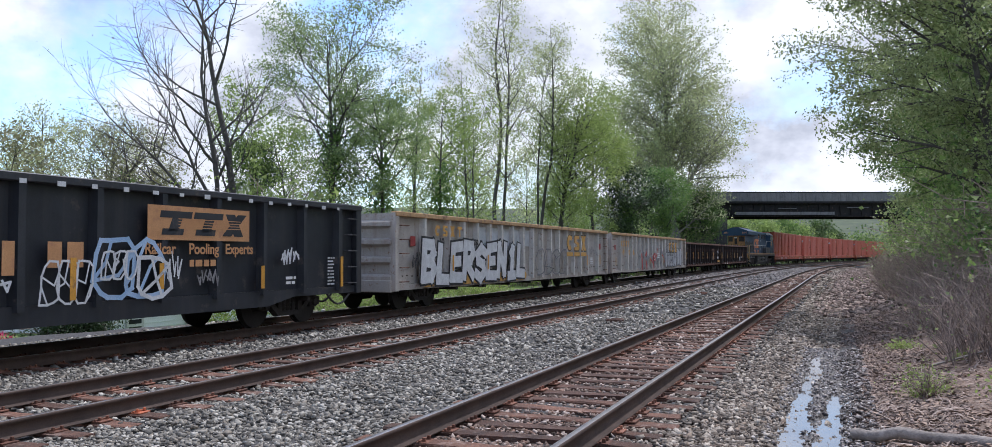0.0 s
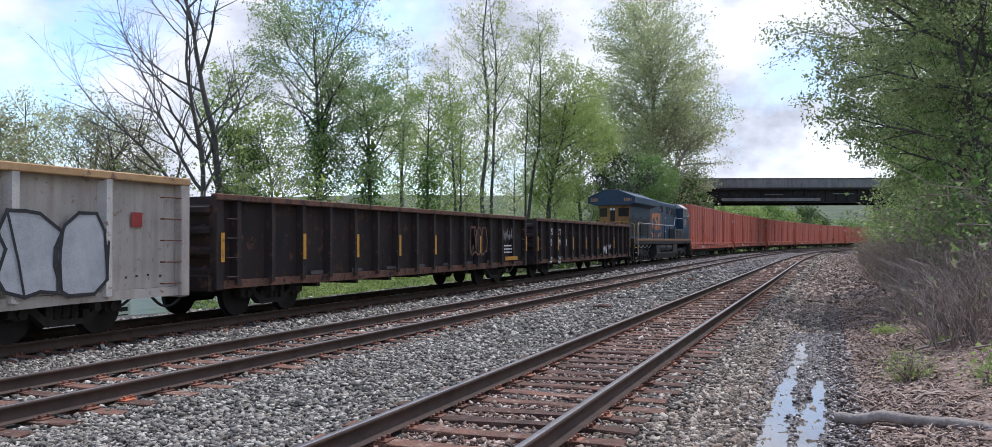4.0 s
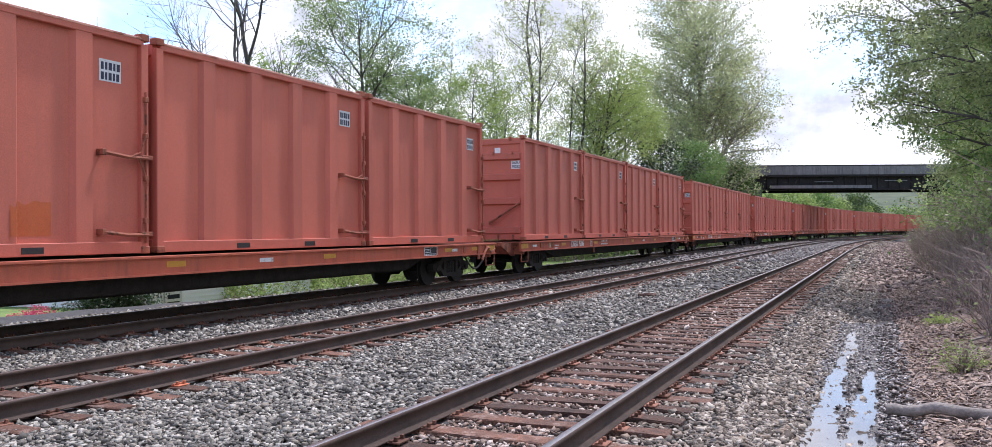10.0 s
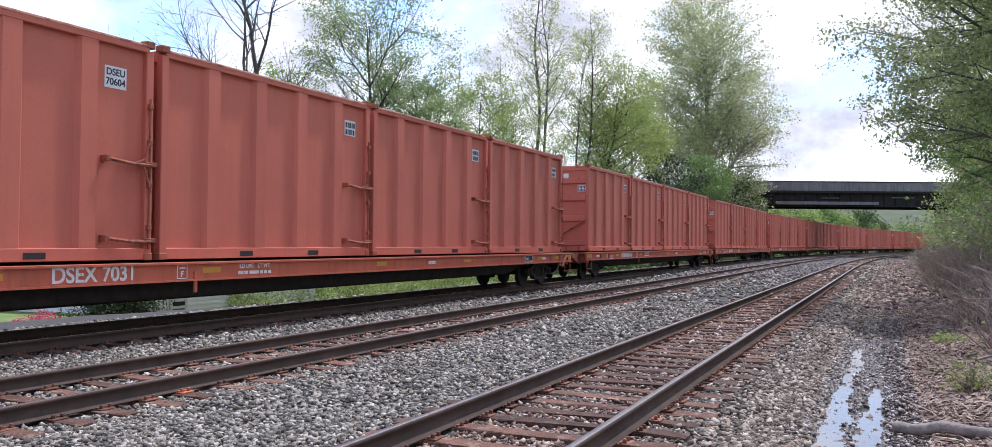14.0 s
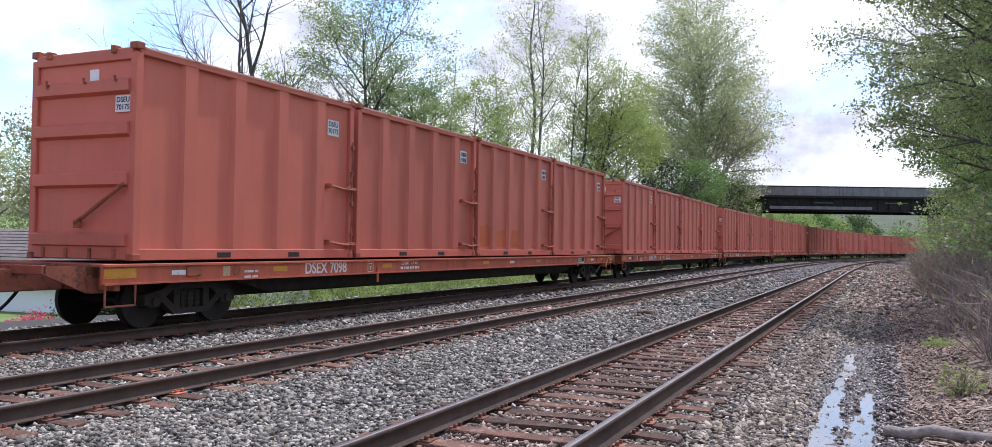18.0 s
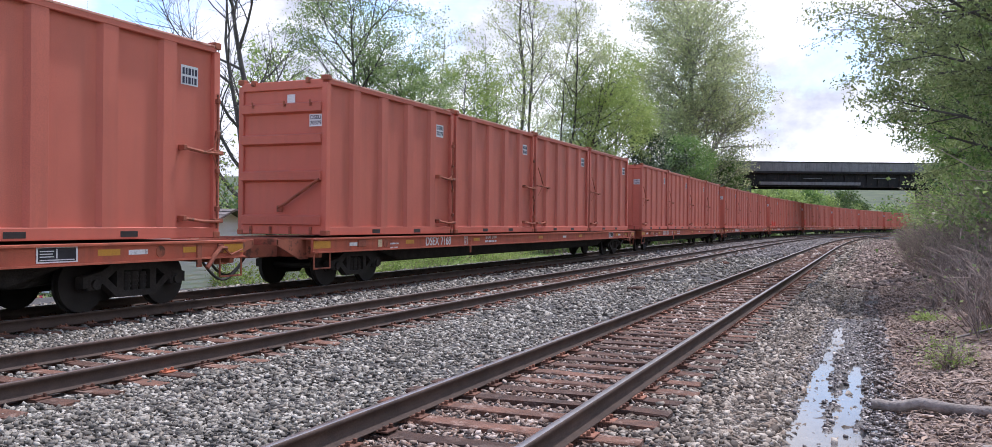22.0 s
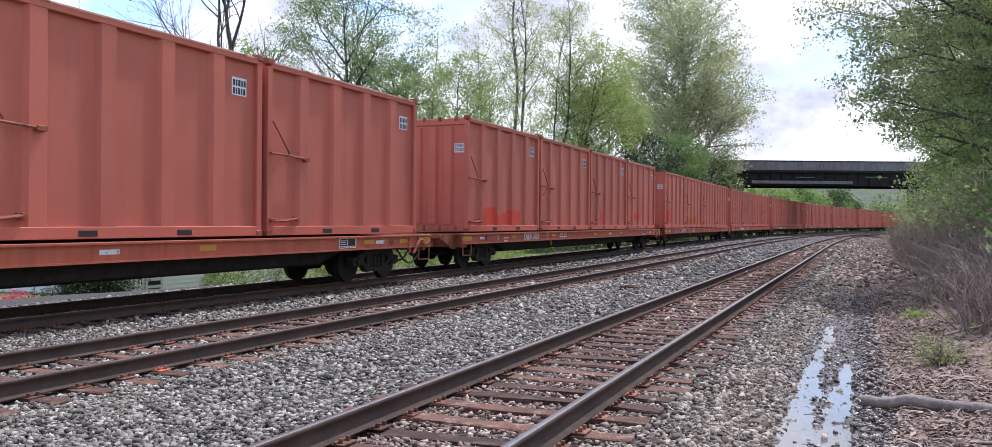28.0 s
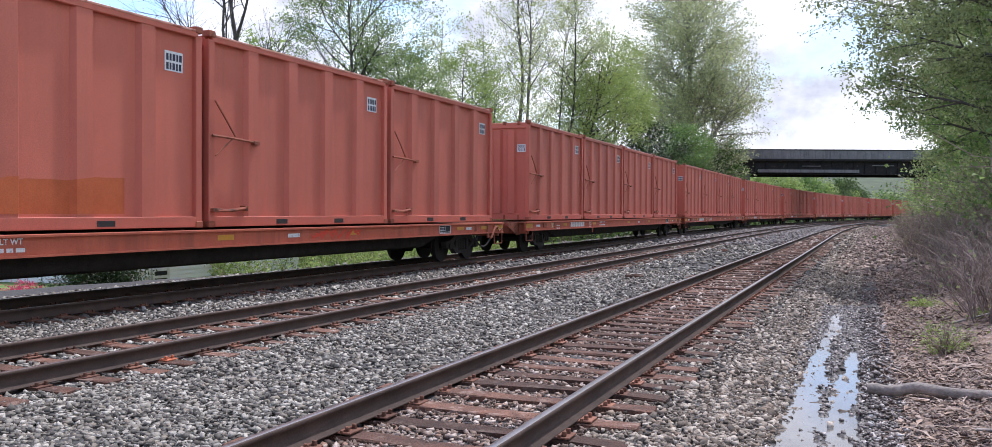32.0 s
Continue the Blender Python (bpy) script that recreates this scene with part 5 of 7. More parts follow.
def bars(name, y0, y1, z, rows, mat, parent, x, seed=0, height=.05, gap=.10):
    """Rows of unreadable small print as plain bars."""
    bm, rnd = bmesh.new(), random.Random(seed)
    for r in range(rows):
        y = y0
        while y < y1 - .04:
            w = min(rnd.uniform(.06, .28), y1 - y)
            q = [(y, z - r * gap), (y + w, z - r * gap), (y + w, z - r * gap + height), (y, z - r * gap + height)]
            bm.faces.new([bm.verts.new((x, *p)) for p in q])
            y += w + .04
    return stuffed(part(name, bm, mat, parent)) if rows > 1 else part(name, bm, mat, parent)


def patch(name, parent, x, outline, mat, label=""):
    bm = bmesh.new()
    bm.faces.new([bm.verts.new((x, *p)) for p in outline])
    return part(name, bm, mat, parent, label)


def panel(name, parent, y0, y1, z0, z1, x, mat, label="", thick=.004):
    bm = bmesh.new()
    box(bm, x, x + thick, y0, y1, z0, z1)
    return part(name, bm, mat, parent, label)


def graffiti(parent, y0, y1, z0, z1, letters, fill, edge, x, seed, width=.06, slant=.12, label=""):
    """Sprayed fat letter shapes, none of which can be read: filled blobs with drawn outlines."""
    rnd = random.Random(seed)
    body, line = bmesh.new(), bmesh.new()
    w = (y1 - y0) / letters
    for k in range(letters):
        cy, cz, n = y0 + (k + .5) * w, (z0 + z1) / 2, 11
        ring = []
        for j in range(n):
            a = j / n * 2 * pi + rnd.uniform(-.16, .16)
            r = rnd.uniform(.72, 1.12)
            py, pz = cos(a) * w * .55 * r, sin(a) * (z1 - z0) * .5 * r
            ring.append((cy + max(-w * .6, min(w * .6, py * 1.25)) + slant * pz, cz + max(-(z1 - z0) / 2, min((z1 - z0) / 2, pz * 1.3))))
        if fill:
            c = body.verts.new((x + .001 + .0003 * k, cy, cz))
            vs = [body.verts.new((x + .001 + .0003 * k, *p)) for p in ring]
            for j in range(n):
                body.faces.new((c, vs[j], vs[(j + 1) % n]))
        if edge:
            stroke(line, ring + ring[:1], width, x + .006)
            for _ in range(2):
                a, b = rnd.choice(ring), rnd.choice(ring)
                m = ((a[0] + b[0]) / 2 + rnd.uniform(-.1, .1), cz + rnd.uniform(-.2, .2) * (z1 - z0))
                stroke(line, [a, m, b], width * .8, x + .008)
    if fill:
        stuffed(part("sprayed_piece", body, fill, parent, label))
    else:
        body.free()
    if edge:
        stuffed(part("sprayed_outline", line, edge, parent))
    else:
        line.free()


GLYPHS = [
    [[(.05, 0), (.05, 1), (.65, .98), (.78, .75), (.6, .55), (.1, .5), (.7, .45), (.9, .25), (.7, .02), (.05, 0)]],
    [[(.15, 1), (.1, .05), (.85, .02)]],
    [[(.85, 1), (.12, .95), (.08, .02), (.9, .0)], [(.1, .5), (.7, .52)]],
    [[(.05, 0), (.1, 1), (.7, .97), (.85, .72), (.6, .5), (.12, .48), (.9, .0)]],
    [[(.9, .85), (.5, 1), (.1, .8), (.2, .58), (.75, .45), (.9, .2), (.5, 0), (.05, .15)]],
    [[(.1, 0), (.12, 1), (.8, .05), (.85, 1)]],
    [[(.35, .85), (.55, 1), (.5, .05)], [(.2, .02), (.85, .04)]],
    [[(.1, 0), (.25, .9), (.5, 1), (.8, .85), (.9, 0)], [(.2, .4), (.8, .42)]],
]


def throw_up(parent, y0, y1, z0, z1, glyphs, fill, edge, x, wide=.24, label=""):
    """A row of fat sprayed letter forms with a dark edge."""
    under, over = bmesh.new(), bmesh.new()
    w = (y1 - y0) / len(glyphs)
    for k, g in enumerate(glyphs):
        for line in GLYPHS[g]:
            dz = (.06, -.04, .02)[k % 3]
            pts = [(y0 + (k + .08 + .84 * u) * w + .10 * (v - .5), z0 + (z1 - z0) * (.1 + .8 * v) + dz) for u, v in line]
            stroke(under, pts, wide * 1.36, x + .002 + .0008 * k)
            stroke(over, pts, wide, x + .016 + .0008 * k)
    stuffed(part("sprayed_outline", under, edge, parent))
    stuffed(part("sprayed_piece", over, fill, parent, label))


def scrawl(parent, y0, y1, z0, z1, mat, x, seed, width=.03, loops=7):
    """A thin sprayed signature that cannot be read."""
    rnd, bm = random.Random(seed), bmesh.new()
    for k in range(loops):
        y, w = y0 + (y1 - y0) * k / loops, (y1 - y0) / loops
        pts = [(y + w * u + rnd.uniform(-.2, .2) * w, z0 + (z1 - z0) * v) for u, v in ((.1, rnd.uniform(.5, 1)), (rnd.uniform(.2, .9), rnd.uniform(0, .4)), (.9, rnd.uniform(.4, 1)), (rnd.uniform(0, .8), rnd.uniform(.2, .7)))]
        stroke(bm, pts, width, x + .004)
    stuffed(part("sprayed_scrawl", bm, mat, parent))


# -- gondolas --
def gondola(b0, b1, top, bottom, ribs, paint, rim, label, half=1.46, rib_paint=None, belly=0.0):
    L_ = b1 - b0
    h = L_ / 2
    t = thing("gondola_car", label, "freight car", group="gondola cars of the train")
    CARS.append((t, (b0 + b1) / 2, Matrix()))
    rib_paint = rib_paint or paint
    for sx in (-1, 1):
        bm = bmesh.new()
        box(bm, sx * (half - .19), sx * (half - .15), -h, h, bottom + .12, top - .1)
        part("side_sheet", bm, paint, t)
        bm = bmesh.new()
        box(bm, sx * (half - .14), sx * (half + .03), -h, h, top - .13, top, .015)
        part("top_chord", bm, rim, t)
        bm = bmesh.new()
        q = [(-h, bottom + .18), (h, bottom + .18), (h, bottom + .02), (h - 2.7, bottom + .02), (h - 3.6, bottom - belly), (-h + 3.6, bottom - belly), (-h + 2.7, bottom + .02), (-h, bottom + .02)]
        prism(bm, q, sx * (half - .2), sx * (half - .06))
        part("side_sill", bm, rim if rim == "rust_edge" else paint, t)
    bm = bmesh.new()
    prism(bm, [(half - .17, -.105), (half + .01, -.062), (half + .01, .062), (half - .17, .105)], bottom + .1, top - .12, "z")
    rib = mesh_of("rib", bm, rib_paint)
    for y in [v - h for v in ribs]:
        for rz in (0, 180):
            part("rib", rib, None, t, at=pose(0, y, 0, 0, 0, rz))
    for sy in (-1, 1):
        bm = bmesh.new()
        box(bm, -half + .1, half - .1, sy * (h - .12), sy * (h - .07), bottom + .1, top - .05)
        part("end_sheet", bm, paint, t)
        for k in range(4):
            bm = bmesh.new()
            z = bottom + .35 + k * (top - bottom - .5) / 3.4
            prism(bm, [(sy * (h - .08), z - .12), (sy * (h + .07), z - .05), (sy * (h + .07), z + .05), (sy * (h - .08), z + .12)], -half + .12, half - .12)
            part("end_rib", bm, paint, t)
        for sx in (-1, 1):
            bm = bmesh.new()
            box(bm, sx * (half - .16), sx * (half + .005), sy * (h - .22), sy * (h + .01), bottom, top - .03, .02)
            part("corner_post", bm, paint, t)
        bm = bmesh.new()
        box(bm, -half + .1, half - .1, sy * (h - .15), sy * (h + .10), bottom - .02, bottom + .3, .02)
        box(bm, -.35, .35, sy * (h - .4), sy * (h + .2), .62, 1.0, .02)
        part("end_sill", bm, paint, t)
    rung = rung_mesh(.42, rib_paint if rib_paint != "rib_white" else "rust_edge")
    for sy in (-1, 1):
        for k in range(5):
            part("rung", rung, None, t, at=pose(half - .05, sy * (h - .48), bottom + .25 + k * .38))
    bm = bmesh.new()
    box(bm, -half + .1, half - .1, -h + .1, h - .1, bottom + .1, bottom + .18)
    part("floor", bm, "rust_paint", t)
    bm = bmesh.new()
    box(bm, -.28, .28, -h + .2, h - .2, .55, bottom + .12)
    for k in range(9):
        y = -h + 2 + (L_ - 4) * k / 8
        box(bm, -half + .15, half - .15, y - .06, y + .06, bottom - .1, bottom + .12)
    part("center_sill", bm, "truck", t)
    bm = bmesh.new()
    rod(bm, (.6, -1.2, .78), (.6, .1, .78), .17, sides=12)
    box(bm, .5, 1.0, .8, 1.3, .5, .95, .03)
    pipe(bm, [(1.05, -h + 3.6, .62), (1.05, -1, .60), (1.05, h - 3.6, .62)], .025)
    part("brake_gear", bm, "truck", t)
    for sy in (-1, 1):
        truck(t, sy * (h - 2.35))
    ends(t, h + .05)
    # the load: scrap below the rim
    return t, h, half + .012


def make_gondolas():
    # black car with an orange panel
    t, h, x = gondola(-199.5, -179.2, 2.73, .62, [1.0 + 1.41 * k for k in range(14)], "black_paint", "black_paint", "black gondola car with an orange panel and graffiti", belly=.14)
    a, w = h, x - .155
    panel("logo_panel", t, a - 7.03, a - 4.33, 1.80, 2.40, x + .002, "mark_orange", "orange panel with dark slanted marks")
    bm = bmesh.new()
    for k in range(2):
        y = a - 6.72 + k * .84
        prism(bm, [(y, 2.31), (y + .78, 2.31), (y + .75, 2.19), (y - .03, 2.19)], x + .007, x + .010)
        prism(bm, [(y + .28, 2.20), (y + .53, 2.20), (y + .42, 1.95), (y + .17, 1.95)], x + .007, x + .010)
        prism(bm, [(y + .04, 2.00), (y + .56, 2.00), (y + .54, 1.89), (y + .01, 1.89)], x + .007, x + .010)
    y = a - 5.02
    prism(bm, [(y - .02, 2.31), (y + .25, 2.31), (y + .50, 1.89), (y + .23, 1.89)], x + .007, x + .010)
    prism(bm, [(y + .34, 2.31), (y + .60, 2.31), (y + .14, 1.89), (y - .12, 1.89)], x + .0075, x + .0105)
    part("logo_mark", bm, "black_paint", t)
    bm = bmesh.new()
    for k in range(4):
        box(bm, x + .0105, x + .012, a - 6.3, a - 4.6, 2.02 + .05 * k, 2.034 + .05 * k)
    part("logo_stripe", bm, "mark_orange", t)
    for text, y in (("Railcar", a - 6.72), ("Pooling", a - 5.62), ("Experts", a - 4.62)):
        word("painted_word", text, .27, "mark_orange", t, side_at(y, 1.64, x + .002))
    bars("web_address", a - 6.0, a - 5.3, 1.33, 1, "mark_orange", t, x + .002, 3, .12)
    for y, z0, z1 in ((a - 8.6, .85, 1.50), (a - 6.75, .95, 1.40), (a - 3.95, .86, 1.32), (a - .98, .80, 1.50)):
        panel("reflector", t, y, y + .11, z0, z1, x + .014, "reflector", "yellow reflective strip")
    panel("sprayed_block", t, a - 9.0, a - 8.75, 1.35, 1.74, x + .002, "mark_orange")
    panel("sprayed_block", t, a - 8.65, a - 8.35, 1.35, 1.74, x + .002, "mark_orange")
    panel("sprayed_block", t, a - 9.75, a - 9.55, 1.25, 1.74, x + .002, "mark_orange")
    graffiti(t, a - 9.1, a - 8.2, .80, 1.45, 3, None, "spray_white", x + .006, 4, .035)
    graffiti(t, a - 8.1, a - 6.7, .85, 1.80, 2, None, "spray_blue", x + .003, 9, .08)
    graffiti(t, a - 7.2, a - 6.5, .80, 1.5, 1, None, "spray_white", x + .01, 15, .07)
    graffiti(t, a - 8.0, a - 7.3, 1.15, 1.6, 3, None, "spray_white", x + .03, 12, .035)
    scrawl(t, a - 6.6, a - 6.2, 1.0, 1.6, "spray_white", x, 3, .03, 3)
    scrawl(t, a - 3.25, a - 2.6, 1.33, 1.68, "spray_white", x - .01, 8, .04, 5)
    scrawl(t, a - 5.8, a - 5.2, .95, 1.30, "spray_grey", x, 18, .03, 5)
    scrawl(t, a - 10.1, a - 9.6, .9, 1.3, "spray_white", x, 19, .04, 3)
    bars("stencil_print", a - 1.35, a - 1.05, 1.45, 9, "lettering", t, x - .10, 5, .035, .075)
    bars("stencil_print", a - 3.1, a - 2.75, 1.02, 2, "lettering", t, x + .004, 6, .06, .10)
    bm = bmesh.new()
    rnd = random.Random(2)
    for k in range(30):
        y = -h + .5 + k * (2 * h - 1) / 30
        box(bm, x + .02, x + .024, y, y + rnd.uniform(.08, .16), 2.56 + rnd.uniform(0, .02), 2.63 + rnd.uniform(0, .02))
    stuffed(part("rim_print", bm, "spray_white", t))
    pale = [1.75] + [3.40 + 1.071 * k for k in range(15)] + [20.15]
    # first pale car
    t, h, x = gondola(-177.48, -155.55, 2.70, .56, pale, "white_paint", "yellow_cap", "faded white gondola car with black and white graffiti", rib_paint="rib_white")
    rivets(t, h, x)
    a = -h
    graffiti(t, a + 1.6, a + 10.0, .62, .95, 12, "mark_yellow", None, x + .001, 20, label="yellow sprayed blobs")
    throw_up(t, a + 1.5, a + 9.9, .70, 1.90, [0, 1, 2, 3, 4, 2, 5, 6, 1], "spray_white", "spray_black", x + .004, .33, "fat white sprayed letters with black edges")
    for text, y in (("49", a + 2.75), ("10", a + 4.15), ("78", a + 5.3)):
        word("car_number", text, .42, "spray_black", t, side_at(y, 1.86, x + .012))
    graffiti(t, a + 11.2, a + 15.0, .75, 1.75, 4, None, "spray_grey", x, 25, .06)
    panel("pale_panel", t, a + 5.7, a + 10.9, 1.85, 2.45, x - .15, "spray_white", "repainted pale panel")
    for y in (a + 1.0, a + 20.62):
        panel("hazard_square", t, y, y + .3, 1.78, 2.05, x - .10, "spray_red")
    mark_blocks(t, a + 2.34, .38, .09, 2.08, 2.40, 4, x + .003, .52)
    mark_blocks(t, a + 15.15, .85, .19, 1.72, 2.37, 3, x + .003, 1.06)
    for k in range(3):
        panel("yellow_band", t, a + 15.1 + k * 1.06, a + 15.95 + k * 1.06, 1.47, 1.64, x + .003, "mark_yellow")
    scrawl(t, a + 18.4, a + 19.9, 1.45, 1.95, "spray_grey", x - .01, 33, .03)
    scrawl(t, a + .9, a + 1.5, 1.1, 1.6, "spray_black", x, 31, .03)
    bars("stencil_print", a + 18.7, a + 19.2, 1.35, 4, "lettering", t, x + .003, 8, .05, .08)
    bars("stencil_print", a + 20.5, a + 21.1, 2.4, 5, "spray_grey", t, x - .12, 18, .04, .09)
    for y in (a + 3.45, a + 6.2, a + 18.0, a + 20.2):
        panel("reflector", t, y, y + .1, 1.05, 1.53, x + .05, "reflector")
    # second pale car
    t, h, x = gondola(-154.47, -132.15, 2.70, .56, [v + .25 for v in pale], "white_paint", "yellow_cap", "faded white gondola car with grey and red graffiti", rib_paint="rib_white")
    rivets(t, h, x)
    a = -h
    red, grey, pale_ = bmesh.new(), bmesh.new(), bmesh.new()
    for pts, w in (([(7.05, 1.50), (7.15, 1.15), (7.22, .74)], .26), ([(8.0, 1.38), (8.35, 1.62)], .26), ([(8.28, 1.1), (8.42, .85), (8.45, .74)], .24), ([(9.3, 1.33), (9.85, 1.15), (10.1, 1.05)], .12),
                   ([(10.25, 1.35), (10.6, 1.5), (11.0, 1.5)], .24), ([(10.35, 1.25), (10.4, .95), (10.5, .74)], .22), ([(11.25, 1.42), (11.5, 1.58), (11.62, 1.88)], .16), ([(13.15, 1.52), (13.6, 1.35), (13.95, 1.05)], .10)):
        stroke(red, [(a + y, z) for y, z in pts], w, x + .004)
    for pts, w in (([(7.28, 1.95), (7.33, 1.5), (7.42, 1.0), (7.48, .72)], .22), ([(7.35, 1.62), (7.62, 1.62), (7.72, 1.42), (7.6, 1.22), (7.42, 1.15)], .15), ([(7.5, .98), (7.75, 1.3), (8.1, 1.36), (8.3, 1.25)], .20),
                   ([(8.55, 1.85), (8.68, 1.6), (8.66, 1.3), (8.5, 1.2)], .20), ([(8.4, 1.25), (8.65, 1.0), (8.70, .72)], .20), ([(8.75, 1.3), (9.1, 1.42), (9.6, 1.42), (10.1, 1.28)], .22),
                   ([(10.9, 1.5), (11.0, 1.1), (10.75, .8)], .20), ([(11.5, 1.3), (11.75, 1.0), (11.7, .70)], .18), ([(12.05, 1.2), (12.4, 1.5), (12.65, 1.35), (12.4, 1.12), (12.8, .85)], .20), ([(12.85, 1.62), (13.1, 1.72), (13.3, 1.62)], .16),
                   ([(13.3, 1.6), (13.7, 1.5), (14.0, 1.2)], .12)):
        stroke(grey, [(a + y, z) for y, z in pts], w, x + .010)
    for pts in ([(10.45, 1.48), (10.58, 1.42)], [(10.47, 1.36), (10.62, 1.40)], [(10.68, 1.46), (10.8, 1.40)], [(10.46, 1.22), (10.6, 1.2)], [(10.68, 1.24), (10.82, 1.18)]):
        stroke(pale_, [(a + y, z) for y, z in pts], .05, x + .03)
    stuffed(part("sprayed_outline", red, "spray_red", t, "dull red sprayed shadow shapes"))
    stuffed(part("sprayed_piece", grey, "spray_grey", t, "loose grey sprayed letter shapes"))
    stuffed(part("sprayed_scrawl", pale_, "spray_white", t))
    graffiti(t, a + 14.2, a + 17.6, .68, 1.72, 4, "spray_silver", "spray_black", x + .004, 71, .055, label="silver sprayed letter shapes with black edges")
    graffiti(t, a + 17.4, a + 20.3, .72, 2.0, 3, "spray_silver", "spray_black", x + .005, 74, .055)
    graffiti(t, a + 14.6, a + 17.0, 1.5, 2.2, 2, None, "spray_black", x + .03, 47, .05)
    mark_blocks(t, a + 15.5, .8, .19, 1.70, 2.36, 3, x + .026, 1.05)
    mark_blocks(t, a + 2.0, .36, .09, 1.98, 2.30, 4, x + .003, .5)
    for text, y in (("49", a + 2.5), ("10", a + 3.85), ("06", a + 4.95)):
        word("car_number", text, .42, "mark_yellow", t, side_at(y, 1.64, x + .003))
    panel("hazard_square", t, a + 1.0, a + 1.3, 1.8, 2.05, x - .12, "spray_red")
    panel("hazard_square", t, a + 21.0, a + 21.25, 1.8, 2.05, x - .12, "spray_red")
    panel("sprayed_block", t, a + 10.35, a + 10.95, 1.12, 1.58, x + .020, "spray_red")
    bars("stencil_print", a + 11.4, a + 12.2, 1.55, 3, "lettering", t, x + .04, 12, .06, .11)
    scrawl(t, a + 6.2, a + 6.9, 1.2, 1.7, "spray_black", x, 48, .025, 3)
    for y in (a + .6, a + 9.14, a + 13.4):
        panel("reflector", t, y, y + .1, .95, 1.4, x + .05, "reflector")
    # two low rusty cars
    for b0, b1, num in ((-131.5, -113.4, 0), (-111.96, -94.5, 1)):
        t, h, x = gondola(b0, b1, 2.48, .60, [.67 + 1.14 * k for k in range(15)], "rust_paint", "rust_edge", "dark rusty gondola car with low sides" if not num else "dark rusty gondola car with white stencilled marks")
        a = -h
        for y in (a + .1, a + 2.9, a + 5.24, a + 7.5, a + 9.78, a + 13.3, h - .12):
            panel("reflector", t, y, y + .11, 1.15, 1.72, x + .006, "reflector", "yellow reflective strip")
        if num:
            for k, y in enumerate((a + 2.08, a + 2.40, a + 3.30, a + 3.62)):
                bm = bmesh.new()
                mark_shape(bm, k, y, 1.80, .24, .28, x - .148)
                part("car_mark", bm, "lettering", t)
            for text, y in (("7 0", a + 2.30), ("79", a + 3.62), ("48", a + 4.62)):
                word("car_number", text, .38, "lettering", t, side_at(y, 1.46, x - .148))
            word("stencil_print", "192400\n70600", .17, "lettering", t, side_at(a + 3.30, .70, x - .06))
            word("stencil_print", "LD LMT\nLT WT", .16, "lettering", t, side_at(a + 2.02, .72, x - .06))
            scrawl(t, a + 11.0, a + 11.75, .85, 1.35, "spray_white", x - .01, 51, .045, 5)
            scrawl(t, a + 12.0, a + 12.7, 1.05, 1.4, "spray_white", x - .01, 53, .04, 4)
        else:
            panel("reflector", t, h - 2.4, h - 1.1, .84, .98, x + .006, "reflector", "yellow reflective strip")
            graffiti(t, h - 5.6, h - 4.2, 1.1, 2.0, 3, None, "rust_edge", x, 55, .07)
            scrawl(t, h - 2.7, h - 1.6, 1.5, 2.0, "spray_grey", x - .02, 57, .05)
            bars("stencil_print", h - 2.5, h - 1.7, 1.35, 3, "lettering", t, x + .003, 17, .05, .12)
        for k in range(7):
            panel("sill_plate", t, a + 3.3 + k * 1.8, a + 3.8 + k * 1.8, .80, .88, x - .058, "engine_grey")


def rivets(t, h, x):
    """Rows of dark rivet heads along the foot of the side sheets."""
    bm = bmesh.new()
    k = 0
    y = -h + .4
    while y < h - .4:
        box(bm, x - .162, x - .142, y - .016, y + .016, .93 + .012 * (k % 3), .962 + .012 * (k % 3))
        y += .24 + .03 * (k % 4)
        k += 1
    stuffed(part("rivets", bm, "rust_paint", t))


def mark_shape(bm, kind, y, z, w, h, x):
    """One heavy painted shape of an owner's mark: an open ring, a zigzag, a cross or a post with a cap."""
    def put(outline, up=0.0):
        prism(bm, [(y + u * w, z + v * h) for u, v in outline], x + up, x + up + .003)
    if kind == 0:
        arc = [radians(a) for a in range(50, 311, 20)]
        for a, b in zip(arc, arc[1:]):
            put([(.5 + .5 * cos(a), .5 + .5 * sin(a)), (.5 + .5 * cos(b), .5 + .5 * sin(b)), (.5 + .2 * cos(b), .5 + .2 * sin(b)), (.5 + .2 * cos(a), .5 + .2 * sin(a))])
        put([(.76, .66), (.94, .66), (.94, .96), (.76, .96)], .0005)
    elif kind == 1:
        put([(1, 1), (1, .76), (.43, .76), (.43, .62), (1, .5), (1, .12), (.84, 0), (0, 0), (0, .24), (.6, .24), (.6, .38), (0, .52), (0, .88), (.16, 1)])
    elif kind == 2:
        put([(0, 1), (.42, 1), (1, 0), (.58, 0)])
        put([(.6, 1), (.98, 1), (.4, 0), (.02, 0)], .001)
    else:
        put([(0, 1), (1, 1), (1, .72), (.66, .72), (.66, 0), (.34, 0), (.34, .72), (0, .72)])


def mark_blocks(parent, y, w, bar, z0, z1, count, x, step=None, mat="mark_yellow"):
    """The owner's mark, painted in plain heavy shapes."""
    for k in range(count):
        bm = bmesh.new()
        a = y + k * (step or w * 1.18)
        mark_shape(bm, k, a, z0, w * .85, z1 - z0, x)
        part("logo_mark", bm, mat, parent)
        if w > .6:
            bm = bmesh.new()
            mark_shape(bm, k, a - .05, z0 - .05, w * .85 + .10, z1 - z0 + .10, x - .006)
            part("logo_edge", bm, "spray_black", parent)


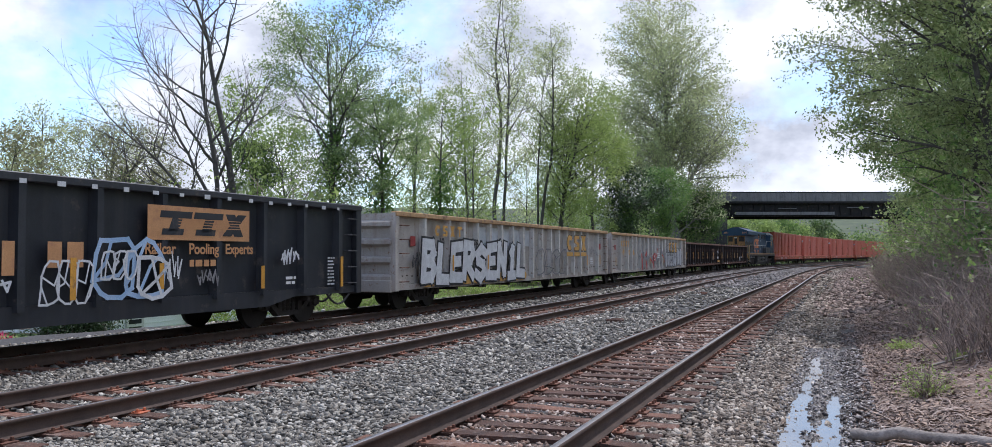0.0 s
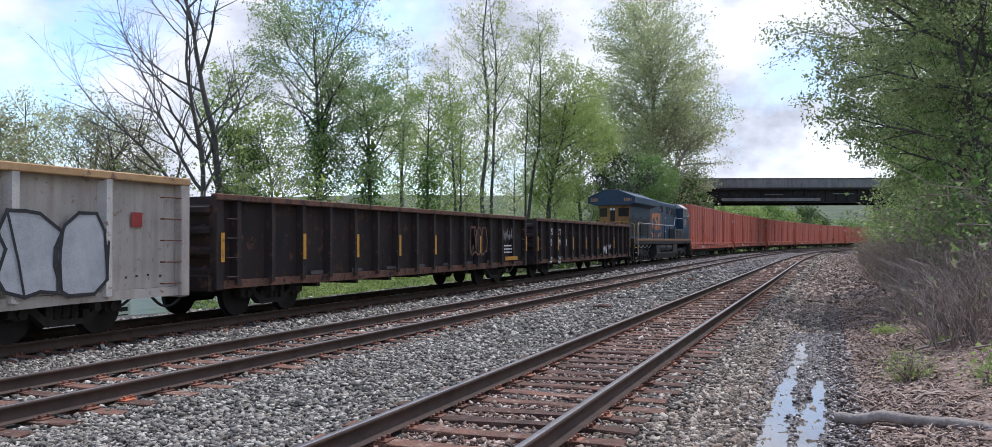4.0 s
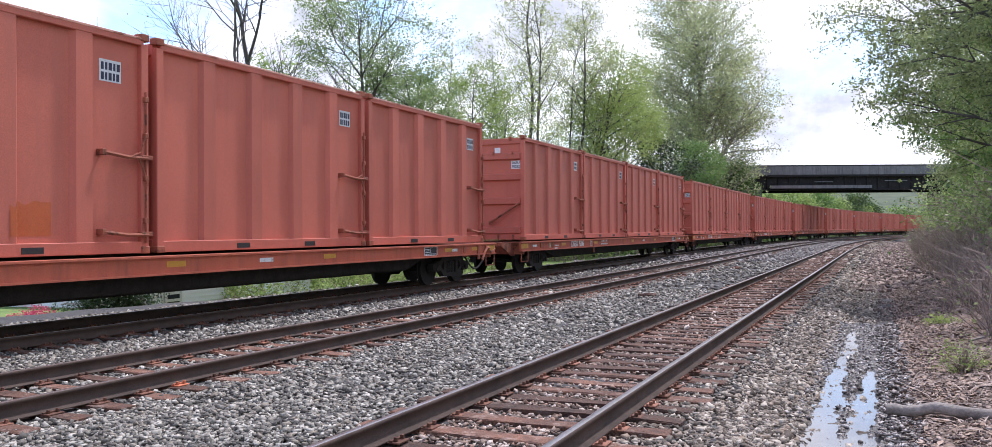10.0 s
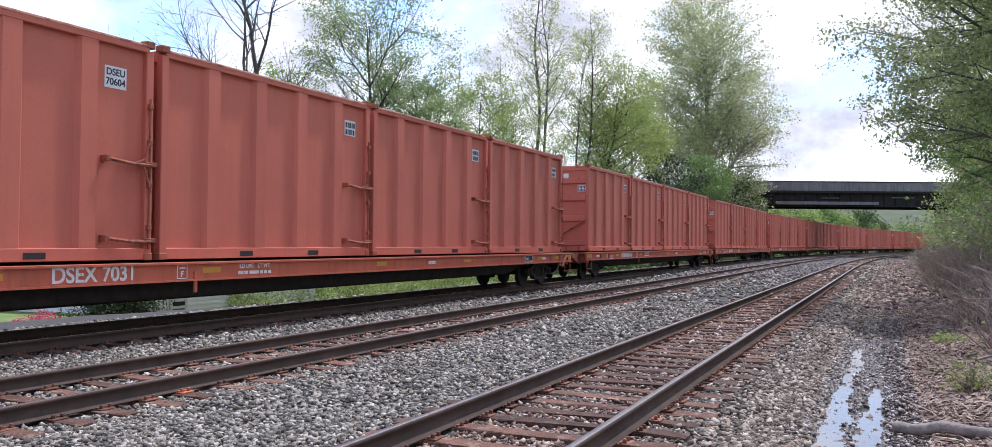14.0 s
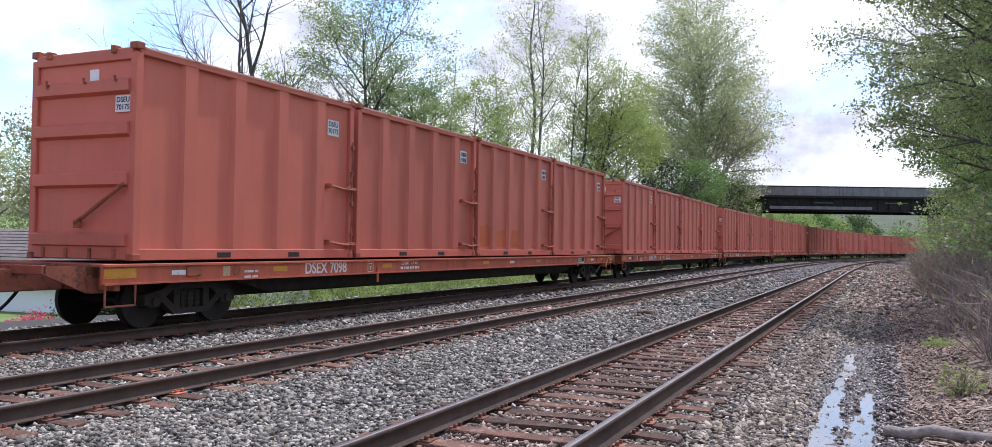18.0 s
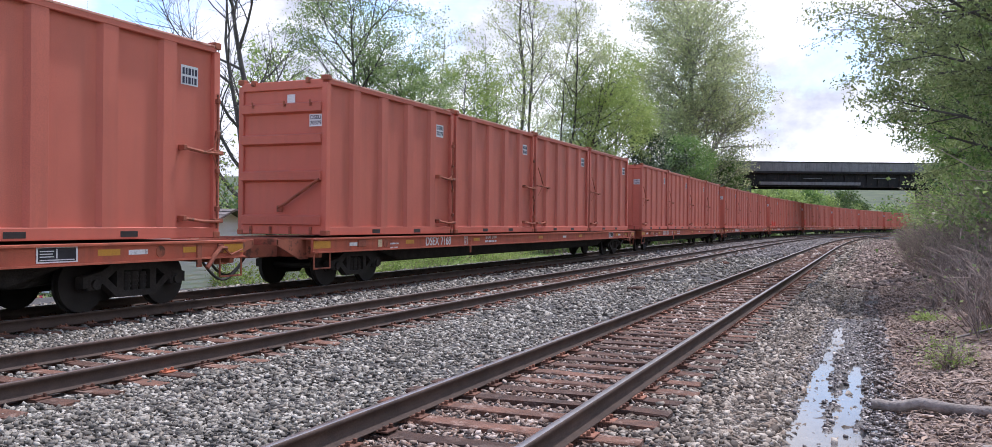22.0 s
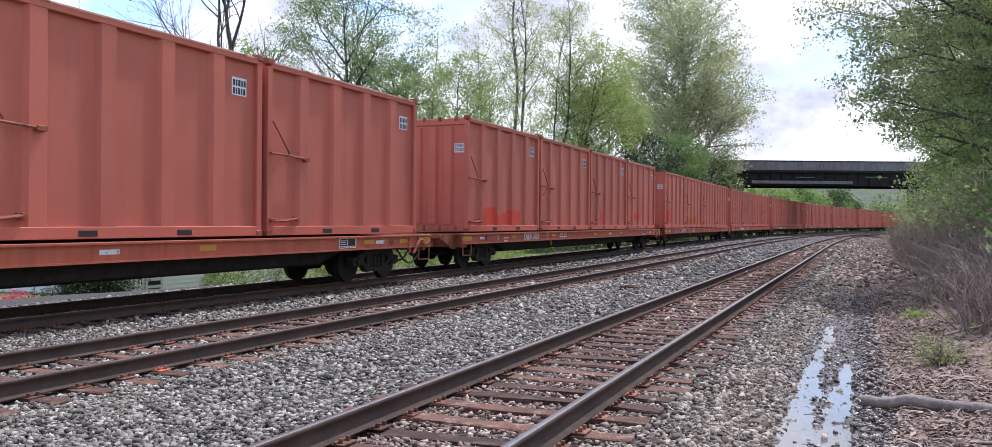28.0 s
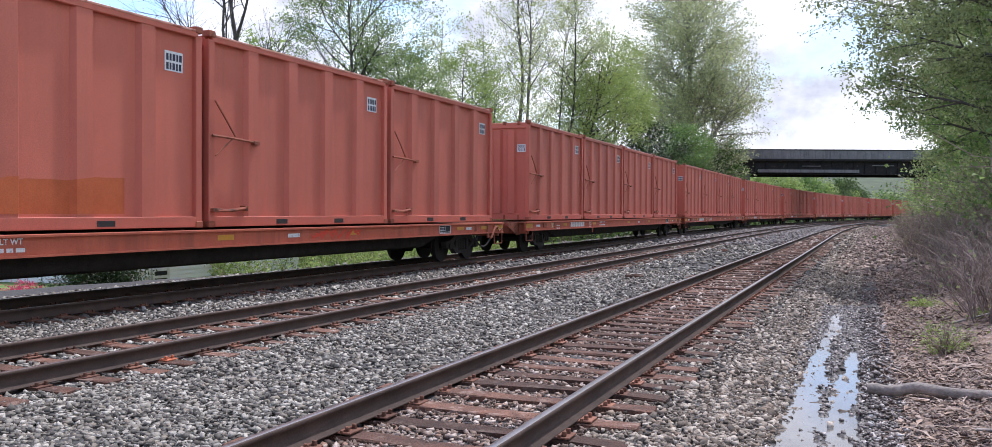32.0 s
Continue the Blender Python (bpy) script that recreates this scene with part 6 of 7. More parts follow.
# -- the engine --
def make_engine():
    t = thing("diesel_locomotive", "dark blue and yellow diesel locomotive coupled inside the train", "locomotive")
    b0, b1 = -93.55, -70.55
    CARS.append((t, (b0 + b1) / 2, Matrix()))
    h = (b1 - b0) / 2
    bm = bmesh.new()
    box(bm, -1.50, 1.50, -h + .4, h - .3, 1.30, 1.70, .02)
    part("frame", bm, "engine_dark", t)
    for sx in (-1, 1):
        bm = bmesh.new()
        box(bm, sx * 1.50, sx * 1.52, -h + 1.1, h - .5, 1.55, 1.67)
        part("sill_stripe", bm, "engine_yellow", t, "yellow stripe along the walkway")
    # radiator section, flared at its top
    r0 = -10.35
    bm = bmesh.new()
    prism(bm, [(-.98, 1.70), (.98, 1.70), (.98, 3.72), (1.2, 3.95), (-1.2, 3.95), (-.98, 3.72)], r0 + .37, -3.4, "y")
    part("rear_hood", bm, "engine_blue", t)
    bm = bmesh.new()
    prism(bm, [(-.97, r0 + .36), (-.32, r0 - .06), (.32, r0 - .06), (.97, r0 + .36), (.985, r0 + .37), (.985, r0 + .43), (-.985, r0 + .43), (-.985, r0 + .37)], 2.14, 3.76, "z")
    part("rear_end", bm, "engine_yellow", t, "yellow hood end with two windows and twin headlights")
    bm = bmesh.new()
    prism(bm, [(-.97, r0 + .36), (-.32, r0 - .06), (.32, r0 - .06), (.97, r0 + .36), (.97, r0 + .40), (-.97, r0 + .40)], 1.70, 2.14, "z")
    part("rear_skirt", bm, "engine_blue", t)
    for s in (-1, 1):
        bm = bmesh.new()
        q = [(s * (.32 + .65 * u + .006 * d), r0 - .06 + .42 * u - .0095 * d) for u, d in ((.06, 0), (.94, 0), (.94, 1), (.06, 1))]
        prism(bm, q, 3.06, 3.60, "z")
        w = part("end_window", bm, "engine_dark", t)
        bm = bmesh.new()
        q = [(s * (.32 + .65 * u + .009 * d), r0 - .06 + .42 * u - .014 * d) for u, d in ((.0, 0), (1, 0), (1, 1), (.0, 1))]
        for z in (3.02, 3.60):
            prism(bm, q, z, z + .04, "z")
        part("window_frame", bm, "engine_yellow", w)
        bm = bmesh.new()
        q = [(s * (.32 + .65 * u + .009 * d), r0 - .06 + .42 * u - .014 * d) for u, d in ((.30, 0), (.40, 0), (.40, 1), (.30, 1))]
        prism(bm, q, 2.42, 2.80, "z")
        part("door_handle", bm, "engine_dark", t)
    panel_end(t, "headlight_recess", -.15, .15, 2.75, 3.62, r0 - .062, "engine_dark")
    for x in (-.09, .09):
        bm = bmesh.new()
        rod(bm, (x, r0 - .14, 3.52), (x, r0 - .05, 3.52), .08, sides=14)
        part("headlight", bm, "lens", t)
    bm = bmesh.new()
    for k in range(3):
        box(bm, -.29 + k * .20, -.13 + k * .20, r0 - .068, r0 - .062, 2.40, 2.66)
    part("logo_mark", bm, "engine_blue", t)
    bm = bmesh.new()
    prism(bm, [(-1.50, 3.90), (-1.50, 4.28), (-.42, 4.70), (.42, 4.70), (1.50, 4.28), (1.50, 3.90), (1.0, 3.76), (-1.0, 3.76)], r0 - .42, -3.45, "y")
    part("radiator_hood", bm, "engine_blue", t, "flared dark blue radiator hood")
    panel_end(t, "grille_plate", -.42, .42, 4.16, 4.44, r0 - .43, "engine_blue")
    for x in (-1.05, 1.05):
        word("engine_number", "3391", .27, "mark_orange", t, end_at(x, 4.08, r0 - .424))
    bm = bmesh.new()
    box(bm, -.42, .42, r0, -3.6, 4.68, 4.76, .02)
    for k in range(12):
        box(bm, -.4, .4, r0 + .3 + k * .5, r0 + .5 + k * .5, 4.76, 4.79)
    part("radiator_grille", bm, "engine_dark", t)
    # long hood
    bm = bmesh.new()
    prism(bm, [(-.98, 1.56), (.98, 1.56), (.98, 4.34), (.86, 4.45), (-.86, 4.45), (-.98, 4.34)], -3.45, 7.2, "y")
    part("long_hood", bm, "engine_blue", t)
    bm = bmesh.new()
    box(bm, .978, .992, 0, .68, 1.80, 3.60, .006)
    box(bm, .992, 1.0, .56, .62, 2.6, 2.72)
    door = mesh_of("hood_door", bm, "engine_blue")
    for k in range(9):
        part("hood_door", door, None, t, at=pose(0, -3.3 + k * .74, 0))
    for k in range(8):
        bm = bmesh.new()
        y = -10.1 + k * .78
        box(bm, .975, .990, y, y + .66, 1.85, 3.0 + .15 * (k % 3 == 1), .006)
        for q in range(6):
            box(bm, .99, .998, y + .06, y + .60, 2.0 + q * .15, 2.07 + q * .15)
        part("radiator_door", bm, "engine_dark", t)
    for y, w, z0, z1 in ((.1, 1.1, 3.66, 4.14), (2.5, 1.0, 3.58, 4.14), (3.75, .62, 3.88, 4.14), (4.7, .8, 3.54, 4.10), (5.75, .68, 3.54, 4.10)):
        bm = bmesh.new()
        box(bm, .976, .984, y, y + w, z0, z1)
        for k in range(int(w / .1)):
            box(bm, .984, .995, y + .02 + k * .1, y + .075 + k * .1, z0 + .02, z1 - .02)
        part("hood_vent", bm, "engine_dark", t)
        bm = bmesh.new()
        box(bm, .98, 1.015, y - .04, y + w + .04, z0 - .07, z0 - .035)
        part("drip_strip", bm, "engine_blue", t)
    for y, z in ((-2.9, 3.95), (-2.3, 3.97), (2.1, 3.2), (2.0, 2.2), (-.1, 3.3), (1.9, 3.25)):
        panel("notice", t, y, y + .16, z, z + .09, .994, "plate_white", "small white notice", .003)
    panel("notice", t, 3.9, 4.12, 3.55, 3.80, .994, "spray_red", "small red and white notice", .003)
    bm = bmesh.new()
    for y, r in ((-2.6, .35), (.2, .22)):
        box(bm, -r, r, y - r, y + r, 4.44, 4.62, .04)
    part("exhaust", bm, "engine_dark", t)
    # big blocks of the owner's mark in orange
    bm = bmesh.new()
    y0, x0 = -3.48, .995
    for k, (a, w) in enumerate(((.40, 1.08), (1.62, .84), (2.50, 1.06))):
        mark_shape(bm, k, y0 + a, 2.34, w, 1.18, x0)
    for y, s in ((y0, 1), (y0 + 3.90, -1)):
        box(bm, x0, x0 + .004, min(y, y + s * .13), max(y, y + s * .13), 2.02, 3.86)
        for z in (2.02, 3.74):
            box(bm, x0, x0 + .004, min(y + s * .13, y + s * .40), max(y + s * .13, y + s * .40), z, z + .12)
    for y in (.62, 1.12, 2.95, 3.42):
        rod(bm, (x0, y0 + y, 1.93), (x0 + .004, y0 + y, 1.93), .19, sides=16)
    part("logo_mark", bm, "engine_mark", t, "large orange block shapes between brackets")
    # cab and nose
    c0 = 6.1
    bm = bmesh.new()
    prism(bm, [(-1.50, 1.50), (1.50, 1.50), (1.50, 4.14), (1.05, 4.44), (-1.05, 4.44), (-1.50, 4.14)], c0 + 1.1, c0 + 3.35, "y")
    part("cab", bm, "engine_blue", t)
    bm = bmesh.new()
    prism(bm, [(-1.52, 4.15), (1.52, 4.15), (1.06, 4.49), (-1.06, 4.49)], c0 + 1.0, c0 + 3.45, "y")
    part("cab_roof", bm, "handrail", t, "pale weathered cab roof")
    bm = bmesh.new()
    prism(bm, [(c0 + 3.2, 1.60), (c0 + 4.95, 1.60), (c0 + 4.95, 2.9), (c0 + 4.70, 3.22), (c0 + 3.45, 3.80), (c0 + 3.2, 3.80)], -1.40, 1.40)
    part("nose", bm, "engine_blue", t)
    bm = bmesh.new()
    box(bm, -1.47, 1.47, c0 - 2.6, c0 + 1.1, 1.70, 2.45, .02)
    part("side_box", bm, "engine_grey", t, "grey louvred equipment box")
    bm = bmesh.new()
    for y in (c0 - 1.9, c0 - .4, c0 + 1.4, c0 + 2.6):
        for k in range(8):
            box(bm, 1.47, 1.51, y, y + .8, 1.80 + k * .075, 1.84 + k * .075)
    part("louvres", bm, "engine_dark", t)
    for y0_, y1_ in ((c0 + 1.35, c0 + 1.82), (c0 + 1.95, c0 + 2.38), (c0 + 2.44, c0 + 2.82), (c0 + 2.92, c0 + 3.26)):
        w = panel("cab_window", t, y0_, y1_, 3.50, 4.08, 1.502, "glass")
        bm = bmesh.new()
        for a in (y0_ - .03, y1_):
            box(bm, 1.5, 1.515, a, a + .03, 3.47, 4.11)
        for z in (3.47, 4.08):
            box(bm, 1.5, 1.515, y0_, y1_, z, z + .03)
        part("window_frame", bm, "handrail", w)
    word("engine_number", "3391", .66, "mark_orange", t, side_at(c0 + 2.15, 3.02, 1.504))
    bm = bmesh.new()
    for y, z in ((c0 + 1.55, 2.68), (c0 + 1.95, 2.62)):
        prism(bm, [(y, z), (y + .5, z + .04), (y + .42, z + .10), (y + .1, z + .07)], 1.504, 1.508)
    part("lightning_mark", bm, "mark_orange", t)
    # tanks
    bm = bmesh.new()
    prism(bm, [(-1.38, .62), (-1.15, .28), (1.15, .28), (1.38, .62), (1.38, .74), (-1.38, .74)], -3.4, 4.9, "y")
    part("fuel_tank", bm, "tank", t)
    for y0_, y1_ in ((-2.15, .1), (.3, 2.75)):
        bm = bmesh.new()
        vs = rod(bm, (1.10, y0_, 1.06), (1.10, y1_, 1.06), .30, sides=20)
        bmesh.ops.bevel(bm, geom=[e for e in bm.edges if e.calc_length() < .2], offset=.06, segments=2, affect="EDGES")
        part("air_tank", bm, "tank", t)
    bm = bmesh.new()
    box(bm, .8, 1.4, 3.1, 4.9, .6, 1.28, .04)
    part("battery_box", bm, "tank", t)
    bm = bmesh.new()
    box(bm, .8, 1.4, -3.4, -2.3, .6, 1.28, .04)
    part("battery_box", bm, "tank", t)
    bm = bmesh.new()
    box(bm, -.72, .72, -h + .9, h - .9, .50, 1.32, .03)
    part("underframe", bm, "engine_dark", t)
    # trucks with three axles
    wheels = wheelset_mesh(.53)
    for sy in (-1, 1):
        yc = sy * 7.75
        bm = bmesh.new()
        box(bm, -.9, .9, -1.9, 1.9, .55, .95, .04)
        tr = part("truck", bm, "engine_dark", t, at=pose(0, yc, 0))
        for sx in (-1, 1):
            bm = bmesh.new()
            prism(bm, [(-2.5, .62), (-2.5, .86), (-1.9, 1.0), (-1.2, .88), (-.6, .98), (.6, .98), (1.2, .88), (1.9, 1.0), (2.5, .86), (2.5, .62), (1.2, .52), (.6, .70), (-.6, .70), (-1.2, .52)], sx * .98, sx * 1.16)
            for d in (-1.95, 0, 1.95):
                box(bm, sx * .98, sx * 1.22, d - .24, d + .24, .36, .84, .05)
                rod(bm, (sx * 1.2, d, .53), (sx * 1.28, d, .53), .13, sides=12)
                prism(bm, [(d - .40, .26), (d + .40, .26), (d + .26, .58), (d - .26, .58)], sx * 1.0, sx * 1.10)
            for d in (-1.0, 1.0):
                for z in (.52, .62, .72):
                    rod(bm, (sx * 1.08, d, z), (sx * 1.08, d, z + .06), .13, sides=12)
            rod(bm, (sx * 1.12, -2.45, .92), (sx * 1.12, -2.0, .92), .12, sides=12)
            rod(bm, (sx * 1.12, 2.45, .92), (sx * 1.12, 2.0, .92), .12, sides=12)
            part("side_frame", bm, "engine_truck", tr)
        for d in (-1.95, 0, 1.95):
            WHEELS.append((part("wheelset", wheels, None, tr, at=pose(0, d, .53)), .53))
    # steps, handrails
    for sy in (-1, 1):
        for sx in (-1, 1):
            y = sy * (h - .95)
            for z in (.45, .78, 1.11):
                bm = bmesh.new()
                box(bm, sx * 1.05, sx * 1.48, y - .30, y + .30, z, z + .035)
                part("step", bm, "engine_dark", t)
            bm = bmesh.new()
            box(bm, sx * 1.02, sx * 1.05, y - .36, y + .36, .35, 1.5)
            for d in (-.35, .33):
                box(bm, sx * 1.02, sx * 1.5, y + d, y + d + .03, .35, 1.5)
            part("step_well", bm, "engine_dark", t)
    bm = bmesh.new()
    for z in (.47, .80, 1.13):
        box(bm, 1.482, 1.492, -h + .6, -h + 1.28, z - .02, z + .03)
    part("step_edges", bm, "chevron", t)
    bm = bmesh.new()
    pipe(bm, [(1.5, -h + .55, 1.0), (1.5, -h + .42, 1.5), (1.5, -h + .42, 2.55), (1.05, -h + .35, 2.72), (.35, -h + .35, 2.72)], .026)
    pipe(bm, [(1.5, -h + 1.40, .85), (1.5, -h + 1.40, 1.6), (1.5, -h + 1.45, 2.50), (1.5, -h + 1.7, 2.62)], .026)
    part("end_handrail", bm, "chevron", t)
    bm = bmesh.new()
    pipe(bm, [(1.5, -h + 1.55, .6), (1.5, -h + 1.55, 2.45), (1.5, -h + 1.75, 2.66), (1.5, c0 - 3.1, 2.66), (1.5, c0 - 2.6, 3.29), (1.5, c0 + 1.2, 3.29)], .022)
    part("walkway_handrail", bm, "handrail", t)
    post = bmesh.new()
    rod(post, (1.5, 0, 1.5), (1.5, 0, 2.62), .02, sides=6)
    pm = mesh_of("handrail_post", post, "engine_dark")
    for k in range(7):
        part("handrail_post", pm, None, t, at=pose(0, -h + 2.3 + k * 2.05, 0))
    for k in range(3):
        bm = bmesh.new()
        a = -h + 2.2 + k * 1.25
        pipe(bm, [(1.42, a + 1.1 * j / 8, 1.25 - .16 * sin(pi * j / 8)) for j in range(9)], .02, 5)
        part("safety_chain", bm, "handrail", t)
    bm = bmesh.new()
    prism(bm, [(-1.45, .25), (1.45, .25), (1.45, 1.3), (-1.45, 1.3)], h - .45, h - .3, "y")
    part("end_plate", bm, "engine_dark", t)
    bm = bmesh.new()
    prism(bm, [(-1.45, .35), (1.45, .35), (1.45, 1.3), (-1.45, 1.3)], -h + .3, -h + .45, "y")
    part("end_plate", bm, "engine_dark", t)
    for k, x in enumerate((-1.1, -.85, -.6, .55, .8, 1.05, 1.25)):
        bm = bmesh.new()
        pipe(bm, [(x, -h + .34, 1.15), (x + .02, -h + .12, 1.12), (x + .05, -h + .05, .80 - .04 * (k % 3)), (x + .10, -h + .10, .42 + .05 * (k % 2)), (x + .16, -h + .22, .36)], .032, 6)
        part("air_hose", bm, "hose", t)
    bm = bmesh.new()
    box(bm, -1.30, 1.30, -h + .20, -h + .32, 1.12, 1.30, .02)
    box(bm, .35, 1.35, -h + .16, -h + .30, .42, .66, .03)
    part("hose_rack", bm, "engine_dark", t)
    ends(t, h - .2)


def panel_end(parent, name, x0, x1, z0, z1, y, mat, label=""):
    bm = bmesh.new()
    box(bm, x0, x1, y - .01, y, z0, z1)
    return part(name, bm, mat, parent, label)


# -- flat cars and containers --
PITCH, FIRST = 29.644, -68.0
BOX_L, BOX_STEP, BOX_Z, BOX_TOP = 6.44, 6.611, 1.17, 4.74
RIB_DEPTH, RIB_FACE, RIB_FOOT = .085, .15, .22
RIBS = [-1.95, -.65, .65, 1.95]
FLAT_MESHES, BOX_MESHES = {}, {}


def flat_meshes():
    h = 13.75
    f = FLAT_MESHES
    bm = bmesh.new()
    box(bm, -1.38, 1.38, -h + .1, h - .1, 1.08, 1.12)
    for k in range(28):
        y = -h + .4 + k * (2 * h - .8) / 27
        box(bm, -1.35, 1.35, y - .05, y + .05, .88, 1.08)
    f["deck"] = mesh_of("deck", bm, "orange_rust")
    bm = bmesh.new()
    box(bm, 1.36, 1.42, -h, h, .80, 1.13, .008)
    box(bm, 1.36, 1.47, -h, h, 1.09, 1.125)
    box(bm, 1.36, 1.47, -h, h, .80, .83)
    f["side_sill"] = mesh_of("side_sill", bm, "orange_deep")
    bm = bmesh.new()
    prism(bm, [(-h + .9, .82), (-h + 3.9, .42), (h - 3.9, .42), (h - .9, .82)], -.42, .42)
    prism(bm, [(-h + 3.2, .86), (-h + 4.6, .50), (h - 4.6, .50), (h - 3.2, .86)], .85, .90)
    f["center_sill"] = mesh_of("center_sill", bm, "truck")
    bm = bmesh.new()
    box(bm, -.38, .38, -.95, .15, .70, 1.06, .02)
    prism(bm, [(-.75, 1.10), (-.75, .98), (.05, .66), (.35, .66), (.35, 1.10)], 1.0, 1.05)
    prism(bm, [(-.75, 1.10), (-.75, .98), (.05, .66), (.35, .66), (.35, 1.10)], -1.05, -1.0)
    box(bm, -1.05, 1.05, -.78, -.70, .98, 1.12, .01)
    box(bm, -1.40, 1.40, .25, .37, .70, 1.12, .01)
    f["end_frame"] = mesh_of("end_frame", bm, "orange_rust")
    bm = bmesh.new()
    pipe(bm, [(1.41, -.30, .82), (1.41, -.30, .46), (1.41, .30, .46), (1.41, .30, .82)], .022, 5)
    f["stirrup"] = mesh_of("stirrup", bm, "orange_rust")
    bm = bmesh.new()
    box(bm, 1.421, 1.426, -.22, .22, .93, 1.03)
    f["reflector"] = mesh_of("reflector", bm, "reflector")
    bm = bmesh.new()
    box(bm, 1.424, 1.428, -.32, .32, .90, 1.06)
    f["yellow_patch"] = mesh_of("reflector_patch", bm, "reflector")
    bm = bmesh.new()
    box(bm, 1.421, 1.426, -.2, .2, -.04, .04)
    f["data_plate"] = mesh_of("data_plate", bm, "lettering")
    bm = bmesh.new()
    box(bm, 1.421, 1.430, -.09, .09, .88, 1.06)
    f["tack_board"] = mesh_of("tack_board", bm, "tack_board")
    bm = bmesh.new()
    rod(bm, (1.40, 0, .965), (1.432, 0, .965), .10, sides=16)
    f["lift_eye"] = mesh_of("lift_eye", bm, "orange_rust")
    bm = bmesh.new()
    box(bm, 1.42, 1.455, -.035, .035, .60, .97, .006)
    f["stake"] = mesh_of("stake", bm, "orange_deep")
    bm = bmesh.new()
    for a, b, c, d in ((-.12, .12, .845, .86), (-.12, .12, 1.075, 1.09), (-.12, -.105, .86, 1.075), (.105, .12, .86, 1.075), (-.03, -.008, .88, .98), (-.008, .04, .96, .98), (-.008, .025, .92, .94), (-.07, .07, 1.02, 1.045)):
        box(bm, 1.424, 1.428, a, b, c, d)
    f["plate_mark"] = mesh_of("plate_mark", bm, "lettering")
    bm = bmesh.new()
    pipe(bm, [(1.46, -1.05, .64), (1.47, -.86, .86), (1.47, -.70, 1.0), (1.47, -.55, .98)], .045, 6)
    pipe(bm, [(1.47, -.62, .98), (1.46, -.40, .86), (1.46, -.08, .95)], .02, 5)
    box(bm, 1.42, 1.46, -1.30, -1.18, .66, 1.06, .01)
    box(bm, 1.42, 1.47, -.76, -.60, .90, 1.08, .02)
    f["brake_lever"] = mesh_of("brake_lever", bm, "orange_rust")
    bm = bmesh.new()
    for a, b, c, d in ((-.36, .36, .855, .875), (-.36, .36, 1.075, 1.095), (-.36, -.33, .875, 1.075), (.33, .36, .875, 1.075), (-.02, .0, .92, 1.06), (-.30, -.06, .94, .955), (-.30, -.08, .98, .995), (-.30, -.06, 1.02, 1.035), (-.30, .30, .89, .905)):
        box(bm, 1.428, 1.432, a, b, c, d)
    box(bm, 1.424, 1.427, -.36, .36, .855, 1.095)
    bm.faces.ensure_lookup_table()
    for face in bm.faces[-6:]:
        face.material_index = 1
    f["stencil_box"] = mesh_of("stencil_box", bm, ("lettering", "spray_black"))
    bm = bmesh.new()
    box(bm, 1.42, 1.46, -.17, .17, .90, 1.07, .01)
    f["jack_pad"] = mesh_of("jack_pad", bm, "orange_rust")
    bm = bmesh.new()
    box(bm, .25, .8, -1.6, -.3, .55, .9, .03)
    rod(bm, (.55, .1, .72), (.55, 1.6, .72), .19, sides=12)
    pipe(bm, [(.6, -9, .62), (.6, 9, .62)], .03, 5)
    f["brake_gear"] = mesh_of("brake_gear", bm, "truck")
    bm = bmesh.new()
    rod(bm, (-1.1, -.6, 1.1), (-1.1, -.6, 1.75), .024, sides=8)
    rod(bm, (-1.1, -.64, 1.7), (-1.1, -.58, 1.7), .16, sides=16)
    f["brake_staff"] = mesh_of("brake_staff", bm, "orange_rust")


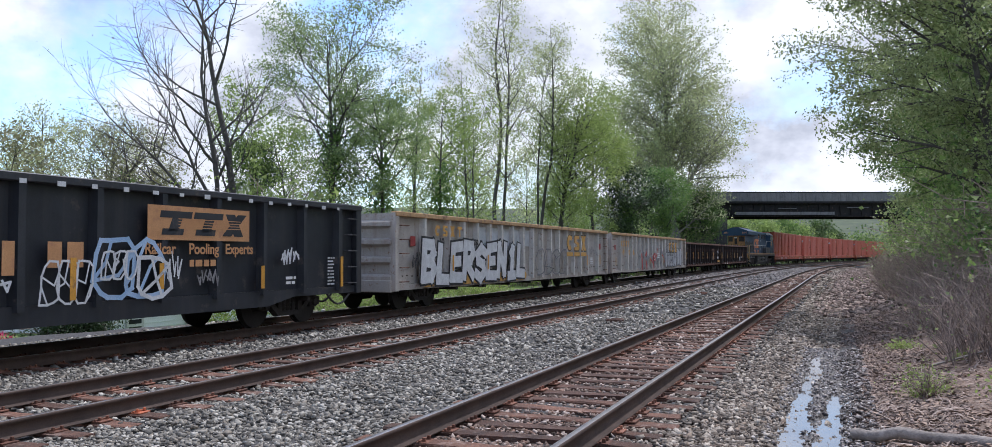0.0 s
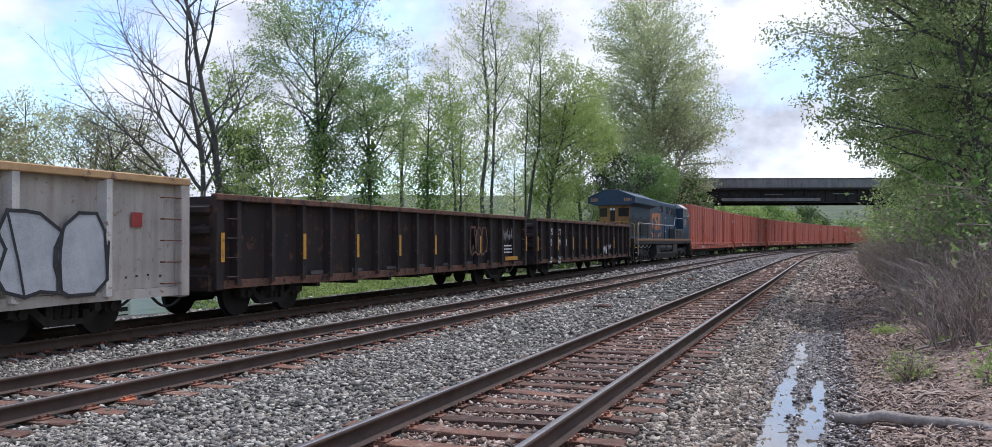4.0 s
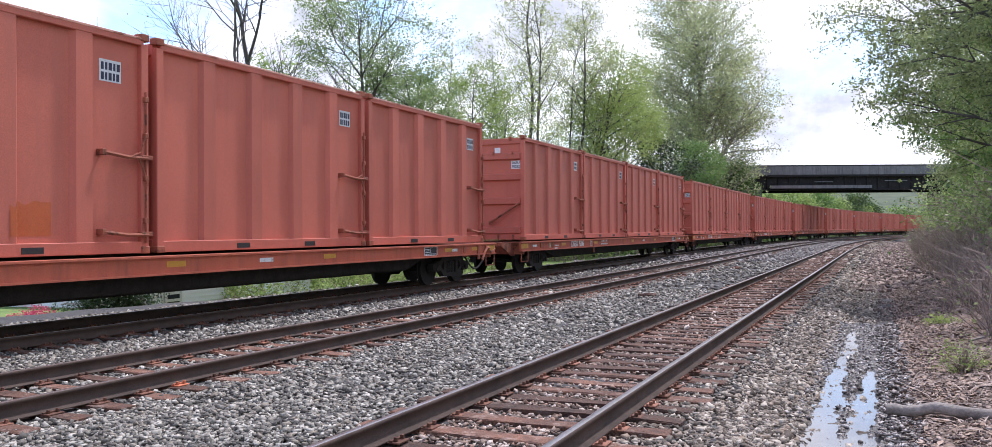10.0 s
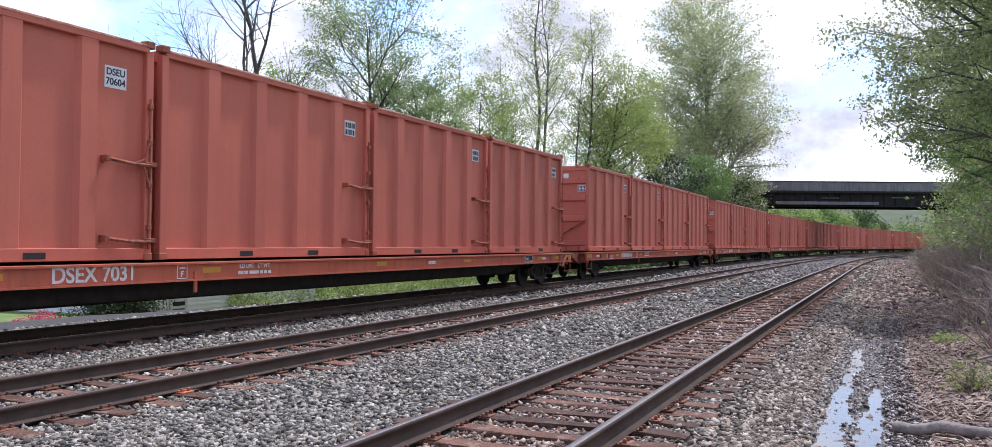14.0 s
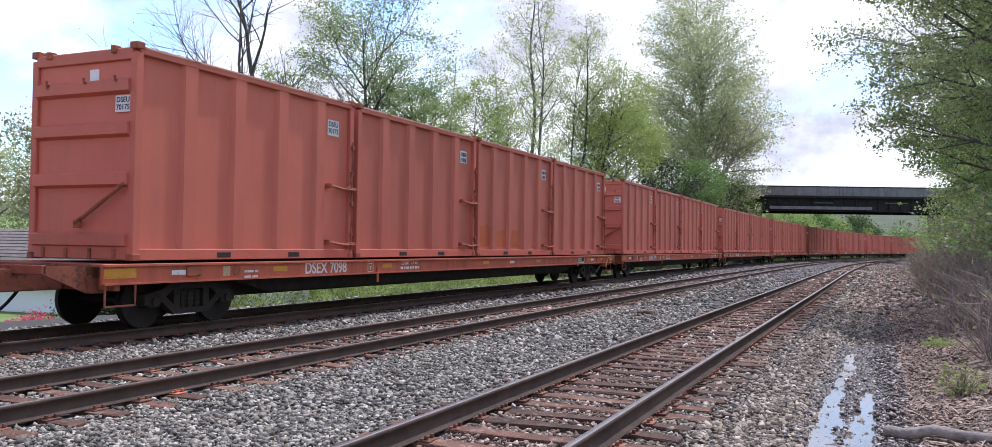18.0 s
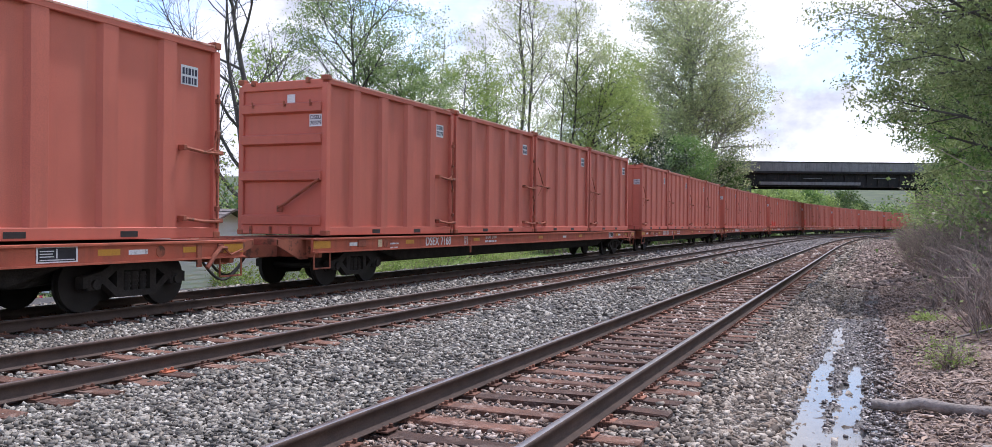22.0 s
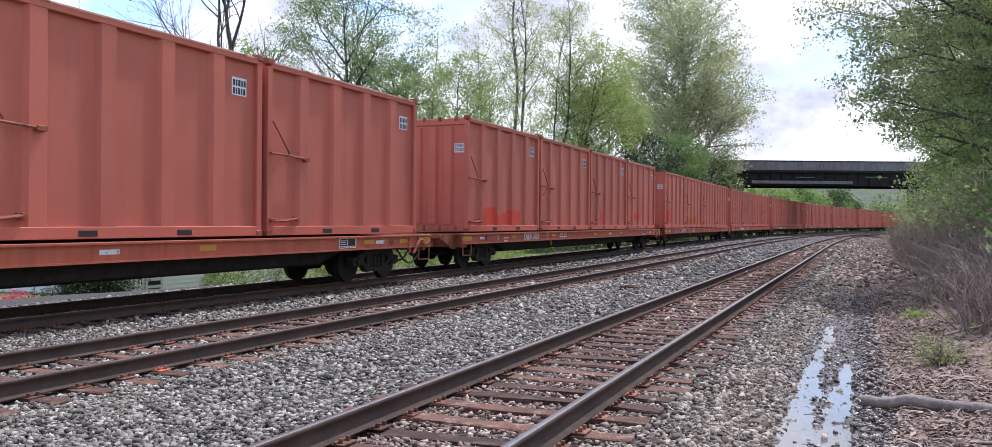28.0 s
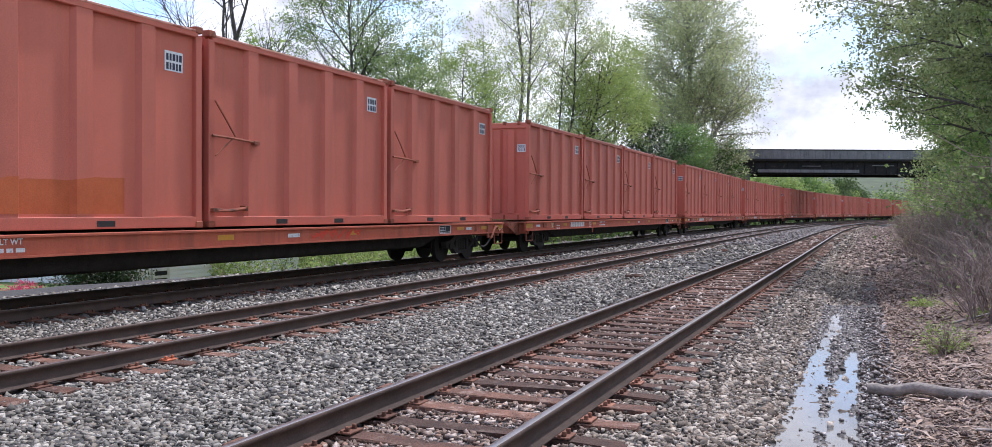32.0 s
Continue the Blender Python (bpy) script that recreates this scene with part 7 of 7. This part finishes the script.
def flat_car(k):
    h, f = 13.75, FLAT_MESHES
    rnd = random.Random(100 + k)
    t = thing("flat_car", "rust-orange flat car carrying four steel containers", "freight car", group="flat cars of the train")
    CARS.append((t, FIRST + PITCH * k + 13.015, Matrix()))
    part("deck", f["deck"], None, t)
    part("side_sill", f["side_sill"], None, t)
    part("side_sill", f["side_sill"], None, t, at=pose(0, 0, 0, 0, 0, 180))
    part("center_sill", f["center_sill"], None, t)
    part("brake_gear", f["brake_gear"], None, t)
    for sy in (-1, 1):
        m = pose(0, sy * h, 0, 0, 0, 0 if sy < 0 else 180)
        part("end_frame", f["end_frame"], None, t, at=m)
        part("stirrup", f["stirrup"], None, t, at=pose(0, sy * (h - .36), 0))
        part("reflector_patch", f["yellow_patch"], None, t, "yellow reflective patch", at=pose(0, sy * (h - .34), 0))
        truck(t, sy * (h - 2.3))
    part("brake_staff", f["brake_staff"], None, t, at=pose(0, -h + .2, 0))
    for y in (-9.5, -5.37, .4, 4.9, 10.55, 12.3):
        part("reflector", f["reflector"], None, t, at=pose(0, y + rnd.uniform(-.1, .1), 0))
    for y in (-12.3, 2.8, 11.2):
        part("data_plate", f["data_plate"], None, t, at=pose(0, y + rnd.uniform(-.3, .3), .97))
    bars("stencil_print", -4.66, -3.72, .88, 1, "lettering", t, 1.426, k, .06, .08)
    part("tack_board", f["tack_board"], None, t, at=pose(0, -10.97, 0))
    part("stake", f["stake"], None, t, at=pose(0, -5.76, 0))
    part("plate_mark", f["plate_mark"], None, t, "white-framed clearance mark", at=pose(0, -6.06, 0))
    part("brake_lever", f["brake_lever"], None, t, "rusty brake lever with its chain", at=pose(0, h, 0))
    word("stencil_print", "LD LMT   LT WT", .12, "lettering", t, side_at(-4.19, 1.03, 1.426))
    part("stencil_box", f["stencil_box"], None, t, "white-framed black stencil box", at=pose(0, 9.55, 0))
    part("lift_eye", f["lift_eye"], None, t, at=pose(0, -10.70, 0))
    part("lift_eye", f["lift_eye"], None, t, at=pose(0, 11.6, 0))
    part("jack_pad", f["jack_pad"], None, t, at=pose(0, -11.82, 0))
    bars("stencil_print", -10.48, -10.06, .93, 2, "lettering", t, 1.426, 50 + k, .04)
    mark, number = "DSEX", {0: "7183", 1: "7206", 2: "7031", 4: "7098", 5: "7094", 6: "7168", 7: "7210", 9: "7020", 10: "7240"}.get(k, "")
    if number:
        word("car_mark", mark + " " + number, .33, "lettering", t, side_at(-7.83, .965, 1.426))
    else:
        bars("car_mark", -8.75, -6.92, .87, 1, "lettering", t, 1.426, 77 + k, .2)
    if k == 10:
        scrawl(t, 3.1, 5.1, .85, 1.07, "fresh_red", 1.424, 91, .05, 6)
    ends(t, h + .05)
    return t


def box_meshes():
    f, L_, w, z0, z1 = BOX_MESHES, BOX_L / 2, 1.24, BOX_Z, BOX_TOP
    bm = bmesh.new()
    box(bm, -w + RIB_DEPTH, w - RIB_DEPTH, -L_ + .06, L_ - .06, z0 + .10, z1 - .03)
    f["shell"] = mesh_of("shell", bm, "orange")
    bm = bmesh.new()
    prism(bm, [(w - RIB_DEPTH - .002, -RIB_FOOT), (w - .006, -RIB_FACE), (w - .006, RIB_FACE), (w - RIB_DEPTH - .002, RIB_FOOT)], z0 + .16, z1 - .10, "z")
    f["rib"] = mesh_of("rib", bm, "orange")
    bm = bmesh.new()
    box(bm, w - .12, w, -L_ + .1, L_ - .1, z0 + .01, z0 + .20, .008)
    f["bottom_rail"] = mesh_of("bottom_rail", bm, "orange")
    bm = bmesh.new()
    box(bm, w - .12, w + .004, -L_ + .1, L_ - .1, z1 - .13, z1 - .02, .012)
    f["top_rail"] = mesh_of("top_rail", bm, "orange")
    # thin pale strip: a highlight put into the colour of the edge
    bm = bmesh.new()
    box(bm, w - .06, w + .012, -L_ + .12, L_ - .12, z1 - .035, z1 + .004, .006)
    f["top_edge"] = mesh_of("top_edge", bm, "orange_pale")
    # no hole is cut: a dark plate paints the shade inside the opening
    bm = bmesh.new()
    box(bm, w - .002, w + .006, -.18, .18, z0 + .045, z0 + .14)
    f["pocket"] = mesh_of("fork_pocket", bm, "hose")
    bm = bmesh.new()
    box(bm, w - .14, w + .004, L_ - .16, L_ - .004, z0 + .1, z1 - .1, .012)
    f["corner_post"] = mesh_of("corner_post", bm, "orange")
    bm = bmesh.new()
    box(bm, -.089, .089, -.089, .089, -.06, .06, .012)
    f["casting"] = mesh_of("corner_casting", bm, "orange_rust")
    bm = bmesh.new()
    prism(bm, [(-L_ + .07, -.14), (-L_ - .05, -.09), (-L_ - .05, .09), (-L_ + .07, .14)], -w + .13, w - .13)
    f["end_rib"] = mesh_of("end_rib", bm, "orange")
    bm = bmesh.new()
    prism(bm, [(-.19, -L_ + .07), (-.12, -L_ - .04), (.12, -L_ - .04), (.19, -L_ + .07)], z0 + .25, z1 - .28, "z")
    f["end_rib_upright"] = mesh_of("end_rib", bm, "orange")
    bm = bmesh.new()
    box(bm, -w + .1, w - .1, -L_ + .0, -L_ + .12, z1 - .22, z1 - .02, .012)
    f["end_header"] = mesh_of("end_header", bm, "orange")
    bm = bmesh.new()
    box(bm, -w + .1, w - .1, -L_ + .0, -L_ + .12, z0 + .02, z0 + .24, .012)
    f["end_rail"] = mesh_of("end_rail", bm, "orange")
    bm = bmesh.new()
    box(bm, -.05, .05, -L_ - .05, -L_ + .1, z1 - .10, z1 + .03, .01)
    f["hinge"] = mesh_of("hinge", bm, "orange_rust")
    bm = bmesh.new()
    box(bm, -.035, .035, -L_ - .03, -L_ + .02, z0 + .02, z0 + .20, .01)
    f["dog"] = mesh_of("door_dog", bm, "orange_rust")
    bm = bmesh.new()
    pipe(bm, [(-.05, -L_ - .05, z0 + .62), (.15, -L_ - .05, z0 + .72), (1.08, -L_ - .05, z0 + 1.28)], .035)
    box(bm, -.08, .08, -L_ - .06, -L_, z0 + .54, z0 + .68, .01)
    f["end_latch"] = mesh_of("end_latch", bm, "orange_rust")
    bm = bmesh.new()
    box(bm, .12, .34, -L_ + .045, -L_ + .058, z1 - .56, z1 - .33, .004)
    f["placard"] = mesh_of("placard", bm, "plate_white")
    bm = bmesh.new()
    pipe(bm, [(0, -L_ + .05, z0 + 3.0), (0, -L_ - .07, z0 + 3.0), (0, -L_ - .08, z0 + 3.08)], .022, 5)
    box(bm, -.04, .04, -L_ - .05, -L_ + .06, z0 + 2.94, z0 + 3.02)
    f["hook"] = mesh_of("hook", bm, "orange_rust")
    bm = bmesh.new()
    pipe(bm, [(w + .03, 0, 0), (w + .05, .46, -.05), (w + .07, .86, -.05)], .034)
    box(bm, w - .10, w + .06, -.04, .04, -.05, .05, .008)
    box(bm, w - .03, w + .09, .72, .96, -.075, .0, .008)
    f["latch_bar"] = mesh_of("latch_bar", bm, "orange_rust")
    bm = bmesh.new()
    pipe(bm, [(w + .035, L_ - .10, z0 + .18), (w + .035, L_ - .10, z1 - .9)], .02)
    for z in (.5, 1.2, 1.9, 2.5):
        box(bm, w - .01, w + .07, L_ - .14, L_ - .06, z0 + z, z0 + z + .09, .008)
    f["lock_rod"] = mesh_of("lock_rod", bm, "orange_rust")
    bm = bmesh.new()
    c = (w + .05, .62, -.02)
    pipe(bm, [(w + .05, .06, .60), (w + .06, .30, .33), c], .019)
    pipe(bm, [c, (w + .06, .36, -.20), (w + .05, .08, -.42)], .013)
    pipe(bm, [(w + .04, .0, -.05), (w + .05, .50, -.06), (w + .05, 1.28, -.10)], .026)
    box(bm, w - .06, w + .08, 1.14, 1.32, -.14, -.06, .008)
    f["chain"] = mesh_of("latch_chain", bm, "orange_rust")
    bm = bmesh.new()
    pipe(bm, [(w + .07, L_ - .46, z0 + 1.56), (w + .07, L_ - .24, z0 + 1.66), (w + .05, L_ - .11, z0 + 1.98)], .016, 5)
    pipe(bm, [(w + .07, L_ - .28, z0 + 1.56), (w + .06, L_ - .16, z0 + 1.34), (w + .05, L_ - .08, z0 + 1.12)], .016, 5)
    f["short_chain"] = mesh_of("latch_chain", bm, "orange_rust")
    bm = bmesh.new()
    box(bm, w + .002, w + .006, -.215, .215, -.175, .175)
    f["plate"] = mesh_of("number_board", bm, "plate_white")
    bm = bmesh.new()
    rnd = random.Random(7)
    for z in (.06, -.10):
        y = -.18
        while y < .15:
            d = rnd.uniform(.04, .08)
            box(bm, w + .006, w + .008, y, y + d, z - .05, z + .07)
            y += d + .025
    f["plate_bars"] = mesh_of("print", bm, "ink")


BOX_NUMBERS = {(0, 0): "70083", (1, 0): "70282", (2, 0): "70604", (4, 0): "70175", (5, 0): "70531", (6, 0): "70379", (7, 0): "71098", (8, 0): "70037", (9, 0): "70182", (11, 0): "70118", (10, 0): "70932"}


def container(k, j):
    f, L_, w, z0, z1 = BOX_MESHES, BOX_L / 2, 1.24, BOX_Z, BOX_TOP
    chained = k > 6 or (k == 6 and j > 1)
    rnd = random.Random(k * 11 + j)
    t = thing("shipping_container", "orange-brown ribbed steel waste container with chained door latch" if chained else "orange-brown ribbed steel waste container with side latch bars", "container", group="containers on the flat cars")
    CARS.append((t, FIRST + PITCH * k + 13.25, pose(0, -13.25 + BOX_STEP * j + BOX_L / 2, 0)))
    part("shell", f["shell"], None, t)
    for y in RIBS:
        part("rib", f["rib"], None, t, at=pose(0, y, 0))
        part("rib", f["rib"], None, t, at=pose(0, y, 0, 0, 0, 180))
    for rz in (0, 180):
        for name in ("bottom_rail", "top_rail"):
            part(name, f[name], None, t, at=pose(0, 0, 0, 0, 0, rz))
        part("end_header", f["end_header"], None, t, at=pose(0, 0, 0, 0, 0, rz))
        part("top_edge", f["top_edge"], None, t, "top edge coloured pale as a sky highlight", at=pose(0, 0, 0, 0, 0, rz))
        part("end_rail", f["end_rail"], None, t, at=pose(0, 0, 0, 0, 0, rz))
    for y in (-1.05, 1.05):
        part("fork_pocket", f["pocket"], None, t, "dark plate in place of the shade inside a forklift opening", at=pose(0, y, 0))
    for sx in (-1, 1):
        for sy in (-1, 1):
            m = Matrix.Diagonal((sx, sy, 1, 1))
            part("corner_post", f["corner_post"], None, t, at=m)
            for z in (z0 + .06, z1 + .01):
                part("corner_casting", f["casting"], None, t, at=pose(sx * (w - .07), sy * (L_ - .08), z))
    if j == 0:
        if chained:
            for x in (-.55, .0, .55):
                part("end_rib", f["end_rib_upright"], None, t, at=pose(x, 0, 0))
        else:
            for z in (z0 + .34, z0 + 1.36, z0 + 2.20, z0 + 2.92):
                part("end_rib", f["end_rib"], None, t, at=pose(0, 0, z))
            part("end_latch", f["end_latch"], None, t)
        for x in (-.85, -.29, .27, .83) if chained else (-.80, .74):
            part("hinge", f["hinge"], None, t, at=pose(x, 0, 0))
        for x in (-.85, -.29, .27, .83):
            part("door_dog", f["dog"], None, t, at=pose(x, 0, 0))
        if not chained:
            part("placard", f["placard"], None, t, "pale blank placard")
            for x in (-.78, .12, .84):
                part("hook", f["hook"], None, t, at=pose(x, 0, 0))
        e = part("number_board", f["plate"], None, t, "white number board", at=Matrix.Translation((.93, -L_ + .03, z0 + 2.62)) @ Euler((0, 0, -pi / 2)).to_matrix().to_4x4() @ Matrix.Translation((-w, 0, 0)) @ Matrix.Diagonal((1, .8, .8, 1)))
        if k in (0, 2, 3):
            bm = bmesh.new()
            box(bm, -.28, -.10, -L_ - .008, -L_ + .06, z0 + .78, z0 + 1.08)
            box(bm, -.10, .06, -L_ - .008, -L_ + .06, z0 + .96, z0 + 1.08)
            part("paper_notice", bm, "plate_white", t)
    yp = L_ - (.72 if not chained else .62)
    b = part("number_board", f["plate"], None, t, "white number board with dark print", at=pose(-RIB_DEPTH, yp, z0 + 2.93))
    number = BOX_NUMBERS.get((k, j))
    if number:
        word("board_print", "DSEU\n" + number, .155, "ink", b, side_at(0, 0, w + .007))
        if j == 0:
            word("board_print", "DSEU\n" + number, .155, "ink", e, side_at(0, 0, w + .007))
    else:
        part("board_print", f["plate_bars"], None, b)
        if j == 0:
            part("board_print", f["plate_bars"], None, e)
    if chained:
        part("latch_chain", f["chain"], None, t, at=pose(0, -L_ + .05, z0 + 1.75))
        part("latch_bar", f["latch_bar"], None, t, at=Matrix.Translation((0, -L_ + 1.0, z0 + .36)) @ Matrix.Diagonal((1, -1, 1, 1)))
    else:
        part("lock_rod", f["lock_rod"], None, t)
        part("latch_chain", f["short_chain"], None, t)
        for z in (z0 + 1.62, z0 + .36):
            part("latch_bar", f["latch_bar"], None, t, at=pose(0, L_ - .95, z))
    return t


def paint_patches(boxes):
    """Touched-up paint low on some sides."""
    rnd = random.Random(12)
    w, z = 1.2405, BOX_Z
    jobs = [((0, 0), "fresh_orange", ((-2.7, .25, .3), (-1.4, .25, .45), (.1, .35, .55))), ((0, 1), "fresh_orange", ((-2.8, .1, .7), (-1.5, .1, .45), (-.2, .1, .35), (.7, .1, .5))),
            ((4, 2), "fresh_orange", ((-3.1, .1, .62, .95), (-1.67, .1, .5, .75), (-.59, .1, .52, .8))), ((8, 1), "fresh_red", ((-1.58, .04, .42, .48), (-.48, .22, .5, .6), (2.01, .04, .38, .62), (-2.9, .02, .12, .9))), ((5, 0), "fresh_orange", ((-.4, .4, .4, .5),)), ((9, 3), "fresh_red", ((-1.8, .3, .3),)), ((10, 0), "fresh_red", ((-2.5, .15, .9),)), ((10, 1), "fresh_orange", ((-2.9, .05, .6, 4.4),)), ((9, 0), "fresh_red", ((-1.98, .02, .54, 1.15), (-.83, .02, .40, 1.0), (.17, .02, .48, 1.3))), ((9, 2), "fresh_red", ((-1.47, .1, .5, .6),))]
    for key, mat, spots in jobs:
        if key not in boxes:
            continue
        for y, z0, hgt, *wide in spots:
            wd = wide[0] if wide else .72 if mat == "fresh_orange" else 1.4
            ys = sorted({y, y + wd, *(y + wd * k / 12 for k in range(13)), *(r + d for r in RIBS for d in (-RIB_FOOT, -RIB_FACE, RIB_FACE, RIB_FOOT) if y < r + d < y + wd)})
            bm, tip, last = bmesh.new(), 1.0, None
            for v in ys:
                near = min(abs(v - r) for r in RIBS)
                x = w + .0015 - RIB_DEPTH + RIB_DEPTH * min(1, max(0, (RIB_FOOT - near) / (RIB_FOOT - RIB_FACE)))
                tip += rnd.uniform(-.09, .09)
                tip = min(1.08, max(.82, tip))
                pair = bm.verts.new((x, v, z + .2 + z0)), bm.verts.new((x, v, z + .2 + z0 + hgt * tip))
                if last:
                    bm.faces.new((last[0], pair[0], pair[1], last[1]))
                last = pair
            part("paint_patch", bm, mat, boxes[key], "patch of fresh bright paint")


make_gondolas()
make_engine()
flat_meshes()
box_meshes()
N_FLATS = 19
BOXES = {}
for k_ in range(N_FLATS):
    flat_car(k_)
    for j_ in range(4):
        BOXES[k_, j_] = container(k_, j_)
paint_patches(BOXES)


def train_travel(t):
    """How far the train has come by t seconds."""
    return 13.2688 * (t - 15) + .007656 * (t - 15) ** 2 + .0001959 * (t - 15) ** 3


def car_pose(b, t):
    x, y, h = train_at(b - train_travel(t))
    return pose(float(x), float(y), RAIL_Z[2], 0, 0, -degrees(float(h)))


def motions():
    times = [.5 * k for k in range(65)]
    for ob, b, m in CARS:
        walk(ob, [(t, car_pose(b, t) @ m) for t in times])
    # wheelsets that sit alike in their trucks and have one size turn by the same keys
    turned = {}
    for ob, r in WHEELS:
        x, y, z = ob.location
        key = (round(x, 3), round(y, 3), round(z, 3), r)
        if key in turned:
            ob.rotation_mode = "QUATERNION"
            keys = ob.animation_data_create()
            keys.action = turned[key].animation_data.action
            keys.action_slot = turned[key].animation_data.action_slot
        else:
            walk(ob, [(k / FPS, pose(x, y, z, degrees((train_travel(k / FPS) - train_travel(0)) / r))) for k in range(frame(32.0))])
            turned[key] = ob


motions()
